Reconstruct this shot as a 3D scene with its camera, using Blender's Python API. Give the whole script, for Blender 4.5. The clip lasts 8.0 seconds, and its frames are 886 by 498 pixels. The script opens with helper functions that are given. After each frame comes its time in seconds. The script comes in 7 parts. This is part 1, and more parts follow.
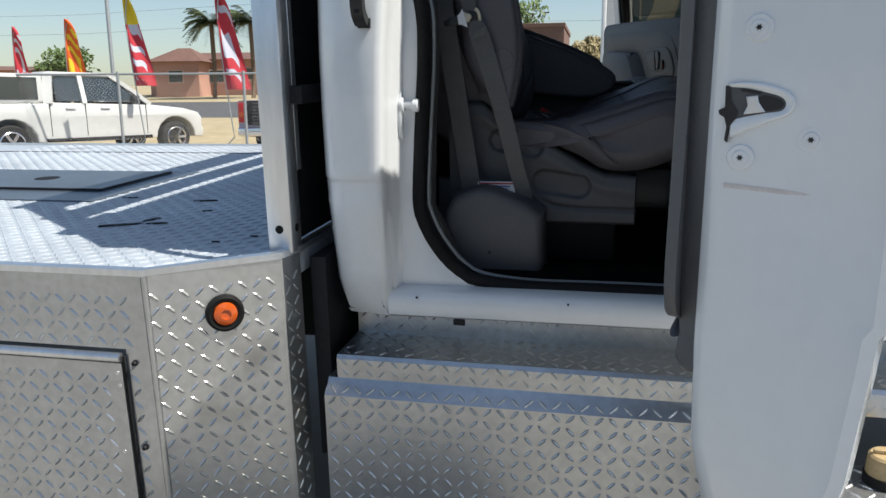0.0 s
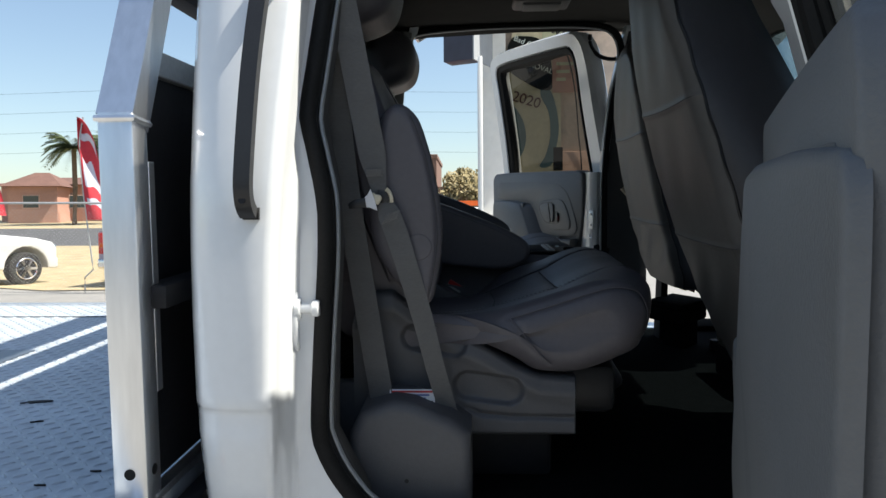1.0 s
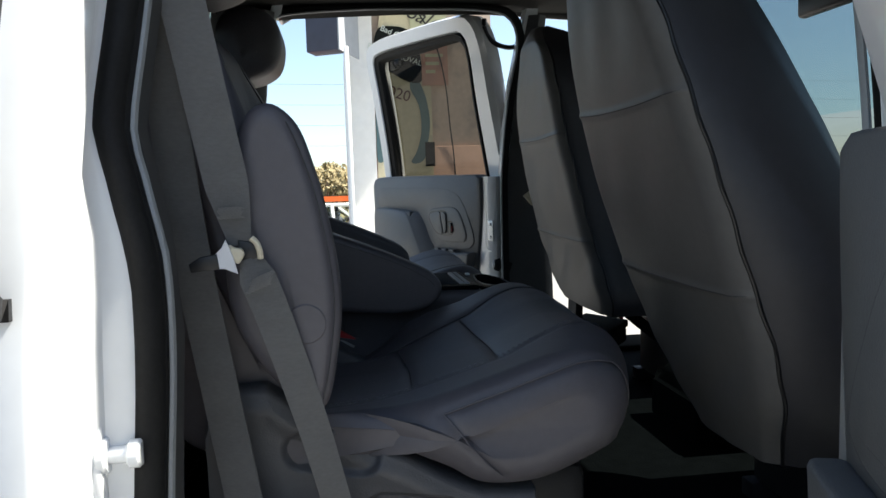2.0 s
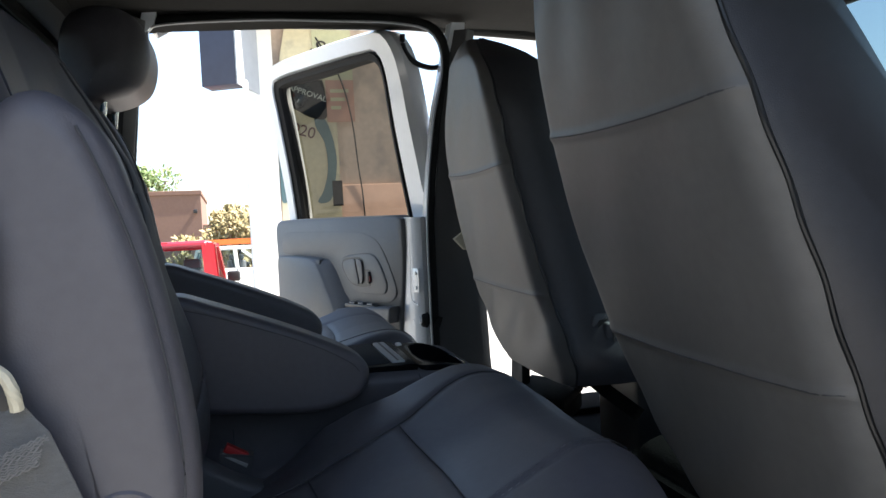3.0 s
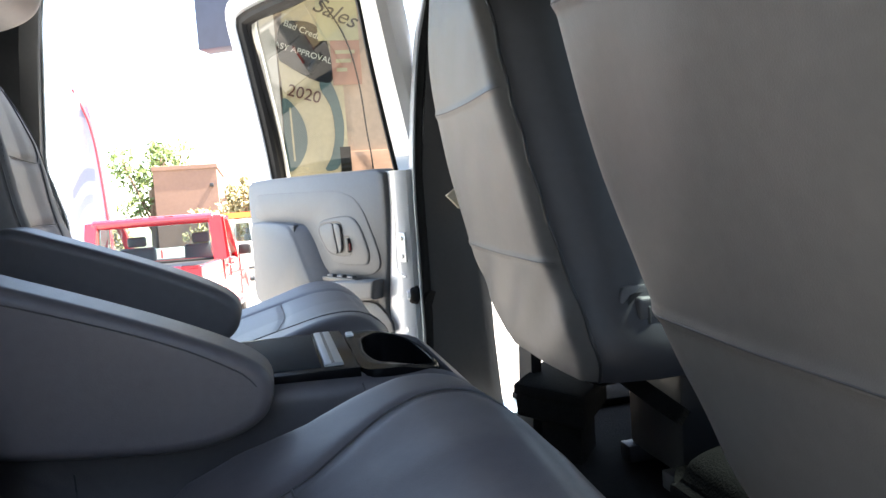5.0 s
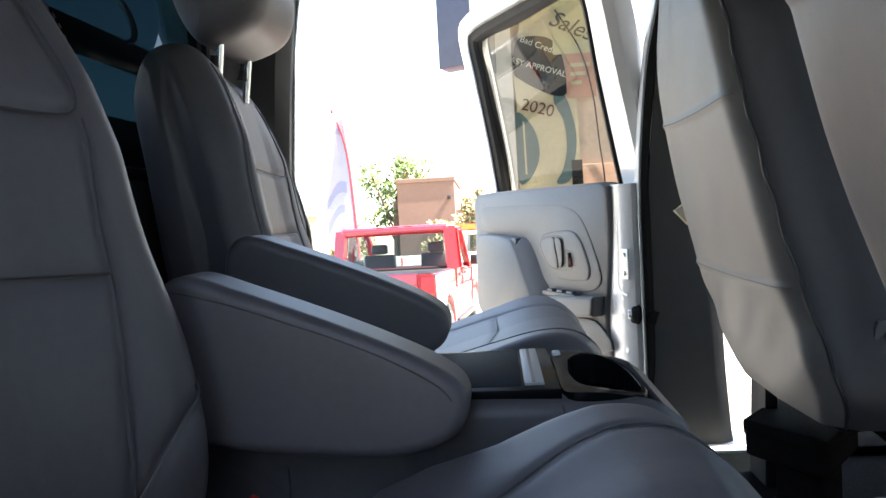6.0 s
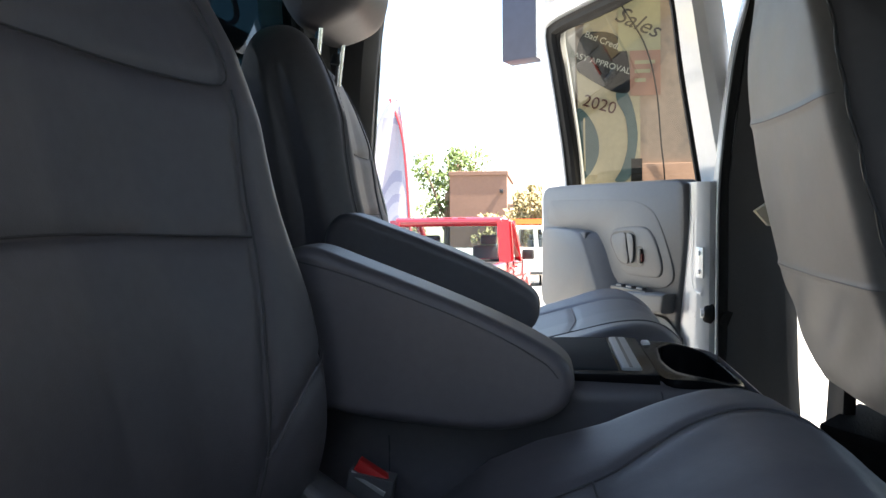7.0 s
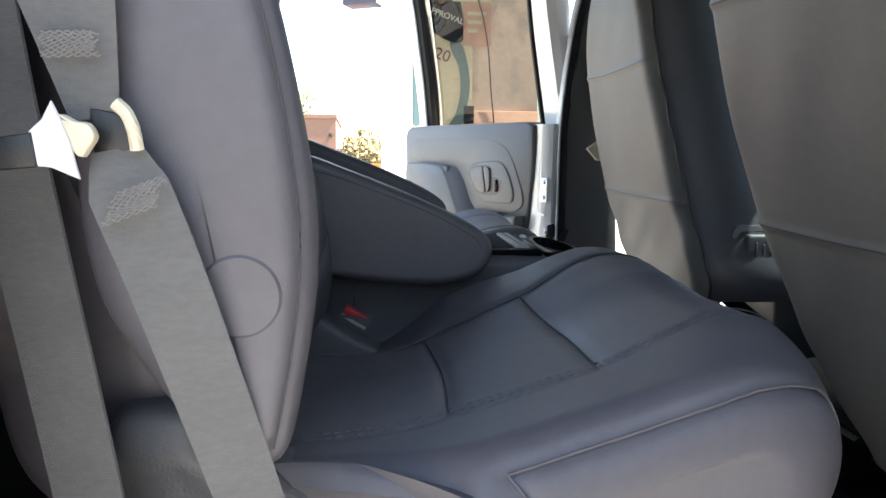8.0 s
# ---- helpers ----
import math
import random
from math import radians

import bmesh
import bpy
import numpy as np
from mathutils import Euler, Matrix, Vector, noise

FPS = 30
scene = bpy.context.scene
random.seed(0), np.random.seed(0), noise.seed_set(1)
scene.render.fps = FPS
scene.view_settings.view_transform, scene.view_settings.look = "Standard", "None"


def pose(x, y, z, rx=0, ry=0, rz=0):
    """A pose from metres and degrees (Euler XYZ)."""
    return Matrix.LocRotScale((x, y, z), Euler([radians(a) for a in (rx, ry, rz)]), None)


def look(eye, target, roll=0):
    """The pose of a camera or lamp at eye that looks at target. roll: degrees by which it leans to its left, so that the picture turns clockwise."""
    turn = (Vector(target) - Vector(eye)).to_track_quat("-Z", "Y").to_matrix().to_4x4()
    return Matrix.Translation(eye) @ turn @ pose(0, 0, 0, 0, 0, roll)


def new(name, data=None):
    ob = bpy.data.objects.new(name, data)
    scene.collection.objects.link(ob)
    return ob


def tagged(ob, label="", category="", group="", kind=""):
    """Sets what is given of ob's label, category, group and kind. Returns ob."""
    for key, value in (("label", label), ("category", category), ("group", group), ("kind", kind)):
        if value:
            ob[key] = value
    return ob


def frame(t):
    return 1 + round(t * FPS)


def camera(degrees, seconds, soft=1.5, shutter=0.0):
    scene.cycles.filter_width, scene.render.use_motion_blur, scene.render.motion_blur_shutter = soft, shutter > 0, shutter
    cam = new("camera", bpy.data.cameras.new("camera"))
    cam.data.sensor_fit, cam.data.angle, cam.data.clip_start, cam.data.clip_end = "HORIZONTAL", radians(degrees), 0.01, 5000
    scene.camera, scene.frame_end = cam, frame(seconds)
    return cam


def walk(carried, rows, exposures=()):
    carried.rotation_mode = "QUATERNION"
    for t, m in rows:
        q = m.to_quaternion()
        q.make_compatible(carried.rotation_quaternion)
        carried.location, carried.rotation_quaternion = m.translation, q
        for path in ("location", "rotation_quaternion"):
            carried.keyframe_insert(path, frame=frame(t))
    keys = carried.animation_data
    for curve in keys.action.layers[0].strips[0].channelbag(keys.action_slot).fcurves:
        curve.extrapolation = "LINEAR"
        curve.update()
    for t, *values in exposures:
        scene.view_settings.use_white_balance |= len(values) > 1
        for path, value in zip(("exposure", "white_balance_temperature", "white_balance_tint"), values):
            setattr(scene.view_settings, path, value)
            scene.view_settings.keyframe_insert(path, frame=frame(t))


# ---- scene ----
from mathutils.bvhtree import BVHTree
from mathutils.kdtree import KDTree

cam = camera(61.7, 8.0)
LEAN = Matrix.Rotation(radians(3.0), 4, "X")     # the truck leans a little to its kerb side
PATH = [
    (0, (0.385, -1.431, 1.108), (-0.027, 0.488, 0.723), -0.4),
    (0.5, (0.301, -1.357, 1.154), (0.113, 0.614, 0.877), -0.8),
    (1, (0.275, -1.147, 1.228), (0.19, 0.851, 1.169), -0.4),
    (1.5, (0.234, -0.943, 1.266), (0.241, 1.056, 1.231), -1.1),
    (1.7, (0.215, -0.849, 1.286), (0.379, 1.142, 1.194), -1.0),
    (2.8, (0.259, -0.401, 1.331), (0.651, 1.56, 1.321), -3.3),
    (3, (0.252, -0.328, 1.337), (0.767, 1.604, 1.342), -3.5),
    (3.5, (0.212, -0.205, 1.335), (1.044, 1.613, 1.285), -3.8),
    (4, (0.234, -0.106, 1.318), (1.165, 1.661, 1.225), -1.3),
    (4.2, (0.26, -0.065, 1.304), (1.183, 1.706, 1.207), -1.0),
    (5.3, (0.458, 0.056, 1.309), (0.66, 2.045, 1.263), -5.7),
    (5.5, (0.463, 0.063, 1.305), (0.526, 2.062, 1.274), -5.3),
    (6, (0.451, 0.059, 1.309), (0.296, 2.053, 1.313), -3.1),
    (6.5, (0.42, 0.064, 1.31), (0.11, 2.039, 1.337), -2.2),
    (7, (0.392, 0.03, 1.298), (0.108, 2.009, 1.287), -0.3),
    (7.5, (0.318, -0.114, 1.269), (0.321, 1.884, 1.187), 0.5),
    (8, (0.252, -0.287, 1.251), (0.434, 1.699, 1.094), 0.2),
]
walk(cam, [(t, look(eye, target, roll)) for t, eye, target, roll in PATH], ((0, 0.43, 6700, 8), (0.5, 0.62, 6750, 8), (1, 0.9, 6850, 8), (1.7, 1.2, 6900, 8), (2.8, 2.25, 6900, 10), (3.5, 2.55, 7150, 12), (4.2, 3.32, 7400, 13), (5.5, 3.72, 7500, 13), (6.5, 3.1, 7500, 12), (7.2, 3.02, 7500, 12), (8, 3.35, 7500, 12)))
SUN_AZ, SUN_EL = -5.0, 56.0     # degrees from the truck's nose towards its driver side; above the horizon

# ---- world, sun ----
world = bpy.data.worlds.new("world")
scene.world = world
world.use_nodes = True
wt = world.node_tree
sky = wt.nodes.new("ShaderNodeTexSky")
sky.sky_type = "NISHITA"
sky.sun_disc = False
sky.sun_elevation = radians(SUN_EL)
sky.sun_rotation = radians(90 - SUN_AZ)
sky.dust_density = 1.0
sky.air_density = 1.1
sky.ozone_density = 1.8
wt.links.new(sky.outputs[0], wt.nodes["Background"].inputs[0])
wt.nodes["Background"].inputs[1].default_value = 0.1
sun = new("sun", bpy.data.lights.new("sun", "SUN"))
sun.data.energy = 5.0
sun.data.angle = radians(0.5)
sun.data.color = (1.0, 0.97, 0.92)
sun.matrix_world = look((0, 0, 0), (-math.cos(radians(SUN_AZ)) * math.cos(radians(SUN_EL)), -math.sin(radians(SUN_AZ)) * math.cos(radians(SUN_EL)), -math.sin(radians(SUN_EL))))


# ---- materials ----
def material(name, colour, rough=0.5, metal=0.0, var=0.12, scale=8.0, bump=0.0, bump_scale=200.0, coat=0.0, spec=0.5, dirt=None, dirt_scale=3.0, dirt_at=0.62, stretch=(1, 1, 1)):
    """A principled material with variation at two scales, fine relief and, if asked for, patches of dirt."""
    m = bpy.data.materials.new(name)
    m.use_nodes = True
    nt, b = m.node_tree, m.node_tree.nodes["Principled BSDF"]
    b.inputs["Roughness"].default_value, b.inputs["Metallic"].default_value = rough, metal
    b.inputs["Coat Weight"].default_value, b.inputs["Specular IOR Level"].default_value = coat, spec
    b.inputs["Coat Roughness"].default_value = 0.06
    tc = nt.nodes.new("ShaderNodeTexCoord")
    mp = nt.nodes.new("ShaderNodeMapping")
    mp.inputs["Scale"].default_value = stretch
    nt.links.new(tc.outputs["Object"], mp.inputs[0])
    n1, n2 = nt.nodes.new("ShaderNodeTexNoise"), nt.nodes.new("ShaderNodeTexNoise")
    n1.inputs["Scale"].default_value, n2.inputs["Scale"].default_value = scale, scale * 11
    n1.inputs["Detail"].default_value, n2.inputs["Detail"].default_value = 4, 3
    add = nt.nodes.new("ShaderNodeMath")
    add.operation = "ADD"
    half = nt.nodes.new("ShaderNodeMath")
    half.operation = "MULTIPLY"
    half.inputs[1].default_value = 0.5
    for n in (n1, n2):
        nt.links.new(mp.outputs[0], n.inputs["Vector"])
    nt.links.new(n1.outputs[0], add.inputs[0])
    nt.links.new(n2.outputs[0], add.inputs[1])
    nt.links.new(add.outputs[0], half.inputs[0])
    ramp = nt.nodes.new("ShaderNodeValToRGB")
    ramp.color_ramp.elements[0].position, ramp.color_ramp.elements[1].position = 0.3, 0.7
    ramp.color_ramp.elements[0].color = (*[c * (1 - var) for c in colour], 1)
    ramp.color_ramp.elements[1].color = (*[min(1, c * (1 + var)) for c in colour], 1)
    nt.links.new(half.outputs[0], ramp.inputs[0])
    out = ramp.outputs[0]
    if dirt:
        n3 = nt.nodes.new("ShaderNodeTexNoise")
        n3.inputs["Scale"].default_value, n3.inputs["Detail"].default_value = dirt_scale, 8
        nt.links.new(mp.outputs[0], n3.inputs["Vector"])
        r3 = nt.nodes.new("ShaderNodeValToRGB")
        r3.color_ramp.elements[0].position, r3.color_ramp.elements[1].position = dirt_at, dirt_at + 0.12
        nt.links.new(n3.outputs[0], r3.inputs[0])
        mix = nt.nodes.new("ShaderNodeMix")
        mix.data_type = "RGBA"
        nt.links.new(r3.outputs[0], mix.inputs[0])
        nt.links.new(out, mix.inputs[6])
        mix.inputs[7].default_value = (*dirt, 1)
        out = mix.outputs[2]
    nt.links.new(out, b.inputs["Base Color"])
    if bump:
        bn, bp = nt.nodes.new("ShaderNodeTexNoise"), nt.nodes.new("ShaderNodeBump")
        bn.inputs["Scale"].default_value, bn.inputs["Detail"].default_value = bump_scale, 4
        nt.links.new(mp.outputs[0], bn.inputs["Vector"])
        nt.links.new(bn.outputs[0], bp.inputs["Height"])
        bp.inputs["Strength"].default_value, bp.inputs["Distance"].default_value = bump, 0.002
        nt.links.new(bp.outputs[0], b.inputs["Normal"])
    return m


def glass(name, colour, rough=0.0):
    """Thin clear or tinted glass: see-through with a gloss that grows at grazing angles."""
    m = bpy.data.materials.new(name)
    m.use_nodes = True
    nt = m.node_tree
    nt.nodes.remove(nt.nodes["Principled BSDF"])
    tr, gl, mx, lw = (nt.nodes.new("ShaderNode" + k) for k in ("BsdfTransparent", "BsdfGlossy", "MixShader", "LayerWeight"))
    tr.inputs[0].default_value = (*colour, 1)
    gl.inputs["Roughness"].default_value = rough
    power, gain = nt.nodes.new("ShaderNodeMath"), nt.nodes.new("ShaderNodeMath")
    power.operation, gain.operation = "POWER", "MULTIPLY_ADD"
    power.inputs[1].default_value = 5.0
    gain.inputs[1].default_value, gain.inputs[2].default_value = 0.7, 0.014
    lw.inputs[0].default_value = 0.5
    nt.links.new(lw.outputs["Facing"], power.inputs[0])
    nt.links.new(power.outputs[0], gain.inputs[0])
    nt.links.new(gain.outputs[0], mx.inputs[0])
    nt.links.new(tr.outputs[0], mx.inputs[1])
    nt.links.new(gl.outputs[0], mx.inputs[2])
    nt.links.new(mx.outputs[0], nt.nodes["Material Output"].inputs[0])
    return m


PAINT = material("white_paint", (0.76, 0.78, 0.79), 0.22, var=0.03, scale=5, coat=1.0, bump=0.03, bump_scale=9, dirt=(0.52, 0.5, 0.45), dirt_scale=7, dirt_at=0.68)
ALU = material("aluminium", (0.8, 0.81, 0.82), 0.36, 1.0, var=0.12, scale=6, bump=0.15, bump_scale=120, stretch=(1, 1, 0.15))
PLATE = material("tread_plate", (0.56, 0.565, 0.56), 0.32, 0.88, var=0.16, scale=5, bump=0.2, bump_scale=60, dirt=(0.4, 0.39, 0.37), dirt_scale=5, dirt_at=0.64)
BAR = material("worn_tread_bars", (0.6, 0.605, 0.6), 0.38, 0.85, var=0.15, scale=9)
BEDPLATE = material("worn_tread_plate", (0.4, 0.44, 0.48), 0.4, 0.12, spec=0.4, var=0.2, scale=4, bump=0.2, bump_scale=40, dirt=(0.2, 0.21, 0.23), dirt_scale=3, dirt_at=0.66)
STEEL = material("black_steel", (0.014, 0.014, 0.016), 0.6, spec=0.3, var=0.3, scale=6, bump=0.15, bump_scale=80)
CHROME = material("chrome", (0.85, 0.85, 0.86), 0.12, 1.0, var=0.03)
RUBBER = material("black_rubber", (0.012, 0.012, 0.012), 0.6, spec=0.15, var=0.3, scale=20, bump=0.1, bump_scale=150)
BLACK = material("black_plastic", (0.014, 0.014, 0.015), 0.42, var=0.2, scale=20, bump=0.12, bump_scale=400)
PIANO = material("gloss_black", (0.006, 0.006, 0.007), 0.2, var=0.1, spec=0.015)
LEATHER = material("grey_leather", (0.095, 0.089, 0.099), 0.48, var=0.1, scale=9, bump=0.12, bump_scale=800)
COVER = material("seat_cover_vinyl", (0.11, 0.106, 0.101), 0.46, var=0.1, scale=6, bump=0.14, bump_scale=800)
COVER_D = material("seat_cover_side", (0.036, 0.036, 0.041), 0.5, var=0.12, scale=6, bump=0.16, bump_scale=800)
# Half the leather's brightness: shade inside the pressed seams, put into colour.
SEAM = material("seam_crease_shade", (0.045, 0.045, 0.049), 0.6, var=0.1, scale=9)
TRAY = material("tray_mat", (0.022, 0.026, 0.032), 0.62, spec=0.03, var=0.15, scale=20, bump=0.2, bump_scale=300)
TRIM = material("grey_plastic", (0.085, 0.085, 0.09), 0.5, var=0.08, scale=10, bump=0.3, bump_scale=420)
TRIM_L = material("door_trim_plastic", (0.108, 0.109, 0.111), 0.52, var=0.07, scale=10, bump=0.3, bump_scale=380, dirt=(0.1, 0.097, 0.092), dirt_scale=6)
PILLAR = material("pillar_trim", (0.05, 0.05, 0.05), 0.6, var=0.1, scale=10, bump=0.06, bump_scale=600)
HEAD = material("headliner_cloth", (0.04, 0.039, 0.037), 0.95, spec=0.1, var=0.12, scale=14, bump=0.35, bump_scale=300)
CARPET = material("black_carpet", (0.006, 0.006, 0.006), 1.0, spec=0.03, var=0.4, scale=30, bump=0.8, bump_scale=260)
WEB = material("belt_webbing", (0.125, 0.124, 0.121), 0.7, var=0.14, scale=14, bump=0.5, bump_scale=700, stretch=(1, 1, 2.5))
SLIDER = material("pale_slider_plastic", (0.3, 0.32, 0.33), 0.4, var=0.08, scale=30)
THREAD = material("seam_thread", (0.13, 0.13, 0.135), 0.8, var=0.2, scale=60)
PIPING = material("black_piping", (0.01, 0.01, 0.011), 0.45, var=0.2)
ORANGE = material("amber_lens", (0.6, 0.1, 0.012), 0.2, var=0.1, coat=0.5)
REDP = material("red_plastic", (0.5, 0.02, 0.02), 0.4, var=0.1)
CONCRETE = material("concrete", (0.24, 0.234, 0.22), 0.9, var=0.14, scale=0.5, bump=0.4, bump_scale=30, dirt=(0.21, 0.2, 0.185), dirt_scale=0.35, dirt_at=0.58)
ASPHALT = material("asphalt", (0.07, 0.07, 0.072), 0.9, var=0.25, scale=0.8, bump=0.5, bump_scale=60)
DRYGRASS = material("dry_grass", (0.36, 0.29, 0.17), 0.95, var=0.3, scale=2, bump=0.6, bump_scale=25)
STUCCO = material("salmon_stucco", (0.45, 0.25, 0.19), 0.9, var=0.1, scale=0.8, bump=0.3, bump_scale=20)
STUCCO_L = material("pink_stucco", (0.55, 0.36, 0.28), 0.9, var=0.12, scale=0.8, bump=0.3, bump_scale=20)
BROWN = material("brown_stucco", (0.17, 0.1, 0.075), 0.9, var=0.1, scale=0.8, bump=0.3, bump_scale=20)
ROOFTILE = material("clay_roof_tile", (0.15, 0.08, 0.062), 0.85, var=0.25, scale=1.5, bump=0.5, bump_scale=12)
DARKWALL = material("dark_fascia", (0.03, 0.035, 0.06), 0.5, var=0.15, scale=1)
WHITEW = material("white_wall", (0.78, 0.77, 0.74), 0.85, var=0.06, scale=1, bump=0.2, bump_scale=25)
BANNER = material("banner_cream", (0.56, 0.5, 0.34), 0.7, var=0.1, scale=2, dirt=(0.42, 0.38, 0.28), dirt_scale=4)
POSTER = material("poster_yellow", (0.46, 0.46, 0.3), 0.7, var=0.08, scale=2)
OFFWALL = material("office_stucco", (0.5, 0.4, 0.33), 0.85, var=0.15, scale=1.5, bump=0.3, bump_scale=18, dirt=(0.36, 0.3, 0.26), dirt_scale=2.2, dirt_at=0.5)
SIGNRED = material("faded_red_lettering", (0.11, 0.032, 0.025), 0.6, var=0.1)
TEAL = material("teal_paint", (0.075, 0.14, 0.145), 0.5, var=0.12, scale=2)
SIGNBLACK = material("black_banner", (0.01, 0.012, 0.011), 0.9, spec=0.1, var=0.2, scale=2)
LETTER = material("pale_lettering", (0.62, 0.66, 0.6), 0.6, var=0.05)
DARKLET = material("dark_lettering", (0.035, 0.03, 0.028), 0.6, var=0.05)
BARK = material("bark", (0.16, 0.11, 0.075), 0.9, var=0.3, scale=9, bump=0.7, bump_scale=30)
LEAF = material("leaves", (0.1, 0.15, 0.045), 0.6, var=0.35, scale=3)
LEAF2 = material("dry_leaves", (0.26, 0.21, 0.1), 0.7, var=0.35, scale=3)
PALM = material("palm_fronds", (0.1, 0.13, 0.05), 0.6, var=0.3, scale=3)
CARRED = material("red_car_paint", (0.33, 0.012, 0.02), 0.25, var=0.05, coat=0.8)
CARWHITE = material("white_car_paint", (0.58, 0.58, 0.56), 0.3, var=0.05, coat=0.6)
LILAC = material("lilac_car_paint", (0.3, 0.28, 0.36), 0.3, var=0.05, coat=0.6)
TYRE = material("tyre", (0.02, 0.02, 0.02), 0.8, var=0.2, scale=15)
FLAGRED = material("red_flag_cloth", (0.5, 0.035, 0.05), 0.8, var=0.15, scale=3)
HATCH = material("smooth_dull_plate", (0.13, 0.155, 0.19), 0.35, 0.6, var=0.2, scale=5, bump=0.15, bump_scale=30, dirt=(0.1, 0.11, 0.13), dirt_scale=4)
PLAINWALL = material("plain_grey_wall", (0.3, 0.315, 0.33), 0.9, var=0.1, scale=0.6, bump=0.3, bump_scale=15)
FLAGLILAC = material("lilac_print", (0.19, 0.2, 0.27), 0.8, var=0.08, scale=3)
FLAGPALE = material("pale_print", (0.55, 0.55, 0.62), 0.8, var=0.08, scale=3)
# White cloth dimmed to blue-grey: the backlit flag's shade is in the colour.
FLAGWHITE_SHADE = material("shaded_white_flag_cloth", (0.27, 0.28, 0.33), 0.8, var=0.08, scale=3)
FLAGYEL = material("yellow_flag_cloth", (0.75, 0.55, 0.03), 0.8, var=0.1, scale=3)
FLAGORA = material("orange_flag_cloth", (0.7, 0.12, 0.02), 0.8, var=0.15, scale=3)
FLAGBLUE = material("blue_flag_cloth", (0.12, 0.16, 0.36), 0.8, var=0.15, scale=3)
GALV = material("galvanised_steel", (0.42, 0.43, 0.43), 0.5, 0.7, var=0.15, scale=10)
TAN = material("tan_cap_plastic", (0.4, 0.29, 0.15), 0.55, var=0.15, scale=20, dirt=(0.12, 0.08, 0.05), dirt_scale=25)
STITCH = material("pale_thread", (0.2, 0.195, 0.185), 0.8, var=0.2, scale=60)
TAN_L = material("cream_plastic", (0.62, 0.56, 0.42), 0.5, var=0.1, scale=30)
DULLRED = material("dull_red_plastic", (0.2, 0.02, 0.02), 0.5, var=0.1)
# Faint brownish tint, darker than the paint for the crease's soft shading.
CREASE_LINE = material("shaded_crease_line", (0.66, 0.61, 0.58), 0.6, var=0.15, scale=30)
PAPER = material("printed_label", (0.75, 0.75, 0.76), 0.6, var=0.04)
TINT = glass("tinted_glass", (0.19, 0.185, 0.165))
# Front glass, darkened past its own tint to hold light off the cabin.
SCREEN = glass("dimming_windscreen_glass", (0.26, 0.27, 0.27))
FRONTGLASS = glass("dimming_front_glass", (0.11, 0.115, 0.11))
REARGLASS = glass("pale_green_rear_glass", (0.5, 0.6, 0.62))
CLEAR = glass("clear_glass", (0.86, 0.92, 0.9))
BAND = glass("windscreen_shade_band", (0.7, 0.9, 0.95))
BLUEGLASS = glass("blue_tint_glass", (0.05, 0.085, 0.095))
DARKGLASS = material("dark_glass", (0.03, 0.04, 0.045), 0.06, var=0.05, coat=0.5)


# ---- building blocks ----
OFFSET = {}
TRUCK = True        # what is built first leans with the truck


def thing(name, label, category, at=(0, 0, 0), group="", kind="", local=False):
    """An empty at the base of a thing. Parts are given in world places, or, if local, in the thing's own."""
    ob = new(name)
    ob.empty_display_size = 0.1
    m = at if isinstance(at, Matrix) else Matrix.Translation(at)
    ob.matrix_world = LEAN @ m if TRUCK else m
    OFFSET[ob.name] = Matrix.Identity(4) if local else Matrix.Translation(-Vector(at))
    return tagged(ob, label, category, group, kind)


def finish(bm, name, mat, smooth=True, sharp=38):
    bmesh.ops.recalc_face_normals(bm, faces=bm.faces)
    if smooth:
        lim = radians(sharp)
        for e in bm.edges:
            e.smooth = not (len(e.link_faces) == 2 and e.calc_face_angle(0) > lim)
    for f in bm.faces:
        f.smooth = smooth
    me = bpy.data.meshes.new(name)
    bm.to_mesh(me)
    bm.free()
    for m in mat if isinstance(mat, (list, tuple)) else [mat]:
        me.materials.append(m)
    return me


def part(name, bm, mat, parent=None, label="", smooth=True, kind="", sharp=38):
    ob = new(name, finish(bm, name, mat, smooth, sharp))
    if parent:
        ob.parent = parent
        if parent.name in OFFSET:
            ob.matrix_parent_inverse = OFFSET[parent.name]
    return tagged(ob, label, "", "", kind)


def solid(name, bm, mat, label, category, kind="", group="", smooth=True):
    """A thing that is one mesh."""
    return tagged(new(name, finish(bm, name, mat, smooth)), label, category, group, kind)


def box(x0, y0, z0, x1, y1, z1, r=0.0, seg=2, bm=None):
    bm = bm or bmesh.new()
    vs = bmesh.ops.create_cube(bm, size=1.0)["verts"]
    for v in vs:
        v.co = Vector((x0 + (v.co.x + 0.5) * (x1 - x0), y0 + (v.co.y + 0.5) * (y1 - y0), z0 + (v.co.z + 0.5) * (z1 - z0)))
    if r:
        es = {e for v in vs for e in v.link_edges}
        bmesh.ops.bevel(bm, geom=list(es), offset=r, segments=seg, profile=0.5, affect="EDGES")
    return bm


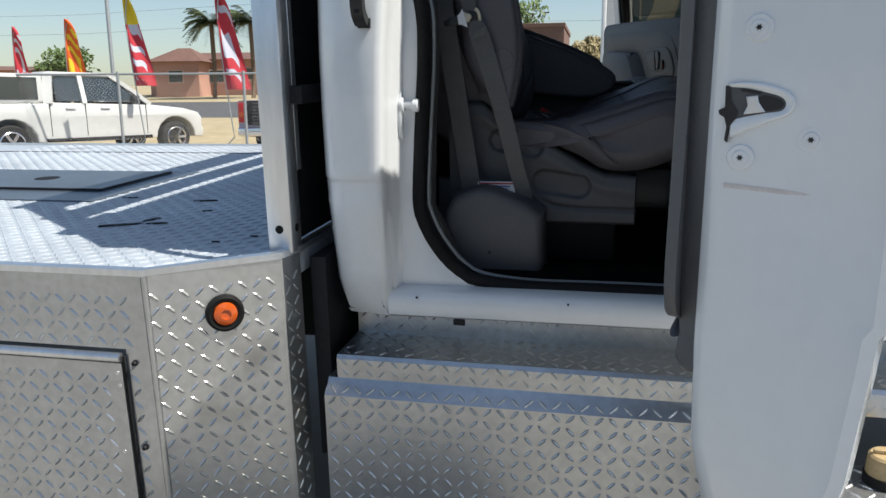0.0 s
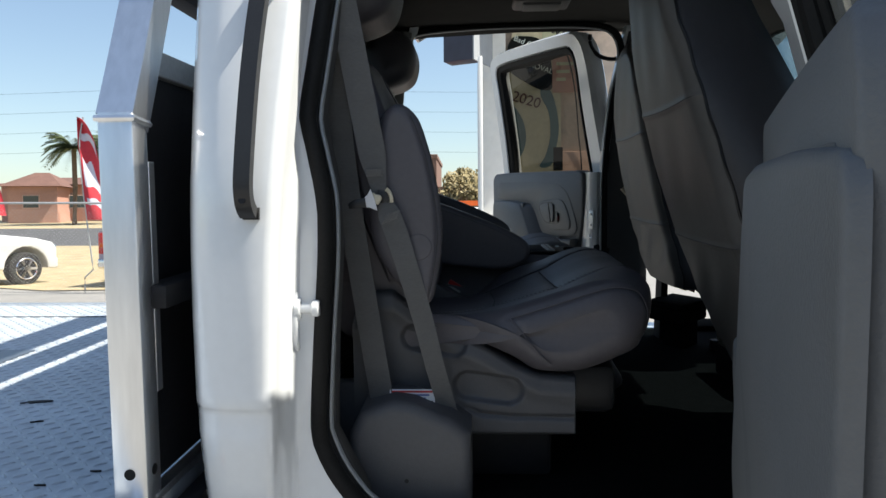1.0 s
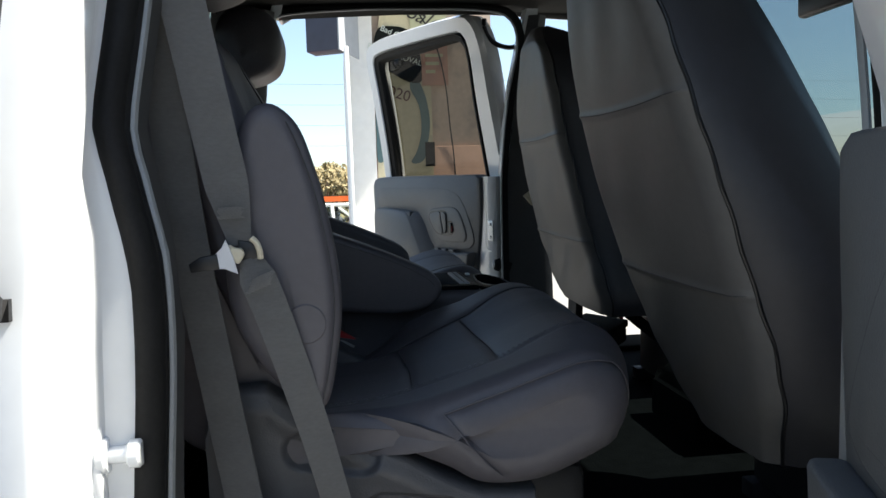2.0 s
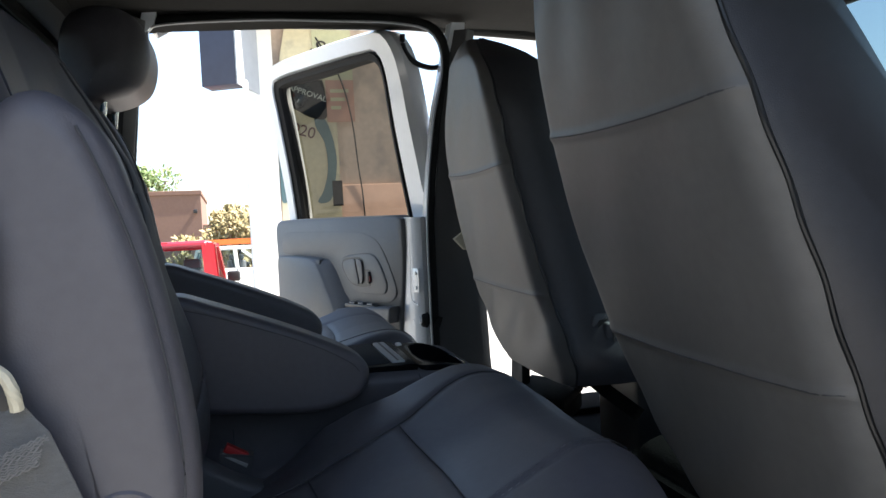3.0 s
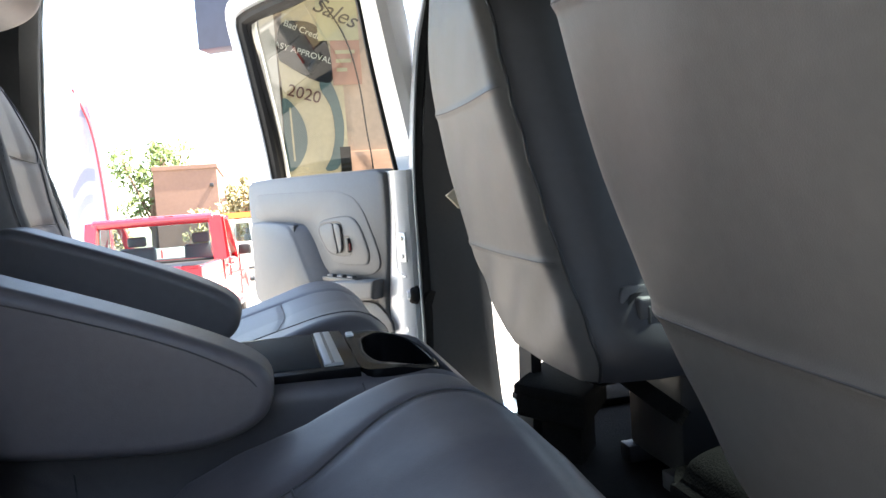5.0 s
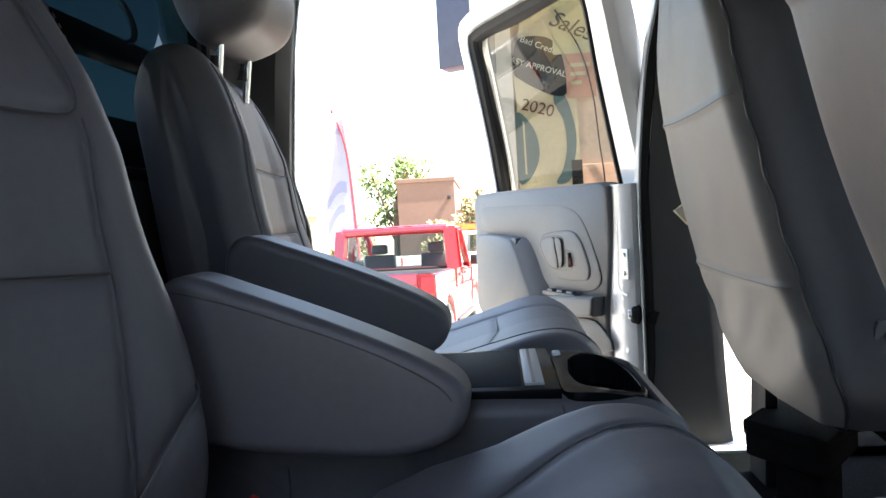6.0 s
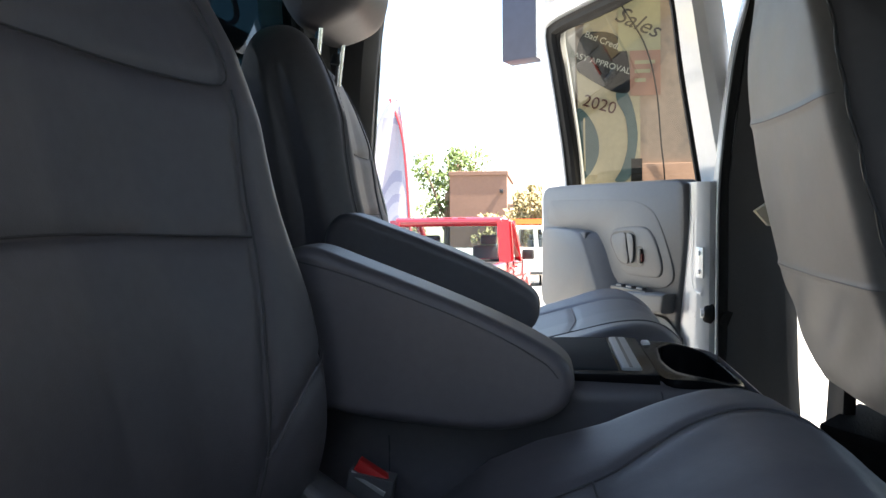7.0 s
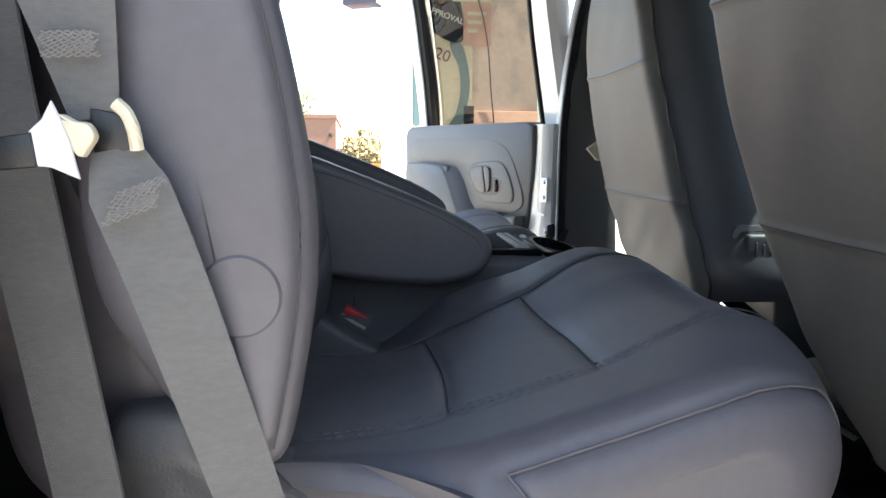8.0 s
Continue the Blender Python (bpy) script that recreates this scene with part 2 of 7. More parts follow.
def prism(pts, axis, a, b, r=0.0, seg=2, bm=None):
    """A polygon pushed along an axis from a to b. pts: (y, z) for x, (x, z) for y, (x, y) for z."""
    bm = bm or bmesh.new()
    put = {"x": lambda p, q: (q, p[0], p[1]), "y": lambda p, q: (p[0], q, p[1]), "z": lambda p, q: (p[0], p[1], q)}[axis]
    lo, hi = [bm.verts.new(put(p, a)) for p in pts], [bm.verts.new(put(p, b)) for p in pts]
    n = len(pts)
    fs = [bm.faces.new(lo), bm.faces.new(hi[::-1])]
    for i in range(n):
        bm.faces.new((lo[i], hi[i], hi[(i + 1) % n], lo[(i + 1) % n]))
    if r:
        es = [e for f in fs for e in f.edges]
        bmesh.ops.recalc_face_normals(bm, faces=bm.faces)
        bmesh.ops.bevel(bm, geom=es, offset=r, segments=seg, profile=0.5, affect="EDGES")
    return bm


def loft(rings, caps=True, closed=True, bm=None):
    """Skin over rings of equally many points."""
    bm = bm or bmesh.new()
    vs = [[bm.verts.new(p) for p in ring] for ring in rings]
    n = len(rings[0])
    for a, b in zip(vs, vs[1:]):
        for i in range(n if closed else n - 1):
            j = (i + 1) % n
            bm.faces.new((a[i], a[j], b[j], b[i]))
    if caps and closed:
        bm.faces.new(vs[0][::-1])
        bm.faces.new(vs[-1])
    return bm


def curve_through(pts, n, closed=False):
    """n points on a smooth curve through pts, evenly spaced by length."""
    P = [Vector(p) for p in pts]
    m = len(P)
    dense = []
    for i in range(m if closed else m - 1):
        if closed:
            a, b, c, d = P[(i - 1) % m], P[i], P[(i + 1) % m], P[(i + 2) % m]
        else:
            b, c = P[i], P[i + 1]
            a, d = P[i - 1] if i else b * 2 - c, P[i + 2] if i + 2 < m else c * 2 - b
        for k in range(12):
            t = k / 12
            dense.append(0.5 * (2 * b + (c - a) * t + (2 * a - 5 * b + 4 * c - d) * t * t + (3 * b - a - 3 * c + d) * t ** 3))
    dense.append(P[0] if closed else P[-1])
    lens = [0.0]
    for p, q in zip(dense, dense[1:]):
        lens.append(lens[-1] + (q - p).length)
    out, j = [], 0
    for k in range(n):
        s = lens[-1] * k / (n if closed else n - 1)
        while j < len(lens) - 2 and lens[j + 1] < s:
            j += 1
        w = (s - lens[j]) / max(1e-9, lens[j + 1] - lens[j])
        out.append(dense[j].lerp(dense[j + 1], min(1, w)))
    return out


def sweep(path, half_w, half_h=None, n=8, up=(0, 0, 1), bm=None, square=False):
    """A round or flat bar along a path. half_w lies sideways, half_h along up."""
    half_h = half_h or half_w
    path = [Vector(p) for p in path]
    rings = []
    for i, p in enumerate(path):
        d = (path[min(i + 1, len(path) - 1)] - path[max(i - 1, 0)]).normalized()
        side = d.cross(Vector(up))
        side = side.normalized() if side.length > 1e-5 else Vector((1, 0, 0))
        top = side.cross(d).normalized()
        if square:
            rings.append([p + side * half_w * a + top * half_h * b for a, b in ((1, 1), (-1, 1), (-1, -1), (1, -1))])
        else:
            rings.append([p + side * half_w * math.cos(2 * math.pi * k / n) + top * half_h * math.sin(2 * math.pi * k / n) for k in range(n)])
    return loft(rings, bm=bm)


def cyl(a, b, r, r2=None, n=24, bevel=0.0, bm=None):
    """A round bar or cone from a to b."""
    a, b = Vector(a), Vector(b)
    d = (b - a).normalized()
    u = d.orthogonal().normalized()
    v = d.cross(u)
    r2 = r if r2 is None else r2
    L = (b - a).length
    st = [(0, r), (L, r2)] if not bevel else [(0, r - bevel), (bevel, r), (L - bevel, r2), (L, r2 - bevel)]
    return loft([[a + d * s + (u * math.cos(2 * math.pi * k / n) + v * math.sin(2 * math.pi * k / n)) * q for k in range(n)] for s, q in st], bm=bm)


def pillow(profile, y0, y1, edge=0.035, n=72, m=40, bulge=0.0, shape=None):
    """An upholstered pad: a smooth closed outline in x and z, drawn across from y0 to y1 with softly rounded ends."""
    pts = curve_through([(p[0], 0, p[1]) for p in profile], n, closed=True)
    nor = []
    for i in range(n):
        d = pts[(i + 1) % n] - pts[i - 1]
        nor.append(Vector((d.z, 0, -d.x)).normalized())
    area = sum(pts[i].x * pts[(i + 1) % n].z - pts[(i + 1) % n].x * pts[i].z for i in range(n))
    sgn = -1 if area > 0 else 1        # so that the normals point inwards
    rings = []
    for j in range(m + 1):
        s = 0.5 - 0.5 * math.cos(math.pi * j / m)
        y = y0 + (y1 - y0) * s
        near = min(y - y0, y1 - y) / edge
        ins = edge * (1 - math.sqrt(max(0.0, 1 - (1 - near) ** 2))) if near < 1 else 0.0
        ins -= bulge * math.sin(math.pi * s)
        rings.append([Vector((p.x, y, p.z)) + q * sgn * ins for p, q in zip(pts, nor)])
    if shape:
        rings = [[Vector(shape(*p)) for p in ring] for ring in rings]
    bm = bmesh.new()
    vs = [[bm.verts.new(p) for p in ring] for ring in rings]
    for a, b in zip(vs, vs[1:]):
        for i in range(n):
            bm.faces.new((a[i], a[(i + 1) % n], b[(i + 1) % n], b[i]))
    for ring in (vs[0], vs[-1]):
        mid = sum((v.co for v in ring), Vector()) / n
        outer = ring
        for k in (0.95, 0.88, 0.75, 0.55, 0.3):
            inner = [bm.verts.new(mid + (v.co - mid) * k) for v in ring]
            for i in range(n):
                bm.faces.new((outer[i], outer[(i + 1) % n], inner[(i + 1) % n], inner[i]))
            outer = inner
        c = bm.verts.new(mid)
        for i in range(n):
            bm.faces.new((outer[i], outer[(i + 1) % n], c))
    bmesh.ops.recalc_face_normals(bm, faces=bm.faces)
    return bm


def groove(bm, lines, width=0.007, depth=0.004, drop=None, far=0.0):
    """Press seams into a pad along lines near its surface; those farther out than far are cast onto it along drop. Returns the lines, laid onto it."""
    from_tree = BVHTree.FromBMesh(bm)
    laid = []
    for ln in lines:
        dense = curve_through(ln, max(8, int(sum((Vector(a) - Vector(b)).length for a, b in zip(ln, ln[1:])) / 0.004)))
        laid.append([(from_tree.ray_cast(p, Vector(drop))[0] if drop and p.dot(Vector(drop)) < far else None) or from_tree.find_nearest(p)[0] for p in dense])
    kd = KDTree(sum(len(l) for l in laid))
    i = 0
    for l in laid:
        for p in l:
            kd.insert(p, i)
            i += 1
    kd.balance()
    bm.normal_update()
    moves = []
    for v in bm.verts:
        d = kd.find(v.co)[2]
        if d < width * 2.5:
            moves.append((v, v.normal * depth * math.exp(-(d / width) ** 2)))
    for v, mv in moves:
        v.co -= mv
    return laid


def seam(lines, parent, mat=None, r=0.0016, name="seam", label=""):
    for l in lines:
        part(name, sweep(l[::2] if len(l) > 12 else l, r, n=6), mat or THREAD, parent, label)


def tread(name, parent, o, u, v, nu, nv, pitch=0.027, keep=None, mat=None, length=0.0128, width=0.0031, high=0.0022):
    """Raised bars of tread plate on the plane through o along u and v, in turn leaning to either side."""
    o, u, v = Vector(o), Vector(u).normalized(), Vector(v).normalized()
    w = u.cross(v)
    verts, faces = [], []
    for i in range(nu):
        for j in range(nv):
            a, b = (i + 0.5) * pitch, (j + 0.5) * pitch
            if keep and not keep(a, b):
                continue
            s = 1 if (i + j) % 2 else -1
            c = o + u * a + v * b
            d, e = (u + v * s).normalized(), (v * s - u).normalized()
            k = len(verts)
            verts += [c - d * length, c - d * length * 0.45 - e * width, c + d * length * 0.45 - e * width, c + d * length, c + d * length * 0.45 + e * width, c - d * length * 0.45 + e * width,
                      c - d * length * 0.55 + w * high, c + d * length * 0.55 + w * high]
            faces += [(k, k + 1, k + 6), (k + 1, k + 2, k + 7, k + 6), (k + 2, k + 3, k + 7), (k + 3, k + 4, k + 7), (k + 4, k + 5, k + 6, k + 7), (k + 5, k, k + 6)]
    me = bpy.data.meshes.new(name)
    me.from_pydata([tuple(q) for q in verts], [], faces)
    me.materials.append(mat or BAR)
    ob = new(name, me)
    ob.parent = parent
    ob.matrix_parent_inverse = OFFSET.get(parent.name, Matrix.Identity(4))
    return tagged(ob, "raised diamond tread bars", "", "", "stuff")


def lettering(name, text, size, m, mat, parent=None, depth=0.002, label="", shear=0.0):
    cu = bpy.data.curves.new(name, "FONT")
    cu.body, cu.size, cu.extrude, cu.align_x, cu.align_y, cu.shear = text, size, depth, "CENTER", "CENTER", shear
    cu.materials.append(mat)
    tmp = bpy.data.objects.new(name, cu)
    scene.collection.objects.link(tmp)
    bpy.context.view_layer.update()
    me = bpy.data.meshes.new_from_object(tmp)
    bpy.data.objects.remove(tmp)
    me.transform(m)
    ob = new(name, me)
    if parent:
        ob.parent = parent
        ob.matrix_parent_inverse = OFFSET.get(parent.name, Matrix.Identity(4))
    return tagged(ob, label)


def lerp_at(table, z):
    """Reads a table of (z, value) between its rows."""
    if z <= table[0][0]:
        return table[0][1]
    for (a, p), (b, q) in zip(table, table[1:]):
        if z <= b:
            return p + (q - p) * (z - a) / (b - a)
    return table[-1][1]


MID = 0.97          # the truck's middle line


def mirror(bm):
    """Flip a mesh to the other side of the truck."""
    for v in bm.verts:
        v.co.y = 2 * MID - v.co.y
    bmesh.ops.reverse_faces(bm, faces=bm.faces)
    return bm
# ---- the truck's cab ----
SKIN = [(0.66, 0.035), (0.70, 0.012), (0.76, -0.015), (0.86, -0.037), (0.925, -0.0495), (0.945, -0.0492), (0.966, -0.0515), (0.975, -0.057), (1.1, -0.06), (1.22, -0.058), (1.3, -0.05), (1.42, -0.028), (1.55, 0.0), (1.7, 0.035), (1.82, 0.065), (1.9, 0.1)]
EDGE = [(0.66, -0.03), (0.8, -0.022), (1.0, -0.016), (1.2, -0.008), (1.31, 0.0), (1.42, 0.008), (1.53, 0.018), (1.7, 0.035), (1.9, 0.06)]
OPEN_REAR = [(0.74, 0.2), (0.754, 0.148), (0.77, 0.118), (0.79, 0.094), (0.81, 0.078), (0.84, 0.058), (0.878, 0.041), (0.914, 0.034), (1.05, 0.042), (1.18, 0.052), (1.27, 0.052), (1.32, 0.042), (1.4, 0.025), (1.48, 0.035), (1.564, 0.046), (1.7, 0.066), (1.83, 0.1), (1.87, 0.15)]
LEVELS = [0.68, 0.69, 0.70, 0.72, 0.74, 0.76, 0.78, 0.8, 0.83, 0.86, 0.9, 0.925, 0.935, 0.945, 0.96, 0.966, 0.97, 0.975, 0.99, 1.05, 1.1, 1.15, 1.2, 1.25, 1.3, 1.35, 1.4, 1.45, 1.5, 1.56, 1.62, 1.7, 1.76, 1.82, 1.86, 1.9]
CAB_BACK = -0.155
FAR_BACK = 0.066      # the driver side opening reaches a little further back

def jamb_y(z):
    """How deep the seal's land lies behind the skin."""
    return lerp_at([(0.7, 0.075), (0.76, 0.06), (1.25, 0.052), (1.35, 0.06), (1.55, 0.1), (1.7, 0.135), (1.9, 0.19)], z)


cab = thing("truck_cab", "white crew cab of a work truck with its rear doors open", "truck cab", (0.5, MID, 0.68))


def quarter_panel(back=0.0):
    """The body behind the rear door: outer skin, the stepped door jamb and its inner land."""
    rings = []
    for z in LEVELS:
        s, e, o = lerp_at(SKIN, z), lerp_at(EDGE, z), lerp_at(OPEN_REAR, z)
        o = min(o, 0.2) - 0.007 - back
        e -= back
        j = jamb_y(z) - 0.02              # depth of the jamb's inner land
        rise = max(0.0, (0.74 - z) * 0.7)
        o2 = o - 0.014
        em = min(e, o - 0.034)            # the jamb's land stops short of the seal
        rings.append([(CAB_BACK, 0.3, z), (CAB_BACK, s + 0.2, z), (CAB_BACK + 0.004, s + 0.09, z), (CAB_BACK + 0.016, s + 0.04, z), (CAB_BACK + 0.035, s + 0.014, z), (-0.085 + rise, s + 0.003, z), (-0.05 + rise * 0.4, s, z),
                      (e - 0.014, s, z), (e - 0.004, s + 0.003, z), (e, s + 0.01, z), (e + 0.002, s + 0.03, z), (e + 0.006, min(s + 0.055, j - 0.022), z), (min(e + 0.01, em + 0.012), min(s + 0.062, j - 0.018), z), (em + 0.012, j - 0.012, z), (em + 0.018, j, z), (max(o2, em + 0.02), j + 0.004, z), (o, j + 0.012, z), (o + 0.002, j + 0.05, z), (o - 0.03, j + 0.06, z)])
    return loft(rings, caps=False, closed=False)


for side in (0, 1):
    bm = quarter_panel(FAR_BACK if side else 0.0)
    part("quarter_panel", mirror(bm) if side else bm, PAINT, cab, sharp=50)


def sill_panel():
    prof = [(0.16, 0.742), (0.075, 0.742), (0.055, 0.744), (0.03, 0.741), (0.014, 0.735), (0.006, 0.722), (0.005, 0.70), (0.009, 0.688), (0.02, 0.681), (0.16, 0.676)]
    xs = [-0.03, 0.05, 0.2, 0.4, 0.6, 0.8, 1.0, 1.4, 1.9]
    return loft([[(x, y, z) for y, z in prof] for x in xs], closed=True)


for side in (0, 1):
    bm = sill_panel()
    part("sill", mirror(bm) if side else bm, PAINT, cab)
    for x in (0.03, 0.33, 0.62):
        bm = cyl((x, 0.0045, 0.727), (x, 0.007, 0.727), 0.0022, n=10)
        part("plug", mirror(bm) if side else bm, RUBBER, cab)


def opening_loop(back=0.0):
    """The edge of the rear door's opening, round which the rubber seal runs, as (x, z)."""
    rear = [(lerp_at(OPEN_REAR, z), z) for z in (1.83, 1.7, 1.62, 1.564, 1.48, 1.4, 1.36, 1.32, 1.27, 1.18, 1.05, 0.914, 0.878, 0.84, 0.81, 0.79, 0.77, 0.754)]
    rear = [(x - 0.007 - back * min(1.0, max(0.0, (z - 0.75) / 0.2)), z) for x, z in rear]
    return [(0.12 - back, 1.868), *rear, (0.24, 0.742), (0.4, 0.742), (0.6, 0.742), (0.71, 0.745), (0.765, 0.765), (0.785, 0.85), (0.788, 1.1), (0.79, 1.35), (0.805, 1.6), (0.832, 1.77), (0.8, 1.86), (0.7, 1.885), (0.5, 1.888), (0.3, 1.886)]


for side in (0, 1):
    loop = opening_loop(FAR_BACK if side else 0.0)
    path = curve_through([(x, jamb_y(z) - 0.004, z) for x, z in loop], 150, closed=True)
    bm = sweep(path + [path[0], path[1]], 0.0145, 0.015, n=12, up=(0, 1, 0))
    part("door_seal", mirror(bm) if side else bm, RUBBER, cab, "black rubber door seal")
    inner = curve_through([(x + (0.45 - x) * 0.042, jamb_y(z) + 0.012, z + (1.3 - z) * 0.02) for x, z in loop], 150, closed=True)
    bm = sweep(inner + [inner[0], inner[1]], 0.0035, 0.006, n=6, up=(0, 1, 0))
    part("seal_lip", mirror(bm) if side else bm, SLIDER, cab, "pale lip of the door seal")
    # lock striker on the jamb
    bm = cyl((-0.004, 0.05, 1.092), (0.006, 0.05, 1.092), 0.026, n=20, bevel=0.002)
    for v in bm.verts:
        v.co.z = 1.097 + (v.co.z - 1.097) * 1.9
        v.co.y = 0.035 + (v.co.y - 0.05) * 0.7
    st = part("striker_plate", mirror(bm) if side else bm, PAINT, cab)
    bm = cyl((-0.005, 0.033, 1.105), (0.034, 0.033, 1.105), 0.008, n=16, bevel=0.001)
    cyl((0.026, 0.033, 1.105), (0.038, 0.033, 1.105), 0.013, n=18, bevel=0.002, bm=bm)
    cyl((0.0, 0.033, 1.105), (0.01, 0.033, 1.105), 0.017, n=18, bevel=0.002, bm=bm)
    part("striker", mirror(bm) if side else bm, PAINT, st, "white painted lock striker")

    for a, b in ((-0.02, 0.8), (1.0, 1.7)):
        bm = box(a, 0.03 if a > 0 else 0.09, 0.738, b, 0.2, 0.756, 0.006)
        part("sill_trim", mirror(bm) if side else bm, CARPET, cab, "black sill trim")

# grab handle on the near quarter
grab = thing("grab_handle", "black metal grab handle screwed to the white cab corner", "grab handle", (-0.035, -0.05, 1.25))
path = [(-0.036, -0.05, 1.253), (-0.036, -0.072, 1.256), (-0.036, -0.09, 1.276), (-0.035, -0.089, 1.32), (-0.028, -0.068, 1.45), (-0.018, -0.04, 1.565), (-0.015, -0.012, 1.592), (-0.014, 0.02, 1.6)]
part("bar", sweep(curve_through(path, 40), 0.0112, 0.0085, up=(0, -1, 0.2), square=True), BLACK, grab)
part("screw", cyl((-0.036, -0.0985, 1.273), (-0.036, -0.092, 1.272), 0.005, n=10), STEEL, grab)
part("end_cap", box(-0.028, -0.04, 1.572, -0.002, 0.005, 1.6, 0.004), CHROME, grab, "bright metal end bracket")

# floor, roof and headliner
part("floor", box(CAB_BACK + 0.02, 0.03, 0.69, 2.0, 2 * MID - 0.03, 0.737), CARPET, cab, "black carpeted cab floor", smooth=False)
rings = []
for x, z in ((-0.16, 1.8), (-0.15, 1.86), (-0.11, 1.9), (0.1, 1.925), (0.6, 1.935), (1.1, 1.92), (1.4, 1.87), (1.46, 1.85)):
    row = []
    for k in range(25):
        t = k / 24
        y = 0.05 + t * (2 * MID - 0.1)
        edge = min(t, 1 - t)
        row.append((x, y, z + 0.012 - 0.03 * max(0.0, 1 - edge / 0.09) ** 2))
    rings.append(row)
bm = loft(rings, closed=False)
part("roof", bm, PAINT, cab)
rings = []
for x, z in ((CAB_BACK + 0.03, 1.78), (-0.1, 1.85), (0.1, 1.875), (0.6, 1.89), (1.1, 1.88), (1.4, 1.83)):
    rings.append([(x, 0.07 + (k / 24) * (2 * MID - 0.14), z + 0.012 - 0.012 * max(0.0, 1 - min(k, 24 - k) / 24 / 0.1) ** 2 + 0.004 * math.sin(k * 1.7 + x * 9)) for k in range(25)])
part("headliner", loft(rings, closed=False), HEAD, cab, "sagging dark cloth headliner")
for side in (0, 1):
    bm = sweep([(0.1, 0.08, 1.9), (0.4, 0.075, 1.908), (0.75, 0.075, 1.908), (1.2, 0.08, 1.88)], 0.024, 0.022, n=10)
    part("roof_rail", mirror(bm) if side else bm, HEAD, cab)
    bm = sweep([(0.05, 0.06, 1.875), (0.1, 0.045, 1.905), (0.4, 0.04, 1.915), (0.75, 0.04, 1.915), (1.2, 0.05, 1.885), (1.45, 0.06, 1.84)], 0.02, 0.022, n=10)
    part("roof_gutter", mirror(bm) if side else bm, PAINT, cab)
lamp = thing("dome_lamp", "dark grey plastic dome lamp on the headliner, switched off", "lamp", (0.5, 1.35, 1.88))
part("housing", box(0.4, 1.26, 1.858, 0.58, 1.4, 1.885, 0.012, 3), TRIM, lamp)
part("lens", box(0.43, 1.285, 1.85, 0.55, 1.375, 1.862, 0.006, 2), TRIM_L, lamp)

# back wall with its window
wall = [(0.1, 0.74), (2 * MID - 0.1, 0.74), (2 * MID - 0.1, 1.84), (0.1, 1.84)]
hole = [(0.32, 1.38), (2 * MID - 0.32, 1.38), (2 * MID - 0.36, 1.76), (0.36, 1.76)]
bm = bmesh.new()
for x in (CAB_BACK + 0.005, CAB_BACK + 0.045):
    A, B = [bm.verts.new((x, *p)) for p in wall], [bm.verts.new((x, *p)) for p in hole]
    for i in range(4):
        bm.faces.new((A[i], A[(i + 1) % 4], B[(i + 1) % 4], B[i]))
    if x < CAB_BACK + 0.02:
        first = B
    else:
        for i in range(4):
            bm.faces.new((first[i], first[(i + 1) % 4], B[(i + 1) % 4], B[i]))
part("back_wall", bm, PILLAR, cab, "dark trimmed back wall of the cab", smooth=False)
win = part("rear_window", prism([(0.325, 1.385), (2 * MID - 0.325, 1.385), (2 * MID - 0.365, 1.755), (0.365, 1.755)], "x", CAB_BACK + 0.022, CAB_BACK + 0.027), BLUEGLASS, cab, "blue-tinted rear window")
win.visible_shadow = False
ring = [(0.33, 1.39), (2 * MID - 0.33, 1.39), (2 * MID - 0.37, 1.75), (0.37, 1.75)]
path = [(CAB_BACK + 0.04, *p) for p in ring]
bm = bmesh.new()
for a, b in zip(path, path[1:] + path[:1]):
    sweep([a, b], 0.012, n=8, bm=bm)
part("window_gasket", bm, RUBBER, win)

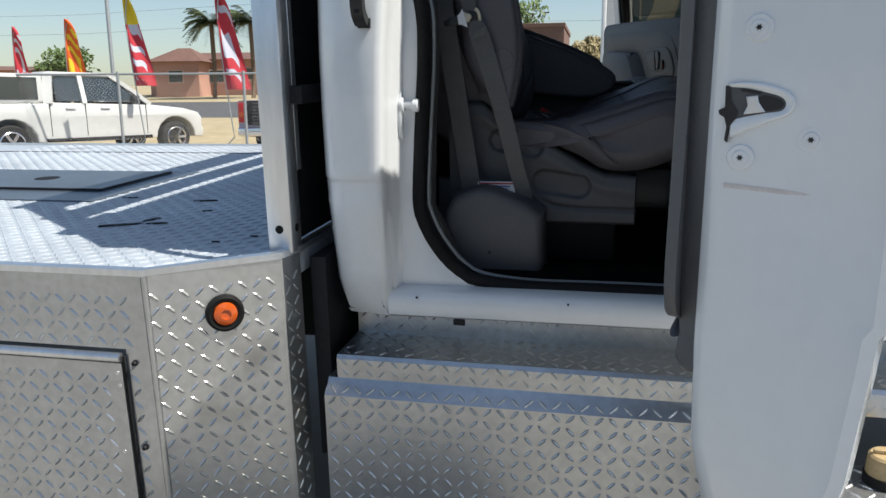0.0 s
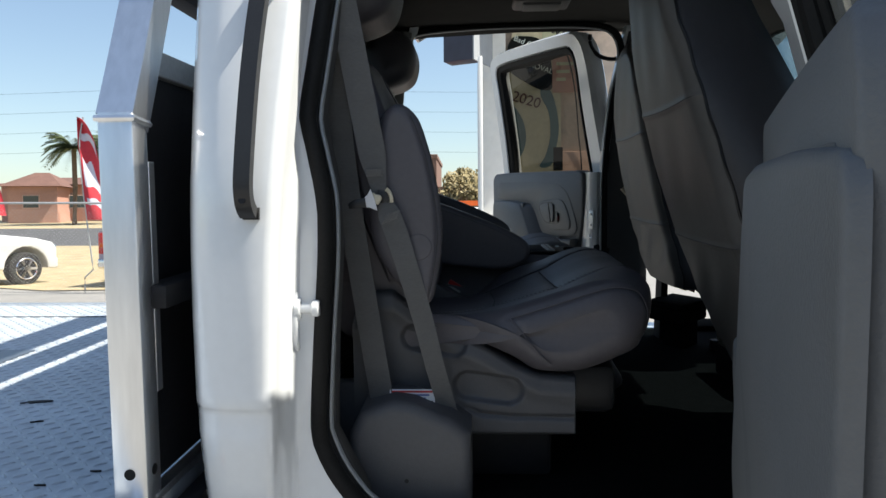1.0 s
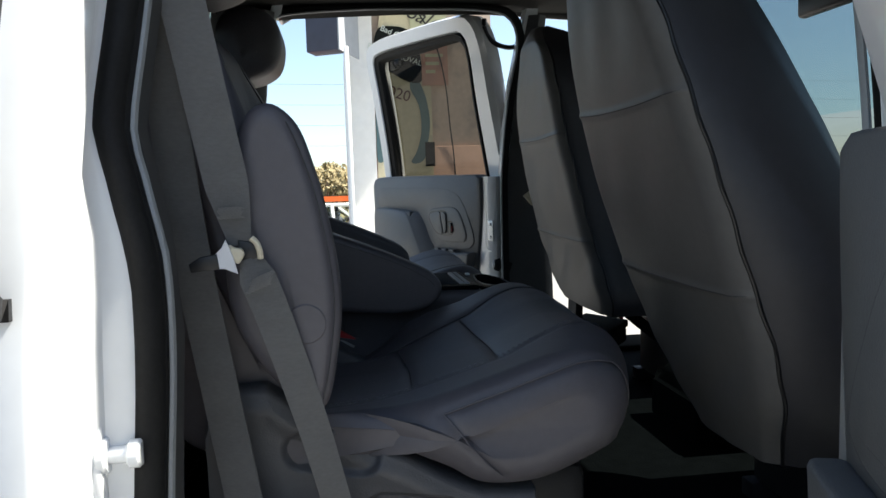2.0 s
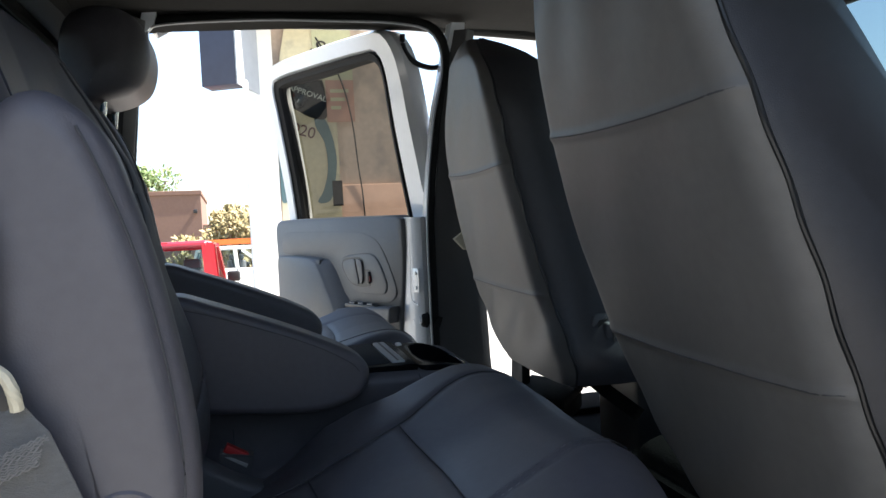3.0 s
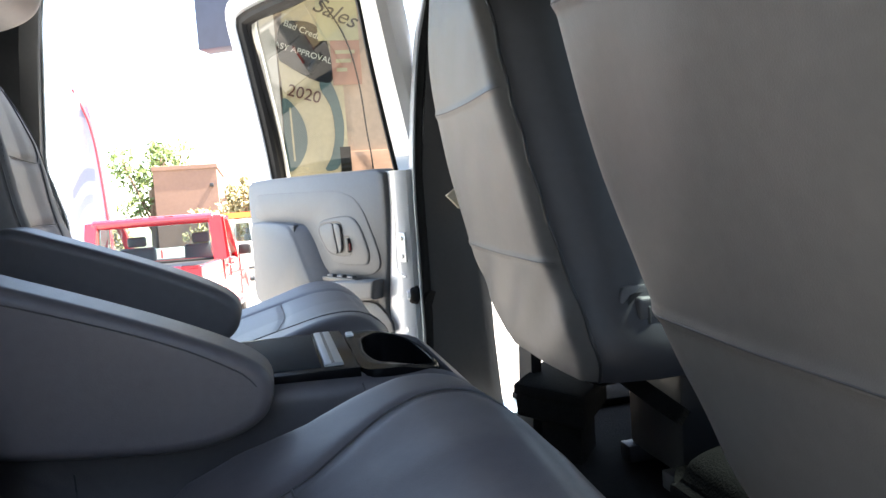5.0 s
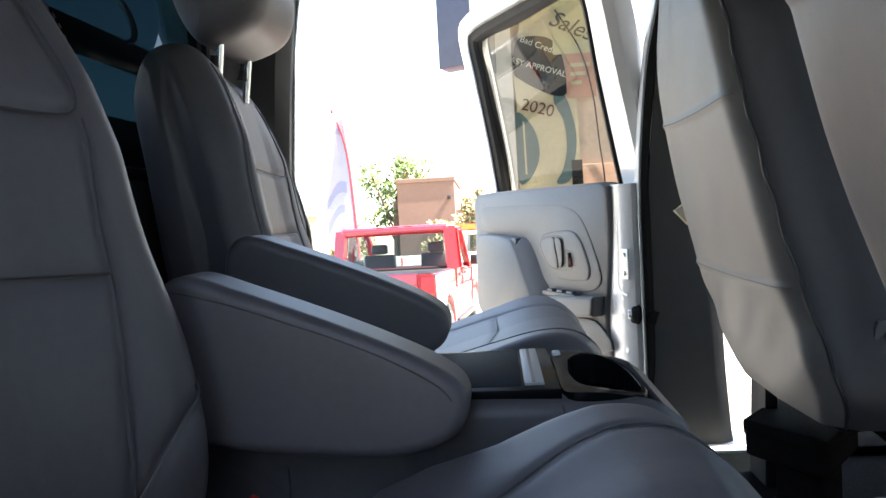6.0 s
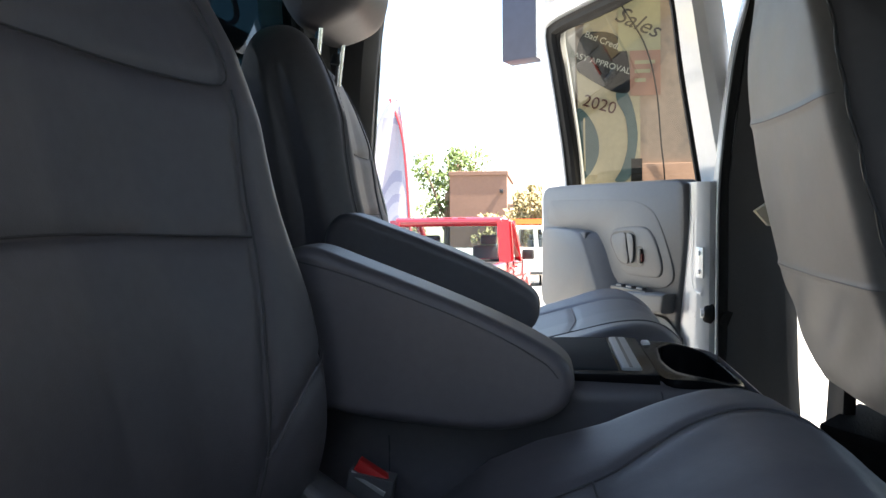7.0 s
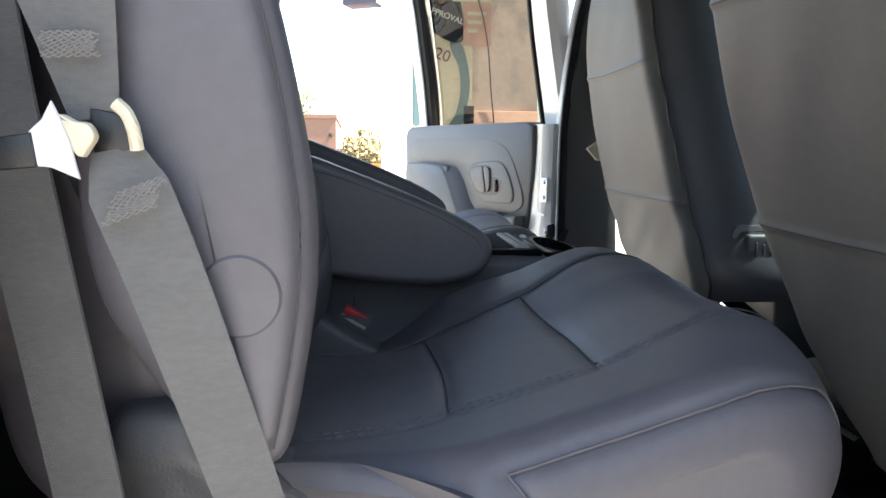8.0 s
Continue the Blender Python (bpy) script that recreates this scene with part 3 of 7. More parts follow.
# trim behind the seats and on the pillars
for side in (0, 1):
    rings = []
    for z in (0.74, 0.8, 0.9, 1.05, 1.2, 1.3, 1.4, 1.5, 1.62, 1.74, 1.86):
        o, j = lerp_at(OPEN_REAR, z), jamb_y(z)
        o = min(o, 0.1) - (FAR_BACK if side else 0.0)
        rings.append([(o + 0.012, j + 0.02, z), (o + 0.014, j + 0.05, z), (o - 0.01, j + 0.085, z), (-0.09, j + 0.1, z), (CAB_BACK + 0.046, j + 0.14, z), (CAB_BACK + 0.046, j + 0.02, z)])
    bm = loft(rings)
    part("rear_pillar_trim", mirror(bm) if side else bm, PILLAR, cab)
    # middle pillar: painted jamb, then wide moulded trim
    rings = []
    for z in (0.74, 0.85, 1.0, 1.2, 1.35, 1.5, 1.65, 1.8, 1.88):
        s = max(lerp_at(SKIN, z) + 0.055, 0.0)
        x0 = lerp_at([(0.74, 0.768), (1.35, 0.772), (1.6, 0.785), (1.75, 0.812), (1.88, 0.835)], z)
        x1 = lerp_at([(0.74, 0.93), (1.35, 0.89), (1.88, 0.88)], z)
        rings.append([(x0, s + 0.02, z), (x0 + 0.004, s, z), (x0 + 0.03, s - 0.004, z), (x1, s - 0.004, z), (x1 + 0.004, s + 0.02, z), (x1, s + 0.05, z), (x0 + 0.008, s + 0.05, z)])
    bm = loft(rings)
    part("middle_pillar", mirror(bm) if side else bm, PAINT, cab)
    rings = []
    for z in [0.74 + 0.028 * k for k in range(41)]:
        s = max(lerp_at(SKIN, z) + 0.055, 0.0) + 0.035
        x0 = lerp_at([(0.74, 0.785), (1.3, 0.79), (1.6, 0.81), (1.75, 0.83), (1.86, 0.845)], z)
        x1 = lerp_at([(0.74, 0.958), (1.0, 0.958), (1.24, 0.946), (1.35, 0.922), (1.6, 0.905), (1.86, 0.91)], z)
        rings.append([(x0, s, z), (x0 + 0.006, s + 0.02, z), (x0 + 0.04, s + 0.032, z), (x1 - 0.03, s + 0.032, z), (x1, s + 0.012, z), (x1, s, z)])
    bm = loft(rings)
    part("middle_pillar_trim", mirror(bm) if side else bm, PILLAR, cab, "dark grey moulded pillar trim")
    bm = sweep(curve_through([(0.722, 0.1, 1.868), (0.723, 0.1, 1.832), (0.74, 0.1, 1.802), (0.766, 0.1, 1.783), (0.8, 0.1, 1.774), (0.826, 0.1, 1.777), (0.846, 0.095, 1.79)], 30), 0.009, 0.008, n=10)
    part("grab_loop", mirror(bm) if side else bm, BLACK, cab, "black grab loop at the roof")
    bm = prism([(0.843, 1.276), (0.872, 1.296), (0.915, 1.285), (0.905, 1.24), (0.872, 1.243)], "y", 0.095, 0.116, 0.003, 2)
    part("belt_anchor", mirror(bm) if side else bm, TAN_L, cab, "cream plastic belt anchor")
    # wiring boot on the painted jamb
    bm = cyl((0.748, 0.042, 1.037), (0.77, 0.04, 1.035), 0.022, 0.026, n=24, bevel=0.005)
    wb = part("wiring_boot", mirror(bm) if side else bm, RUBBER, cab, "black rubber wiring boot")
    bm = cyl((0.742, 0.042, 1.037), (0.749, 0.042, 1.037), 0.011, 0.013, n=18)
    part("boot_bolt", mirror(bm) if side else bm, ALU, wb)
    # front pillar and its seal
    bm = sweep([(1.55, 0.04, 0.9), (1.55, 0.03, 1.25), (1.48, 0.06, 1.55), (1.3, 0.1, 1.86)], 0.035, 0.03, n=10)
    part("front_pillar", mirror(bm) if side else bm, PAINT, cab)
    bm = sweep([(1.52, 0.085, 0.9), (1.52, 0.075, 1.25), (1.45, 0.105, 1.55), (1.27, 0.145, 1.84)], 0.03, 0.022, n=10)
    part("front_pillar_trim", mirror(bm) if side else bm, PILLAR, cab)

# front passenger door, shut, and the front of the cab
fd = thing("front_door", "white front passenger door with grey trim, shut", "truck door", (1.2, 0.0, 0.72))
rings = []
for z in (0.72, 0.78, 0.86, 0.97, 1.1, 1.22, 1.3, 1.345):
    s = lerp_at(SKIN, z)
    rings.append([(0.985, s, z), (1.84, s, z), (1.84, s + 0.06, z), (0.985, s + 0.06, z)])
part("door_skin", loft(rings), PAINT, fd)
part("door_trim", box(1.0, 0.0, 0.8, 1.8, 0.05, 1.34, 0.02, 3), TRIM_L, fd)
bm = bmesh.new()
loop = [(0.985, -0.06, 1.34), (0.98, 0.0, 1.6), (1.0, 0.05, 1.86), (1.3, 0.055, 1.865), (1.48, 0.02, 1.6), (1.62, -0.06, 1.34)]
for a, b in zip(loop, loop[1:]):
    sweep([a, b], 0.022, n=8, bm=bm)
part("window_frame", bm, PAINT, fd)
bm = bmesh.new()
bm.faces.new([bm.verts.new(p) for p in loop])
g = part("window_glass", bm, FRONTGLASS, fd)
g.visible_shadow = False
bm = bmesh.new()
lo = [(1.66, 0.1, 1.25), (1.74, 0.4, 1.25), (1.77, MID, 1.25), (1.74, 1.54, 1.25), (1.66, 1.84, 1.25)]
hi = [(1.36, 0.18, 1.84), (1.42, 0.45, 1.86), (1.44, MID, 1.865), (1.42, 1.49, 1.86), (1.36, 1.76, 1.84)]
loft([curve_through(lo, 21), curve_through(hi, 21)], closed=False, bm=bm)
part("windscreen", bm, SCREEN, cab, "tinted windscreen, darkened to dim the cabin, with a blue shade band")
bm = bmesh.new()
b1 = [Vector(a).lerp(Vector(b), 0.4) - Vector((0.006, 0, 0)) for a, b in zip(lo, hi)]
b2 = [Vector(a).lerp(Vector(b), 0.99) - Vector((0.006, 0, 0)) for a, b in zip(lo, hi)]
loft([curve_through(b1, 21), curve_through(b2, 21)], closed=False, bm=bm)
part("shade_band", bm, BAND, cab, "pale blue shade band")
prof = [(1.5, 0.74), (1.9, 0.74), (1.9, 1.24), (1.72, 1.26), (1.5, 1.24), (1.4, 1.18), (1.38, 1.05), (1.45, 0.95)]
part("dashboard", prism(prof, "y", 0.08, 2 * MID - 0.08, 0.03, 3), BLACK, cab, "dark dashboard")
rings = []
for x, w, zt in ((1.78, 0.95, 1.25), (2.0, 0.94, 1.235), (2.4, 0.92, 1.2), (2.75, 0.88, 1.15), (2.87, 0.86, 1.11), (2.9, 0.84, 1.04)):
    half = [(0.0, zt), (0.5, zt - 0.005), (0.8, zt - 0.025), (0.95, zt - 0.07), (1.0, zt - 0.15), (1.0, 0.8), (0.97, 0.62)]
    rings.append([(x, MID - w * u, z) for u, z in half[::-1]] + [(x, MID + w * u, z) for u, z in half[1:]])
bm = loft(rings)
part("bonnet", bm, PAINT, cab)
mir = thing("rear_view_mirror", "dark rear view mirror hanging from the windscreen", "mirror", (1.42, MID, 1.74))
part("mirror_shell", box(1.36, 0.86, 1.71, 1.39, 1.1, 1.77, 0.012, 3), BLACK, mir)
part("stem", sweep([(1.385, 0.98, 1.75), (1.43, 0.98, 1.79)], 0.008), BLACK, mir)
# ---- rear doors ----
DOOR_L = 0.885


def door_w(z):
    """How far the door's upper half leans in."""
    return 0.27 * max(0.0, z - 1.33)


def build_door(name, m, flip, label):
    """A rear door in its own place: u runs from the hinges to the lock, w from the outer skin inwards, z up."""
    d = thing(name, label, "truck door", m, group="open rear doors", local=True)
    f = -1 if flip else 1

    def P(u, w, z):
        return (u, w * f, z)

    def add(nm, bm, mat, parent=None, lab="", **kw):
        if flip:
            for v in bm.verts:      # this door's trim stands a little prouder
                v.co.y = -(v.co.y + 0.008 * max(0.0, min(1.0, (v.co.y - 0.144) / 0.004)))
        return part(nm, bm, mat, parent or d, lab, **kw)

    # lower shell
    zs = [0.70, 0.74, 0.8, 0.86, 0.95, 0.98, 0.99, 1.1, 1.22, 1.3, 1.345]
    rings = []
    for z in zs:
        o = {0.70: 0.07, 0.74: 0.045, 0.8: 0.028, 0.86: 0.016, 0.95: 0.008, 0.98: 0.006}.get(z, 0.0) + (0.006 if z > 1.25 else 0) + (0.012 if z > 1.32 else 0)
        i = {0.70: 0.085, 0.74: 0.09, 0.8: 0.13, 0.86: 0.14}.get(z, 0.143)
        e = DOOR_L - {0.70: 0.06, 0.74: 0.03, 0.8: 0.01}.get(z, 0.0)
        rings.append([(0.035, o + 0.012, z), (0.047, o, z), (e - 0.01, o, z), (e + 0.006, o + 0.004, z), (e + 0.008, o + 0.014, z), (e, o + 0.024, z), (e - 0.004, i - 0.016, z), (e - 0.012, i - 0.002, z), (e - 0.018, i, z), (0.13, i, z), (0.1, i + 0.001, z), (0.05, i, z), (0.037, i - 0.012, z)])
    add("door_shell", loft(rings), PAINT, sharp=45)
    # window frame: a ring of painted section round the glass
    outer = [(0.03, 1.34), (0.012, 1.6), (0.0, 1.78), (0.03, 1.868), (0.12, 1.895), (0.5, 1.905), (0.69, 1.9), (0.77, 1.86), (0.8, 1.72), (0.845, 1.5), (0.885, 1.34)]
    inner = [(0.143, 1.34), (0.118, 1.6), (0.092, 1.77), (0.11, 1.825), (0.17, 1.838), (0.5, 1.846), (0.67, 1.845), (0.722, 1.825), (0.742, 1.72), (0.785, 1.5), (0.83, 1.34)]
    oo, ii = curve_through([(u, 0, z) for u, z in outer], 60), curve_through([(u, 0, z) for u, z in inner], 60)
    rings = []
    for a, b in zip(oo, ii):
        c = a.lerp(b, 0.16)
        e = a.lerp(b, 0.84)
        rings.append([(a.x, door_w(a.z) + 0.02, a.z), (c.x, door_w(c.z) + 0.006, c.z), (e.x, door_w(e.z) + 0.01, e.z), (b.x, door_w(b.z) + 0.022, b.z), (b.x, door_w(b.z) + 0.06, b.z), (e.x, door_w(e.z) + 0.084, e.z), (c.x, door_w(c.z) + 0.088, c.z), (a.x, door_w(a.z) + 0.07, a.z)])
    fr = add("window_frame", loft(rings), PAINT)
    bm = sweep([(p.x + (0.47 - p.x) * 0.02, door_w(p.z) + 0.06, p.z - 0.004) for p in ii], 0.019, 0.016, n=8, up=(0, 1, 0))
    add("glass_run", bm, RUBBER, fr, "black rubber glass run")
    # wide black lip of the window seal
    gc = Vector((0.45, 0, 1.58))
    rings = []
    for p in ii:
        v = (p - gc).normalized()
        rings.append([(p.x + v.x * k, door_w(p.z) + w, p.z + v.z * k) for k, w in ((0.003, 0.068), (0.0, 0.083), (-0.008, 0.074), (-0.03, 0.05), (-0.03, 0.044), (0.0, 0.044))])
    add("seal_lip", loft(rings), RUBBER, fr, "wide black window seal")
    bm = bmesh.new()
    gp = [(p.x, door_w(p.z) + 0.045, p.z) for p in ii]
    gp = [(gp[0][0], door_w(1.3) + 0.045, 1.28), *gp, (gp[-1][0], door_w(1.3) + 0.045, 1.28)]
    bm.faces.new([bm.verts.new(p) for p in gp])
    g = add("window_glass", bm, TINT, None, "smoke-tinted window glass", smooth=False)
    # trim board with rounded corners
    tk = 0.014 if flip else 0.0
    tp = curve_through([(0.14, 0, 0.91), (0.13, 0, 1.0), (0.1, 0, 1.2), (0.095, 0, 1.32), (0.11, 0, 1.35), (0.2, 0, 1.354), (0.5, 0, 1.356), (0.82, 0, 1.354), (0.868 - tk, 0, 1.34), (0.882 - tk, 0, 1.3), (0.88 - tk, 0, 1.1), (0.872 - tk, 0, 0.95), (0.85, 0, 0.915), (0.5, 0, 0.905)], 90, closed=True)
    if flip:      # this board reaches a little higher up the glass
        tp = [Vector((p.x, 0, p.z + 0.022 * max(0.0, min(1.0, (p.z - 1.25) / 0.08)))) for p in tp]
    cen = Vector((0.45, 0, 1.1))
    rings = []
    for w, s in ((0.11, 1.0), (0.138, 1.0), (0.15, 0.994), (0.154, 0.975)):
        rings.append([(cen.x + (p.x - cen.x) * s, min(w, 0.12) + max(0.0, w - 0.12) * lerp_at([(0.83, 0.75), (1.0, 1.0)], p.z) + 0.004 * max(0, p.z - 1.2) / 0.16, cen.z + (p.z - cen.z) * s) for p in tp])
    tb = add("trim_panel", loft(rings), TRIM_L, None, "grey moulded door trim", sharp=60)
    add("lower_carpet", prism(curve_flat([(0.15, 0.93), (0.15, 1.0), (0.25, 1.01), (0.5, 0.99), (0.8, 0.96), (0.8, 0.94)]), "y", 0.15, 0.16, 0.004), TRIM, tb, "darker lower carpet panel")
    # padded insert with its groove
    ins = curve_flat([(0.829, 1.277), (0.811, 1.3), (0.761, 1.308), (0.378, 1.305), (0.274, 1.293), (0.213, 1.26), (0.165, 1.184), (0.141, 1.123), (0.153, 1.099), (0.201, 1.084), (0.354, 1.078), (0.413, 1.095), (0.462, 1.168), (0.504, 1.208), (0.547, 1.218), (0.797, 1.232), (0.83, 1.25)], 110)
    io = add("insert", prism(ins, "y", 0.15, 0.1585, 0.003, 2), TRIM_L, tb, "padded insert")
    path = [(a, 0.1555, b) for a, b in ins]
    add("insert_groove", sweep(path + path[:2], 0.0026, 0.0022, n=6, up=(0, 1, 0)), TRIM, io, "dark groove round the insert")
    # armrest and pocket, proud of the board
    arm = [(0.42, 0.98), (0.445, 1.06), (0.472, 1.1), (0.528, 1.185), (0.565, 1.214), (0.7, 1.223), (0.83, 1.22), (0.868, 1.205), (0.872, 1.1), (0.868, 0.97), (0.7, 0.965)]
    rings = []
    ap = curve_through([(u, 0, z) for u, z in arm], 80, closed=True)
    c2 = Vector((0.65, 0, 1.09))
    if flip:      # and carries its armrest higher
        ap = [Vector((p.x, 0, p.z + 0.085 * max(0.0, min(1.0, (p.z - 1.0) / 0.2)))) for p in ap]
    for w, s, sh in ((0.15, 1.0, 1.0), (0.152, 1.0, 1.0), (0.182, 0.995, 0.12), (0.19, 0.985, 0.0), (0.196, 0.95, 0.0)):
        rings.append([(c2.x + (p.x - c2.x) * s - 0.052 * sh * max(0.0, min(1.0, (0.66 - p.x) / 0.12)) * min(1.0, max(0.0, (p.z - 0.96) / 0.06)), 0.15 + (w - 0.15) * lerp_at([(0.4, 1.0), (0.6, 0.95), (0.88, 0.25)], p.x), c2.z + (p.z - c2.z) * s) for p in ap])
    a1 = add("armrest", loft(rings), TRIM_L, tb, sharp=60)
    pz = 0.075 if flip else 0.0
    add("pull_recess", box(0.53, 0.16, 1.185 + pz, 0.6, 0.186, 1.216 + pz, 0.008), TRIM, a1)
    shelf = [(0.14, 1.025), (0.13, 1.075), (0.3, 1.066), (0.44, 1.05), (0.46, 0.985)]
    add("switch_ledge", prism(shelf, "y", 0.15, 0.192, 0.01, 3), TRIM_L, tb)
    sw = add("switch_plate", box(0.22, 0.16, 1.06, 0.39, 0.184, 1.073, 0.003), BLACK, tb, "black window switch plate")
    for u in (0.24, 0.29, 0.34):
        add("switch", box(u, 0.165, 1.07, u + 0.03, 0.18, 1.079, 0.003), TRIM, sw)
    # inner handle: bezel, dish and two paddles
    bez = curve_flat([(0.431, 1.178), (0.425, 1.212), (0.39, 1.226), (0.272, 1.234), (0.222, 1.212), (0.186, 1.151), (0.186, 1.12), (0.211, 1.11), (0.338, 1.109), (0.391, 1.139)], 60)
    hb = add("handle_bezel", prism(bez, "y", 0.157, 0.1635, 0.003, 2), TRIM_L, tb, "raised handle bezel")
    path = [(a, 0.16, b) for a, b in bez]
    add("bezel_groove", sweep(path + path[:2], 0.0022, 0.002, n=6, up=(0, 1, 0)), TRIM, hb)
    dish = curve_flat([(0.423, 1.195), (0.409, 1.216), (0.363, 1.222), (0.318, 1.223), (0.298, 1.212), (0.293, 1.185), (0.265, 1.182), (0.26, 1.139), (0.286, 1.129), (0.338, 1.129), (0.377, 1.139), (0.409, 1.171)], 60)
    add("handle_cup", prism(dish, "y", 0.162, 0.1642), BLACK, hb, "dark recess behind the lever")
    add("handle_lever", prism(curve_flat([(0.412, 1.198), (0.4, 1.211), (0.345, 1.217), (0.338, 1.19), (0.327, 1.14), (0.35, 1.136), (0.378, 1.147), (0.403, 1.175)], 40), "y", 0.163, 0.168, 0.002), TRIM_L, hb, "grey door lever")
    add("handle_grip", prism(curve_flat([(0.332, 1.216), (0.305, 1.212), (0.299, 1.185), (0.3, 1.15), (0.312, 1.138), (0.32, 1.16), (0.327, 1.19)], 30), "y", 0.163, 0.17, 0.002), TRIM_L, hb)
    lv = add("lock_lever", box(0.262, 0.163, 1.14, 0.276, 0.172, 1.178, 0.003), BLACK, hb, "dark lock lever")
    add("lock_mark", box(0.258, 0.163, 1.145, 0.261, 0.17, 1.165, 0.001), DULLRED, lv)
    # lock, screws and plug on the closing edge
    u = DOOR_L - 0.003
    for w, z in ((0.1088, 1.203), (0.0677, 1.123), (0.1152, 1.108)):
        b = add("lock_screw", cyl((u - 0.002, w, z), (u + 0.0016, w, z), 0.0108, 0.0092, n=28), PAINT, None)
        add("screw_head", cyl((u + 0.0014, w, z), (u + 0.0028, w, z), 0.0062, 0.005, n=20), PAINT, b, "painted screw head")
        star = [(w + k * math.cos(i * math.pi / 6), z + k * math.sin(i * math.pi / 6)) for i, k in enumerate((0.0026, 0.0014) * 6)]
        add("screw_socket", prism(star, "x", u + 0.0026, u + 0.0032), BLACK, b, "star socket", smooth=False)
    # torn lock slot: a pressed lip that widens to the trim, grey latch parts and a dark end inside
    rim = curve_through([(0.127, 0, 1.1635), (0.114, 0, 1.1645), (0.0994, 0, 1.1625), (0.086, 0, 1.158), (0.0795, 0, 1.15), (0.083, 0, 1.141), (0.097, 0, 1.1345), (0.112, 0, 1.128), (0.1235, 0, 1.1225)], 44)
    mouth = curve_through([(0.126, 0, 1.1605), (0.114, 0, 1.1595), (0.1, 0, 1.1565), (0.0905, 0, 1.1535), (0.0865, 0, 1.149), (0.089, 0, 1.1435), (0.1, 0, 1.1415), (0.112, 0, 1.139), (0.1235, 0, 1.136)], 44)
    rings = [[(u + h, p.lerp(q, k).x, p.lerp(q, k).z) for k, h in ((0.0, 0.0), (0.12, 0.0026), (0.35, 0.0032), (0.75, 0.0022), (1.0, 0.0012))] for p, q in zip(rim, mouth)]
    lk = add("lock", loft(rings, closed=False, caps=False), PAINT, None, "pressed lip of the torn lock slot")
    pts = [(p.x, p.z) for p in mouth]
    add("lock_plate", prism(pts, "x", u - 0.001, u + 0.0013), TRIM, lk, "grey metal behind the slot", smooth=False)
    add("lock_slot", prism(curve_flat([(0.106, 1.1435), (0.104, 1.154), (0.092, 1.1525), (0.0878, 1.1485), (0.091, 1.1445)], 24), "x", u + 0.0013, u + 0.002), BLACK, lk, "dark end of the slot", smooth=False)
    add("lock_fork", prism([(0.115, 1.1405), (0.1, 1.1425), (0.105, 1.1495), (0.106, 1.1545), (0.114, 1.1535), (0.1125, 1.147)], "x", u + 0.0015, u + 0.0035, 0.0006, 1), ALU, lk, "bright lock fork")
    add("torn_edge", prism([(0.129, 1.1615), (0.1255, 1.161), (0.1245, 1.15), (0.119, 1.1425), (0.1205, 1.137), (0.1245, 1.131), (0.1255, 1.119), (0.1275, 1.121), (0.1265, 1.131), (0.1285, 1.138), (0.1325, 1.1405), (0.133, 1.1435), (0.1285, 1.1455)], "x", u - 0.006, u + 0.0024), BLACK, lk, "dark torn edge", smooth=False)
    add("dark_gap", prism([(0.118, 1.1575), (0.104, 1.1553), (0.103, 1.157), (0.117, 1.1595)], "x", u + 0.001, u + 0.0022), BLACK, lk, smooth=False)
    add("crease", sweep([(u + 0.0012, 0.024, 1.081), (u + 0.0008, 0.07, 1.083), (u - 0.0008, 0.126, 1.086)], 0.0006, 0.0022, n=6), CREASE_LINE, None, "faint brownish crease, its soft shading put into the colour")
    # hinge side: plate with two bolts, a pressed rib and the hinges
    if not flip:
        hp = add("hinge_plate", box(0.04, 0.1425, 1.12, 0.068, 0.1465, 1.192, 0.0015, 2), PAINT, None, "white painted hinge plate")
        for z in (1.134, 1.178):
            add("bolt", cyl((0.054, 0.146, z), (0.054, 0.1505, z), 0.006, 0.005, n=6), PAINT, hp)
        add("pressed_rib", sweep(curve_through([(0.082, 0.1425, 1.27), (0.082, 0.143, 1.2), (0.086, 0.143, 1.12), (0.078, 0.143, 1.09), (0.05, 0.143, 1.082)], 24), 0.0035, 0.0022, n=8, up=(0, 1, 0)), PAINT, None)
        for u_, z in ((0.078, 1.03), (0.06, 0.95)):
            add("plug", cyl((u_, 0.142, z), (u_, 0.1445, z), 0.008, 0.006, n=14), PAINT, None)
    for z in (1.2, 0.9):
        add("hinge", box(0.0, 0.02, z - 0.03, 0.04, 0.06, z + 0.03, 0.006), PAINT, None)
    add("wiring_boot", sweep([(0.045, 0.09, 1.03), (0.03, 0.1, 1.03), (0.01, 0.1, 1.025)], 0.02, n=12), RUBBER, None, "black rubber wiring boot")
    return d


def curve_flat(pts, n=60):
    return [(p.x, p.z) for p in curve_through([(a, 0, b) for a, b in pts], n, closed=True)]


def door_pose(hx, hy, ang, far):
    """Local x from hinge to lock, local y from skin to the inside (far door; the near one is flipped), z up."""
    a = radians(ang)
    if far:
        u, w = Vector((-math.cos(a), math.sin(a), 0)), Vector((-math.sin(a), -math.cos(a), 0))
    else:
        u, w = Vector((-math.cos(a), -math.sin(a), 0)), Vector((math.sin(a), -math.cos(a), 0))
    z = Vector((0, 0, 1))
    m = Matrix((u, w, z)).transposed().to_4x4()
    m.translation = (hx, hy, 0)
    return m


build_door("rear_door", door_pose(0.894, 1.912, 64, True), False, "open white rear door with grey trim and smoke-tinted window")
build_door("rear_door", door_pose(0.87, 0.033, 72, False), True, "open white rear door with worn lock edge, beside the step")
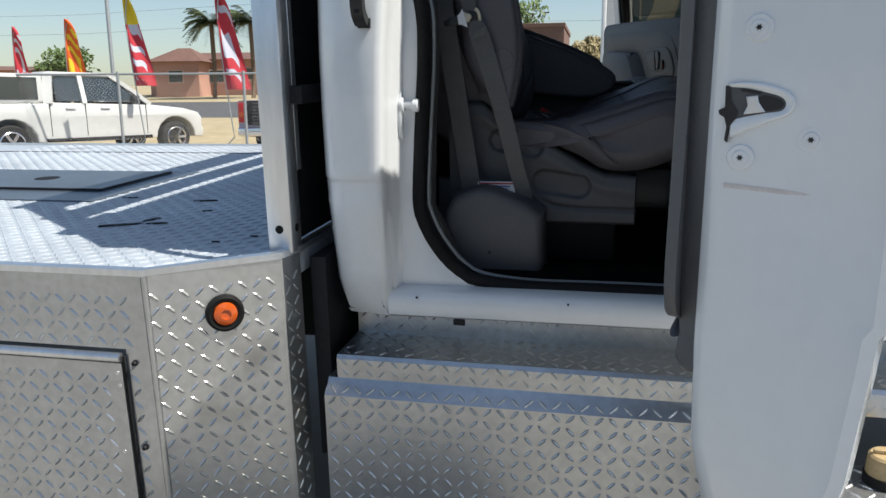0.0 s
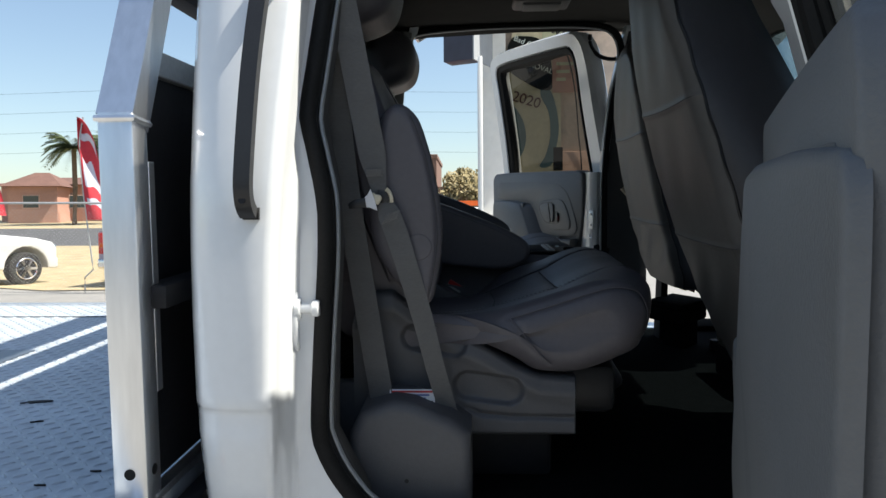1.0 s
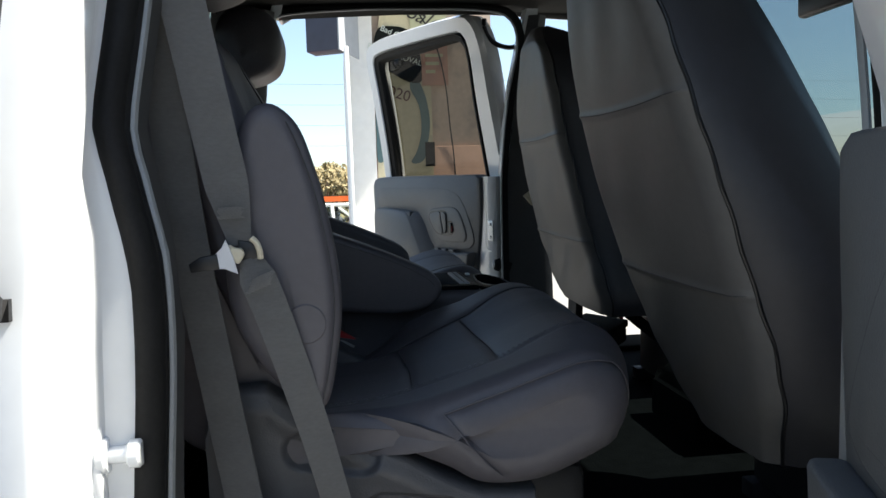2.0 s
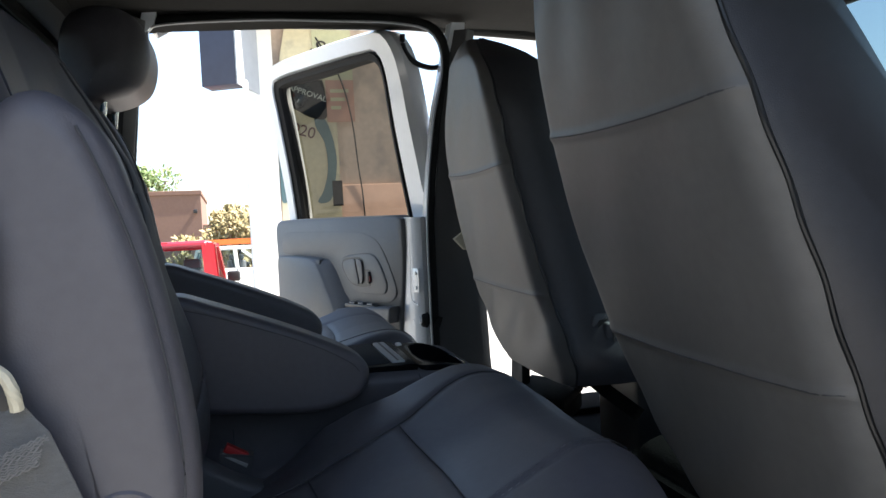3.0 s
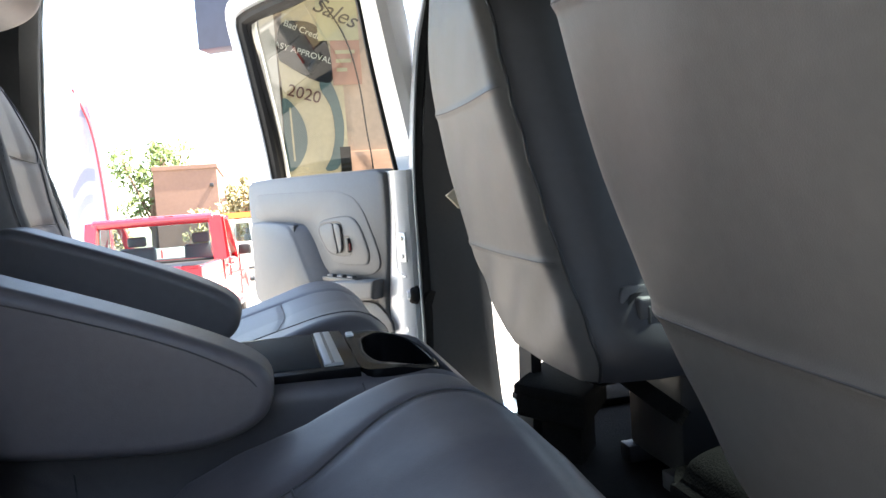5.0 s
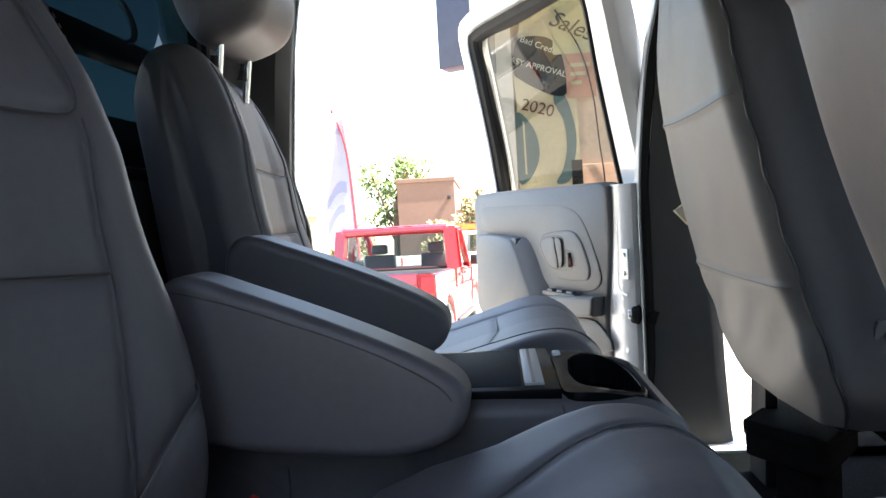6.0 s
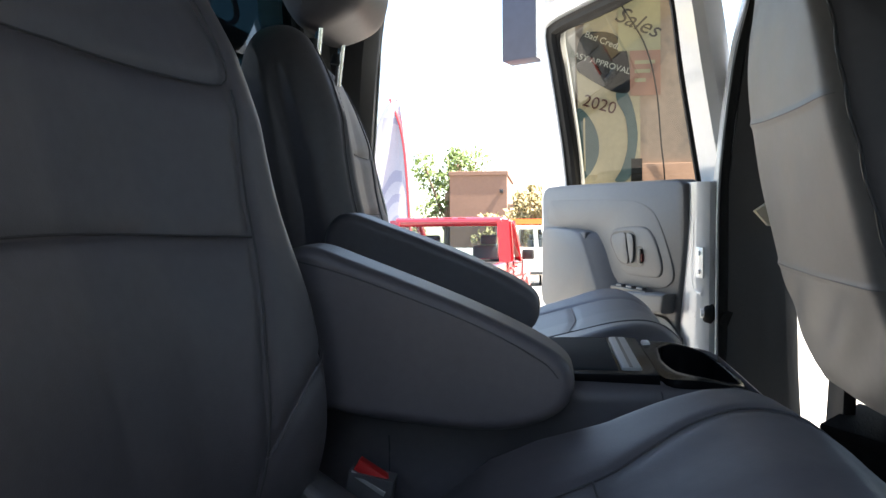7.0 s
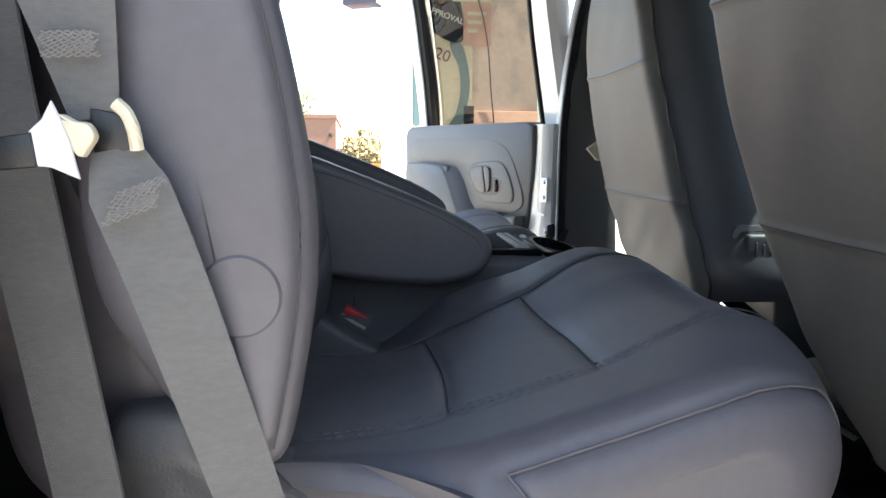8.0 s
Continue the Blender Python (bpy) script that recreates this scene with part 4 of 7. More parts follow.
# ---- rear captain seats ----
def fill_seat(d, mirrored):
    def add(nm, bm, mat, parent=None, lab="", **kw):
        return part(nm, mirror(bm) if mirrored else bm, mat, parent or d, lab, **kw)

    def threads(lines, parent, mat=None, r=0.0014, name="seam"):
        for l in lines:
            add(name, sweep(l[::2] if len(l) > 12 else l, r, n=6), mat or THREAD, parent)

    def stitches(line, parent, gap, out=(0, 0, 1)):
        """Two rows of short stitches along a seam."""
        bm = bmesh.new()
        n = Vector(out).normalized()
        for s in (-1, 1):
            for a, b in list(zip(line, line[1:]))[::2]:
                d = (b - a).normalized()
                o = d.cross(n) * gap * s + n * 0.0022
                sweep([a + o, a + o + d * 0.0042], 0.0004, n=4, bm=bm)
        add("stitching", bm, LEATHER, parent, kind="stuff")

    Y0, Y1 = 0.225, 0.77
    yc = (Y0 + Y1) / 2

    def dish_cushion(x, y, z):
        t = abs(y - yc) / ((Y1 - Y0) / 2)
        if z > 1.0:
            z += 0.016 * max(0.0, t - 0.45) ** 1.0 * (1 if t < 0.85 else max(0, (1 - t) / 0.15)) - 0.006 * max(0, 1 - t * 1.6)
        inner = 0.0 if mirrored else max(0.0, min(1.0, (y - 0.27) / 0.25))
        x -= 0.12 * max(0.0, t - 0.5) ** 2 * max(0.0, min(1.0, (x - 0.4) / 0.15)) * (1 - 0.5 * inner)
        front = max(0.0, min(1.0, (x - 0.2) / 0.2))
        if z > 0.98:
            z -= 0.004 * inner * front * min(1.0, (z - 0.98) / 0.06)
            x += 0.014 * inner * max(0.0, min(1.0, (x - 0.45) / 0.1))
        if not mirrored and z > 1.02:      # full front lip
            lip = max(0.0, min(1.0, (x - 0.44) / 0.08)) * max(0.0, min(1.0, (y - 0.27) / 0.1)) * min(1.0, (z - 1.02) / 0.05)
            z += (0.012 + 0.009 * max(0.0, min(1.0, (0.66 - y) / 0.08))) * lip
            x += 0.013 * lip * max(0.0, min(1.0, (0.72 - y) / 0.08))
        y += 0.035 * max(0.0, min(1.0, (0.32 - x) / 0.08)) * max(0.0, 1 - (y - Y0) / 0.09)      # the shield stands proud here
        if not mirrored and z > 1.0:      # the inner bolster stands higher
            a, b = max(0.0, min(1.0, (y - 0.52) / 0.16)), max(0.0, min(1.0, (x - 0.28) / 0.1)) * max(0.0, min(1.0, (0.64 - x) / 0.06))
            z += 0.014 * a * a * (3 - 2 * a) * b * min(1.0, (z - 1.0) / 0.08)
        if not mirrored and z > 1.0:      # falls away to the buckle at the back
            z -= 0.045 * max(0.0, min(1.0, (y - 0.58) / 0.12)) * max(0.0, min(1.0, (0.34 - x) / 0.1))
        return x, y, z

    prof = [(0.12, 1.005), (0.115, 1.03), (0.16, 1.042), (0.28, 1.05), (0.42, 1.088), (0.5, 1.11), (0.555, 1.11), (0.592, 1.082), (0.603, 1.042), (0.588, 1.0), (0.545, 0.975), (0.47, 0.952), (0.39, 0.953), (0.34, 0.98), (0.28, 1.003), (0.2, 1.012)]
    bm = pillow(prof, Y0, Y1, 0.045, n=170, m=110, shape=dish_cushion)
    top = 1.2
    lines = [
        [(0.19, 0.585, top), (0.306, 0.61, top), (0.422, 0.632, top), (0.5, 0.672, top), (0.56, 0.68, top), (0.61, 0.65, 1.07)],
        [(0.15, 0.31, top), (0.311, 0.344, top), (0.42, 0.352, top), (0.5, 0.362, top), (0.56, 0.378, top), (0.6, 0.385, 1.07)],
        [(0.306, 0.61, top), (0.316, 0.48, top), (0.31, 0.35, top)],
        [(0.422, 0.632, top), (0.437, 0.5, top), (0.434, 0.36, top)],
        [(0.575, 0.38, 1.13), (0.59, 0.5, 1.12), (0.585, 0.62, 1.12)],
        [(0.335, 0.222, 1.066), (0.373, 0.224, 1.078), (0.455, 0.238, 1.09), (0.53, 0.26, 1.093), (0.565, 0.272, 1.08), (0.588, 0.275, 1.03)],
        [(0.335, 0.222, 1.066), (0.352, 0.215, 1.04), (0.38, 0.215, 1.0), (0.41, 0.225, 0.965)],
    ]
    laid = groove(bm, lines, 0.006, 0.0032, (0, 0, -1), -1.15)
    cu = add("cushion", bm, LEATHER)
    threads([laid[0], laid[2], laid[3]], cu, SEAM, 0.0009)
    threads([laid[5], laid[6]], cu, LEATHER, 0.0011)
    if not mirrored:
        stitches(laid[1], cu, 0.0045)

    # backrest, leaning back
    def dish_back(x, y, z):
        t = abs(y - yc) / ((Y1 - Y0) / 2)
        soft = max(0.0, min(1.0, x / 0.07))
        if soft:
            x += soft * soft * (3 - 2 * soft) * 0.052 * max(0.0, t - 0.42) * (1 if t < 0.8 else max(0.2, (1.15 - t) / 0.35)) * min(1, max(0, (1.55 - z) / 0.12)) - soft * 0.012 * max(0, 1 - t * 1.8)
        if not mirrored and y > yc and x > 0.0:
            x += 0.019 * min(1.0, max(0.0, (t - 0.3) / 0.4)) * min(1.0, max(0.0, (1.52 - z) / 0.15)) * min(1.0, (x / 0.06))
        if mirrored:      # stands turned a little towards the near door
            x -= 0.15 * (Y1 - y) + 0.025
        # the shoulders draw in towards the top
        k = max(0.0, (z - 1.2) / 0.38)
        low = max(0.0, min(1.0, (1.165 - z) / 0.05)) * max(0.0, 1 - (y - Y0) / 0.12)      # narrower above the shield
        return x, yc + (y - yc) * (1 - 0.11 * k * k) + (0.0 if mirrored else 0.05 * low), z

    prof = [(0.05, 1.0), (0.13, 1.03), (0.158, 1.1), (0.148, 1.2), (0.118, 1.3), (0.1, 1.4), (0.078, 1.5), (0.052, 1.56), (0.01, 1.585), (-0.04, 1.57), (-0.062, 1.5), (-0.045, 1.38), (-0.02, 1.2), (0.0, 1.05)]
    bm = pillow(prof, Y0, Y1, 0.055, n=170, m=110, shape=dish_back)
    inner = [(0.636, 1.04), (0.641, 1.1), (0.65, 1.18), (0.66, 1.225), (0.672, 1.272), (0.68, 1.34), (0.686, 1.397)]
    border = [(0.19, Y1 - 0.002, 1.205), (0.16, Y1, 1.27), (0.11, Y1 - 0.02, 1.36), (0.08, Y1 - 0.05, 1.46), (0.04, Y1 - 0.08, 1.56)]
    stitched = [(0.25, 0.64, 1.1), (0.25, 0.69, 1.146), (0.25, 0.742, 1.172), *border]

    def other(line):
        return [(p[0], 2 * yc - p[1], p[2]) for p in line]

    side_seam = [(0.25, y, z) for y, z in inner]
    corner = [(0.25, 0.66, 1.3935), (0.25, 0.681, 1.399), (0.25, 0.688, 1.415), (0.25, 0.684, 1.45), (0.25, 0.674, 1.5), (0.25, 0.66, 1.54)]
    lines = [
        side_seam, other(side_seam),
        [(0.25, 2 * yc - 0.672, 1.28), (0.25, yc, 1.281), (0.25, 0.672, 1.272)],
        other(corner)[::-1] + [(0.25, 0.4, 1.397), (0.25, yc, 1.4), (0.25, 0.6, 1.396)] + corner,
        stitched, other(stitched),
    ]
    laid = groove(bm, lines, 0.006, 0.0045, (-1, 0, 0), -0.2)
    bk = add("backrest", bm, LEATHER)
    threads([laid[4], laid[5]], bk, LEATHER, 0.0012)
    stitches(laid[4], bk, 0.0045, (0.8, 0.6, 0.1))
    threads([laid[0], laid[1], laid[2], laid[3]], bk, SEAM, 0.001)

    # headrest on two bright posts
    prof = [(0.0, 1.6), (0.05, 1.598), (0.1, 1.63), (0.115, 1.7), (0.095, 1.76), (0.04, 1.785), (-0.02, 1.76), (-0.035, 1.68)]
    hx = -0.035 if mirrored else 0.0
    prof = [(0.04 + (x - 0.04) * 1.12 + hx, z) for x, z in prof]
    hr = add("headrest", pillow([(x, z + 0.014) for x, z in prof], yc - 0.13, yc + 0.13, 0.06, n=60, m=36), LEATHER)
    for y in (yc - 0.07, yc + 0.07):
        add("post", cyl((0.02 + hx, y, 1.53), (0.035 + hx, y, 1.64), 0.0065, n=12), CHROME, hr, "bright headrest post")
        add("post_collar", cyl((0.018 + hx, y, 1.572), (0.021 + hx, y, 1.59), 0.012, 0.01, n=14), BLACK, hr)

    # armrest at the inner side, folded down
    prof = [(0.12, 1.18), (0.124, 1.235), (0.152, 1.258), (0.21, 1.24), (0.32, 1.196), (0.395, 1.158), (0.415, 1.13), (0.4, 1.098), (0.345, 1.08), (0.25, 1.085), (0.16, 1.1), (0.13, 1.13)]
    if mirrored:
        prof = [(x - 0.036, z + 0.029) for x, z in prof]
    bm = pillow(prof, 0.788, 0.862, 0.013, n=130, m=40)
    laid = groove(bm, [[(0.14, y, 1.246), (0.21, y, 1.226), (0.32, y, 1.184), (0.383, y, 1.15), (0.402, y, 1.13)] for y in (0.787,)], 0.003, 0.0004)
    ar = add("inner_armrest", bm, LEATHER)
    threads(laid, ar, SEAM, 0.0007)

    # armrest at the door side, folded up beside the backrest
    prof = [(0.122, 1.15), (0.145, 1.118), (0.175, 1.09), (0.2, 1.092), (0.213, 1.145), (0.22, 1.2), (0.218, 1.25), (0.208, 1.31), (0.196, 1.36), (0.178, 1.408), (0.148, 1.43), (0.12, 1.41), (0.1, 1.34), (0.095, 1.25), (0.102, 1.19)]
    if mirrored:
        prof = [(x - 0.24, z) for x, z in prof]
    bm = pillow(prof, 0.174, 0.238 if mirrored else 0.285, 0.02, n=110, m=44, shape=lambda x, y, z: (x - 0.012 * max(0.0, (y - 0.2) / 0.085) * max(0.0, min(1.0, (x - 0.15) / 0.05)), y, z))
    laid = groove(bm, [[(0.196, 0.178, 1.1), (0.209, 0.176, 1.16), (0.213, 0.176, 1.23), (0.198, 0.176, 1.33), (0.17, 0.176, 1.41)]], 0.004, 0.002)
    a2 = add("outer_armrest", bm, LEATHER)
    threads(laid, a2, SEAM, 0.0007)
    px = -0.06 if mirrored else 0.18
    bm = cyl((px, 0.178, 1.187), (px, 0.1725, 1.187), 0.0225, n=36, bevel=0.0015)
    add("pivot_cap", bm, LEATHER, a2, "round pivot cap")

    # plastic side shields and pedestal
    sh = [(0.05, 0.83), (0.06, 1.06), (0.09, 1.1), (0.125, 1.1), (0.17, 1.065), (0.225, 1.028), (0.29, 1.0), (0.345, 0.965), (0.39, 0.945), (0.452, 0.94), (0.458, 0.92), (0.456, 0.845), (0.45, 0.832)]
    tops = sh[1:10]
    pockets = (((0.165, 1.016), (0.236, 1.003), 0.023), ((0.262, 0.926), (0.336, 0.917), 0.026))

    def shield_y(x, z):
        y = 0.25
        for (ax, az), (bx, bz), r in pockets:
            p, d = Vector((x - ax, z - az)), Vector((bx - ax, bz - az))
            t = max(0.0, min(1.0, p.dot(d) / d.dot(d)))
            k = max(0.0, min(1.0, (r + 0.004 - (p - d * t).length) / 0.009))
            y += 0.011 * k * k * (3 - 2 * k)
        line = lerp_at([(0.26, 0.884), (0.285, 0.873), (0.34, 0.868), (0.45, 0.866)], x)
        if x > 0.25:
            y += 0.006 * math.exp(-((z - line) / 0.0045) ** 2) * min(1.0, (x - 0.25) / 0.03)
        # a raised shoulder runs down from the back to the front
        ridge = lerp_at(tops, x) - 0.03
        return y - 0.006 * math.exp(-((z - ridge) / 0.016) ** 2)

    rings = []
    for i in range(121):
        x = 0.052 + 0.404 * i / 120
        zt = lerp_at(tops, x) if i else 1.05
        row = [(x, 0.3, 0.832), (x, 0.262, 0.832), (x, 0.253, 0.836)]
        for j in range(61):
            z = 0.84 + (zt - 0.848) * j / 60
            row.append((x, shield_y(x, z), z))
        row += [(x, 0.254, zt - 0.003), (x, 0.262, zt), (x, 0.3, zt)]
        rings.append(row)
    rings = [[(x, max(y, 0.27), z) for x, y, z in rings[0]]] + rings + [[(0.459, max(y, 0.258), z) for x, y, z in rings[-1]], [(0.459, 0.3, z) for x, y, z in rings[-1]]]
    side = add("side_shield", loft(rings), TRIM, None, "moulded grey plastic seat shield with two pockets", sharp=60)
    add("inner_shield", prism([(x, z) for x, z in sh], "y", 0.7, 0.745, 0.009, 3), TRIM)
    add("cushion_pan", box(0.1, 0.29, 0.86, 0.54, 0.71, 0.955, 0.02), BLACK)
    add("pedestal", box(0.08, 0.3, 0.736, 0.42, 0.7, 0.87, 0.012), STEEL, None, "black steel seat pedestal")
    add("floor_shield", prism([(0.02, 0.74), (0.02, 0.93), (0.14, 0.93), (0.16, 0.9), (0.16, 0.74)], "y", 0.262, 0.3, 0.01), TRIM)
    bm = box(0.124, 0.196, 0.9, 0.204, 0.1985, 0.934, 0.001)
    lb = add("warning_label", bm, PAPER, None, "small white and blue warning label")
    for k in range(4):
        add("label_line", box(0.128, 0.195, 0.9285 - k * 0.006, 0.2 - 0.006 * (k % 3), 0.1962, 0.9315 - k * 0.006), (REDP, FLAGBLUE, FLAGBLUE, DARKLET)[k], lb, smooth=False)


near_seat = thing("captain_seat", "grey leather captain seat with its outer armrest folded up", "car seat", (0.3, 0.5, 0.737), group="rear captain seats")
fill_seat(near_seat, False)
far_seat = thing("captain_seat", "grey leather captain seat, sunlit beside the open door", "car seat", (0.3, 2 * MID - 0.5, 0.737), group="rear captain seats")
fill_seat(far_seat, True)

# ---- console between the rear seats ----
con = thing("centre_console", "grey leather console with black cup holders between rear seats", "console", (0.35, MID, 0.737))
prof = [(0.02, 0.74), (0.0, 1.0), (0.02, 1.08), (0.1, 1.1), (0.35, 1.11), (0.5, 1.109), (0.58, 1.106), (0.618, 1.088), (0.636, 1.045), (0.635, 0.85), (0.62, 0.74)]
bm = pillow(prof, 0.868, 1.112, 0.02, n=160, m=60, shape=lambda x, y, z: (x, y, 1.03 if 0.512 < x < 0.6 and 0.886 < y < 1.088 and z > 1.06 else z))
laid = groove(bm, [[(0.505, 0.868, 1.106), (0.512, 0.866, 1.04), (0.515, 0.866, 0.85)], [(0.22, 0.866, 1.05), (0.225, 0.866, 0.95), (0.27, 0.866, 0.86)]], 0.004, 0.003)
body = part("console_body", bm, LEATHER, con)
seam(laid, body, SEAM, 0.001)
top = part("top_plate", prism([(0.3, 0.884), (0.3, 1.096), (0.505, 1.1), (0.505, 0.88)], "z", 1.1, 1.118, 0.003, 2), PIANO, con, "gloss black plastic top plate")
cup_in = curve_through([(0.522, 0.995, 0), (0.53, 1.055, 0), (0.557, 1.078, 0), (0.588, 1.05, 0), (0.596, 0.985, 0), (0.59, 0.92, 0), (0.56, 0.893, 0), (0.53, 0.912, 0), (0.521, 0.96, 0)], 64, closed=True)
cup_out = curve_through([(0.507, 1.0, 0), (0.507, 1.085, 0), (0.525, 1.1, 0), (0.585, 1.092, 0), (0.61, 1.04, 0), (0.614, 0.985, 0), (0.61, 0.93, 0), (0.588, 0.884, 0), (0.525, 0.876, 0), (0.507, 0.89, 0), (0.506, 0.95, 0)], 64, closed=True)
near_i = min(range(64), key=lambda k: (cup_out[k] - cup_in[0]).length)
cup_out = cup_out[near_i:] + cup_out[:near_i]
cup_out = [Vector((0.506 + (p.x - 0.506) * 0.92, p.y, 0)) for p in cup_out]


def rim_z(x):
    return 1.1145 - 3.2 * max(0.0, x - 0.53) ** 2


rows = [[(p.x, p.y, 1.075) for p in cup_out]]
for k, z in ((0.0, -0.006), (0.06, -0.001), (0.45, 0.0), (0.9, 0.0), (0.99, -0.001), (1.0, -0.003)):
    rows.append([(*a.lerp(b, k).xy, rim_z(a.lerp(b, k).x) + z) for a, b in zip(cup_out, cup_in)])
for k, z in ((0.97, 1.09), (0.9, 1.042), (0.8, 1.038)):
    rows.append([(0.559 + (b.x - 0.559) * k, 0.985 + (b.y - 0.985) * k, z) for b in cup_in])
part("cup_holder", loft(rows), PIANO, con, "deep gloss black cup holder", sharp=60)
part("tray_mat", box(0.32, 0.897, 1.113, 0.465, 1.085, 1.1195, 0.002), TRAY, top, "dark rubber tray mat")
part("slider", box(0.468, 0.897, 1.115, 0.489, 1.085, 1.1212, 0.002), SLIDER, top, "pale grey sliding lid edge")
part("slider_groove", box(0.476, 0.9, 1.1205, 0.4795, 1.082, 1.1216), BLACK, top)
part("release_button", box(0.509, 1.066, 1.112, 0.519, 1.084, 1.118, 0.002), PAPER, top, "pale release button")
# buckle between seat and console
bk = thing("belt_buckle", "grey seat belt buckle with a red release button", "belt buckle", (0.24, 0.81, 1.0))
part("stalk", sweep([(0.18, 0.79, 0.86), (0.21, 0.78, 0.96), (0.226, 0.77, 1.044)], 0.022, 0.009, up=(0, 1, 0), square=True), TRIM, bk)
part("release_button", prism([(0.208, 1.048), (0.24, 1.028), (0.246, 1.038), (0.214, 1.058)], "y", 0.764, 0.777, 0.002, 2), REDP, bk, "red release button")
part("button_rim", prism([(0.205, 1.044), (0.237, 1.024), (0.2395, 1.0285), (0.2075, 1.0485)], "y", 0.7615, 0.7638, 0.0008, 1), GALV, bk, "pale edge of the buckle")

# ---- seat belt and its cover on the near side ----
cover = thing("retractor_cover", "grey plastic belt retractor cover beside the sill", "belt cover", (0.15, 0.2, 0.737))
prof = [(0.055, 0.8), (0.06, 0.872), (0.08, 0.912), (0.135, 0.93), (0.17, 0.925), (0.235, 0.897), (0.268, 0.872), (0.27, 0.738), (0.13, 0.738), (0.08, 0.76)]
part("shell", prism(prof, "y", 0.135, 0.3, 0.02, 4), TRIM, cover)
part("screw", cyl((0.158, 0.1335, 0.793), (0.158, 0.137, 0.793), 0.004, n=10), BLACK, cover)


def strap(path, half_w, face, n=40, thick=0.0011, bm=None):
    pts = curve_through(path, n)
    rings = []
    for i, p in enumerate(pts):
        d = (pts[min(i + 1, n - 1)] - pts[max(i - 1, 0)]).normalized()
        f = Vector(face(i / (n - 1)) if callable(face) else face).normalized()
        s = d.cross(f).normalized()
        f = s.cross(d)
        w = half_w(i / (n - 1)) if callable(half_w) else half_w
        rings.append([p + s * w + f * thick, p - s * w + f * thick, p - s * w - f * thick, p + s * w - f * thick])
    return loft(rings, bm=bm)


belt = thing("seat_belt", "grey webbing seat belt with a bright tongue, hanging unbuckled", "seat belt", (0.12, 0.2, 0.9))
part("rear_webbing", strap([(0.04, 0.14, 1.66), (0.044, 0.165, 1.5), (0.056, 0.188, 1.3), (0.082, 0.2, 1.1), (0.112, 0.202, 0.9)], 0.022, (-0.25, -1, 0)), WEB, belt)
part("upper_webbing", strap([(0.05, 0.125, 1.66), (0.07, 0.145, 1.55), (0.092, 0.155, 1.42), (0.108, 0.158, 1.33), (0.1165, 0.16, 1.279)], lambda t: 0.0225 - 0.011 * max(0, t - 0.84) / 0.16, (0.1, -1, 0)), WEB, belt)
part("lower_webbing", strap([(0.1265, 0.158, 1.264), (0.132, 0.154, 1.246), (0.1455, 0.156, 1.207), (0.165, 0.164, 1.14), (0.186, 0.177, 1.06), (0.209, 0.191, 0.96), (0.232, 0.215, 0.872)], lambda t: 0.0115 + 0.0075 * min(1, t / 0.05) - 0.004 * max(0, t - 0.12), (0.25, -1, 0)), WEB, belt)
rs = random.Random(8)
for o, u, v in (((0.0955, 0.152, 1.3125), (0.028, 0.0, 0.001), (0.0, 0.0, 0.011)), ((0.1235, 0.1475, 1.2345), (0.027, 0.001, 0.0105), (0.006, 0.0005, 0.015))):
    bm = bmesh.new()
    o, u, v = Vector(o), Vector(u), Vector(v)
    for k in range(11):
        a0, b0 = rs.uniform(0, 0.12), rs.uniform(0.85, 1.0)
        sweep([o + v * (k / 10 - 0.5) + u * (a0 + (b0 - a0) * i / 20) + Vector((0, -0.0014, 0.0006 * math.sin(i * 1.9 + k * 1.3))) for i in range(21)], 0.00042, n=4, bm=bm)
    part("stitching", bm, STITCH, belt, "pale bar tack stitching", kind="stuff")
tong = [(0.104, 1.286), (0.107, 1.279), (0.111, 1.268), (0.115, 1.25), (0.1025, 1.2555), (0.0965, 1.256), (0.0935, 1.272), (0.0995, 1.2775)]
tg = part("tongue", prism(tong, "y", 0.139, 0.142, 0.0006, 1), PAPER, belt, "bright metal belt tongue", smooth=False)
part("tongue_grip", prism([(0.097, 1.2555), (0.095, 1.2715), (0.078, 1.269), (0.066, 1.262), (0.068, 1.253)], "y", 0.137, 0.146, 0.002), BLACK, tg, "dark plastic grip")
part("tongue_stub", prism(curve_flat([(0.106, 1.28), (0.113, 1.277), (0.119, 1.276), (0.1222, 1.27), (0.119, 1.2645), (0.1155, 1.26), (0.111, 1.264)], 24), "y", 0.141, 0.149, 0.002), TAN_L, tg, "cream plastic stub")
part("web_slot", prism([(0.114, 1.284), (0.131, 1.281), (0.136, 1.268), (0.128, 1.258), (0.115, 1.262)], "y", 0.157, 0.163, 0.002), BLACK, tg, "dark slot for the webbing")
path = curve_through([(0.1285, 0.152, 1.286), (0.1335, 0.152, 1.281), (0.1365, 0.152, 1.273), (0.1372, 0.154, 1.264)], 14)
part("ring", sweep(path, 0.0034, n=8), TAN_L, tg, "pale plastic ring")
part("guide_ring", box(0.02, 0.1, 1.66, 0.09, 0.15, 1.69, 0.01, 3), BLACK, belt, "black belt guide on the pillar")


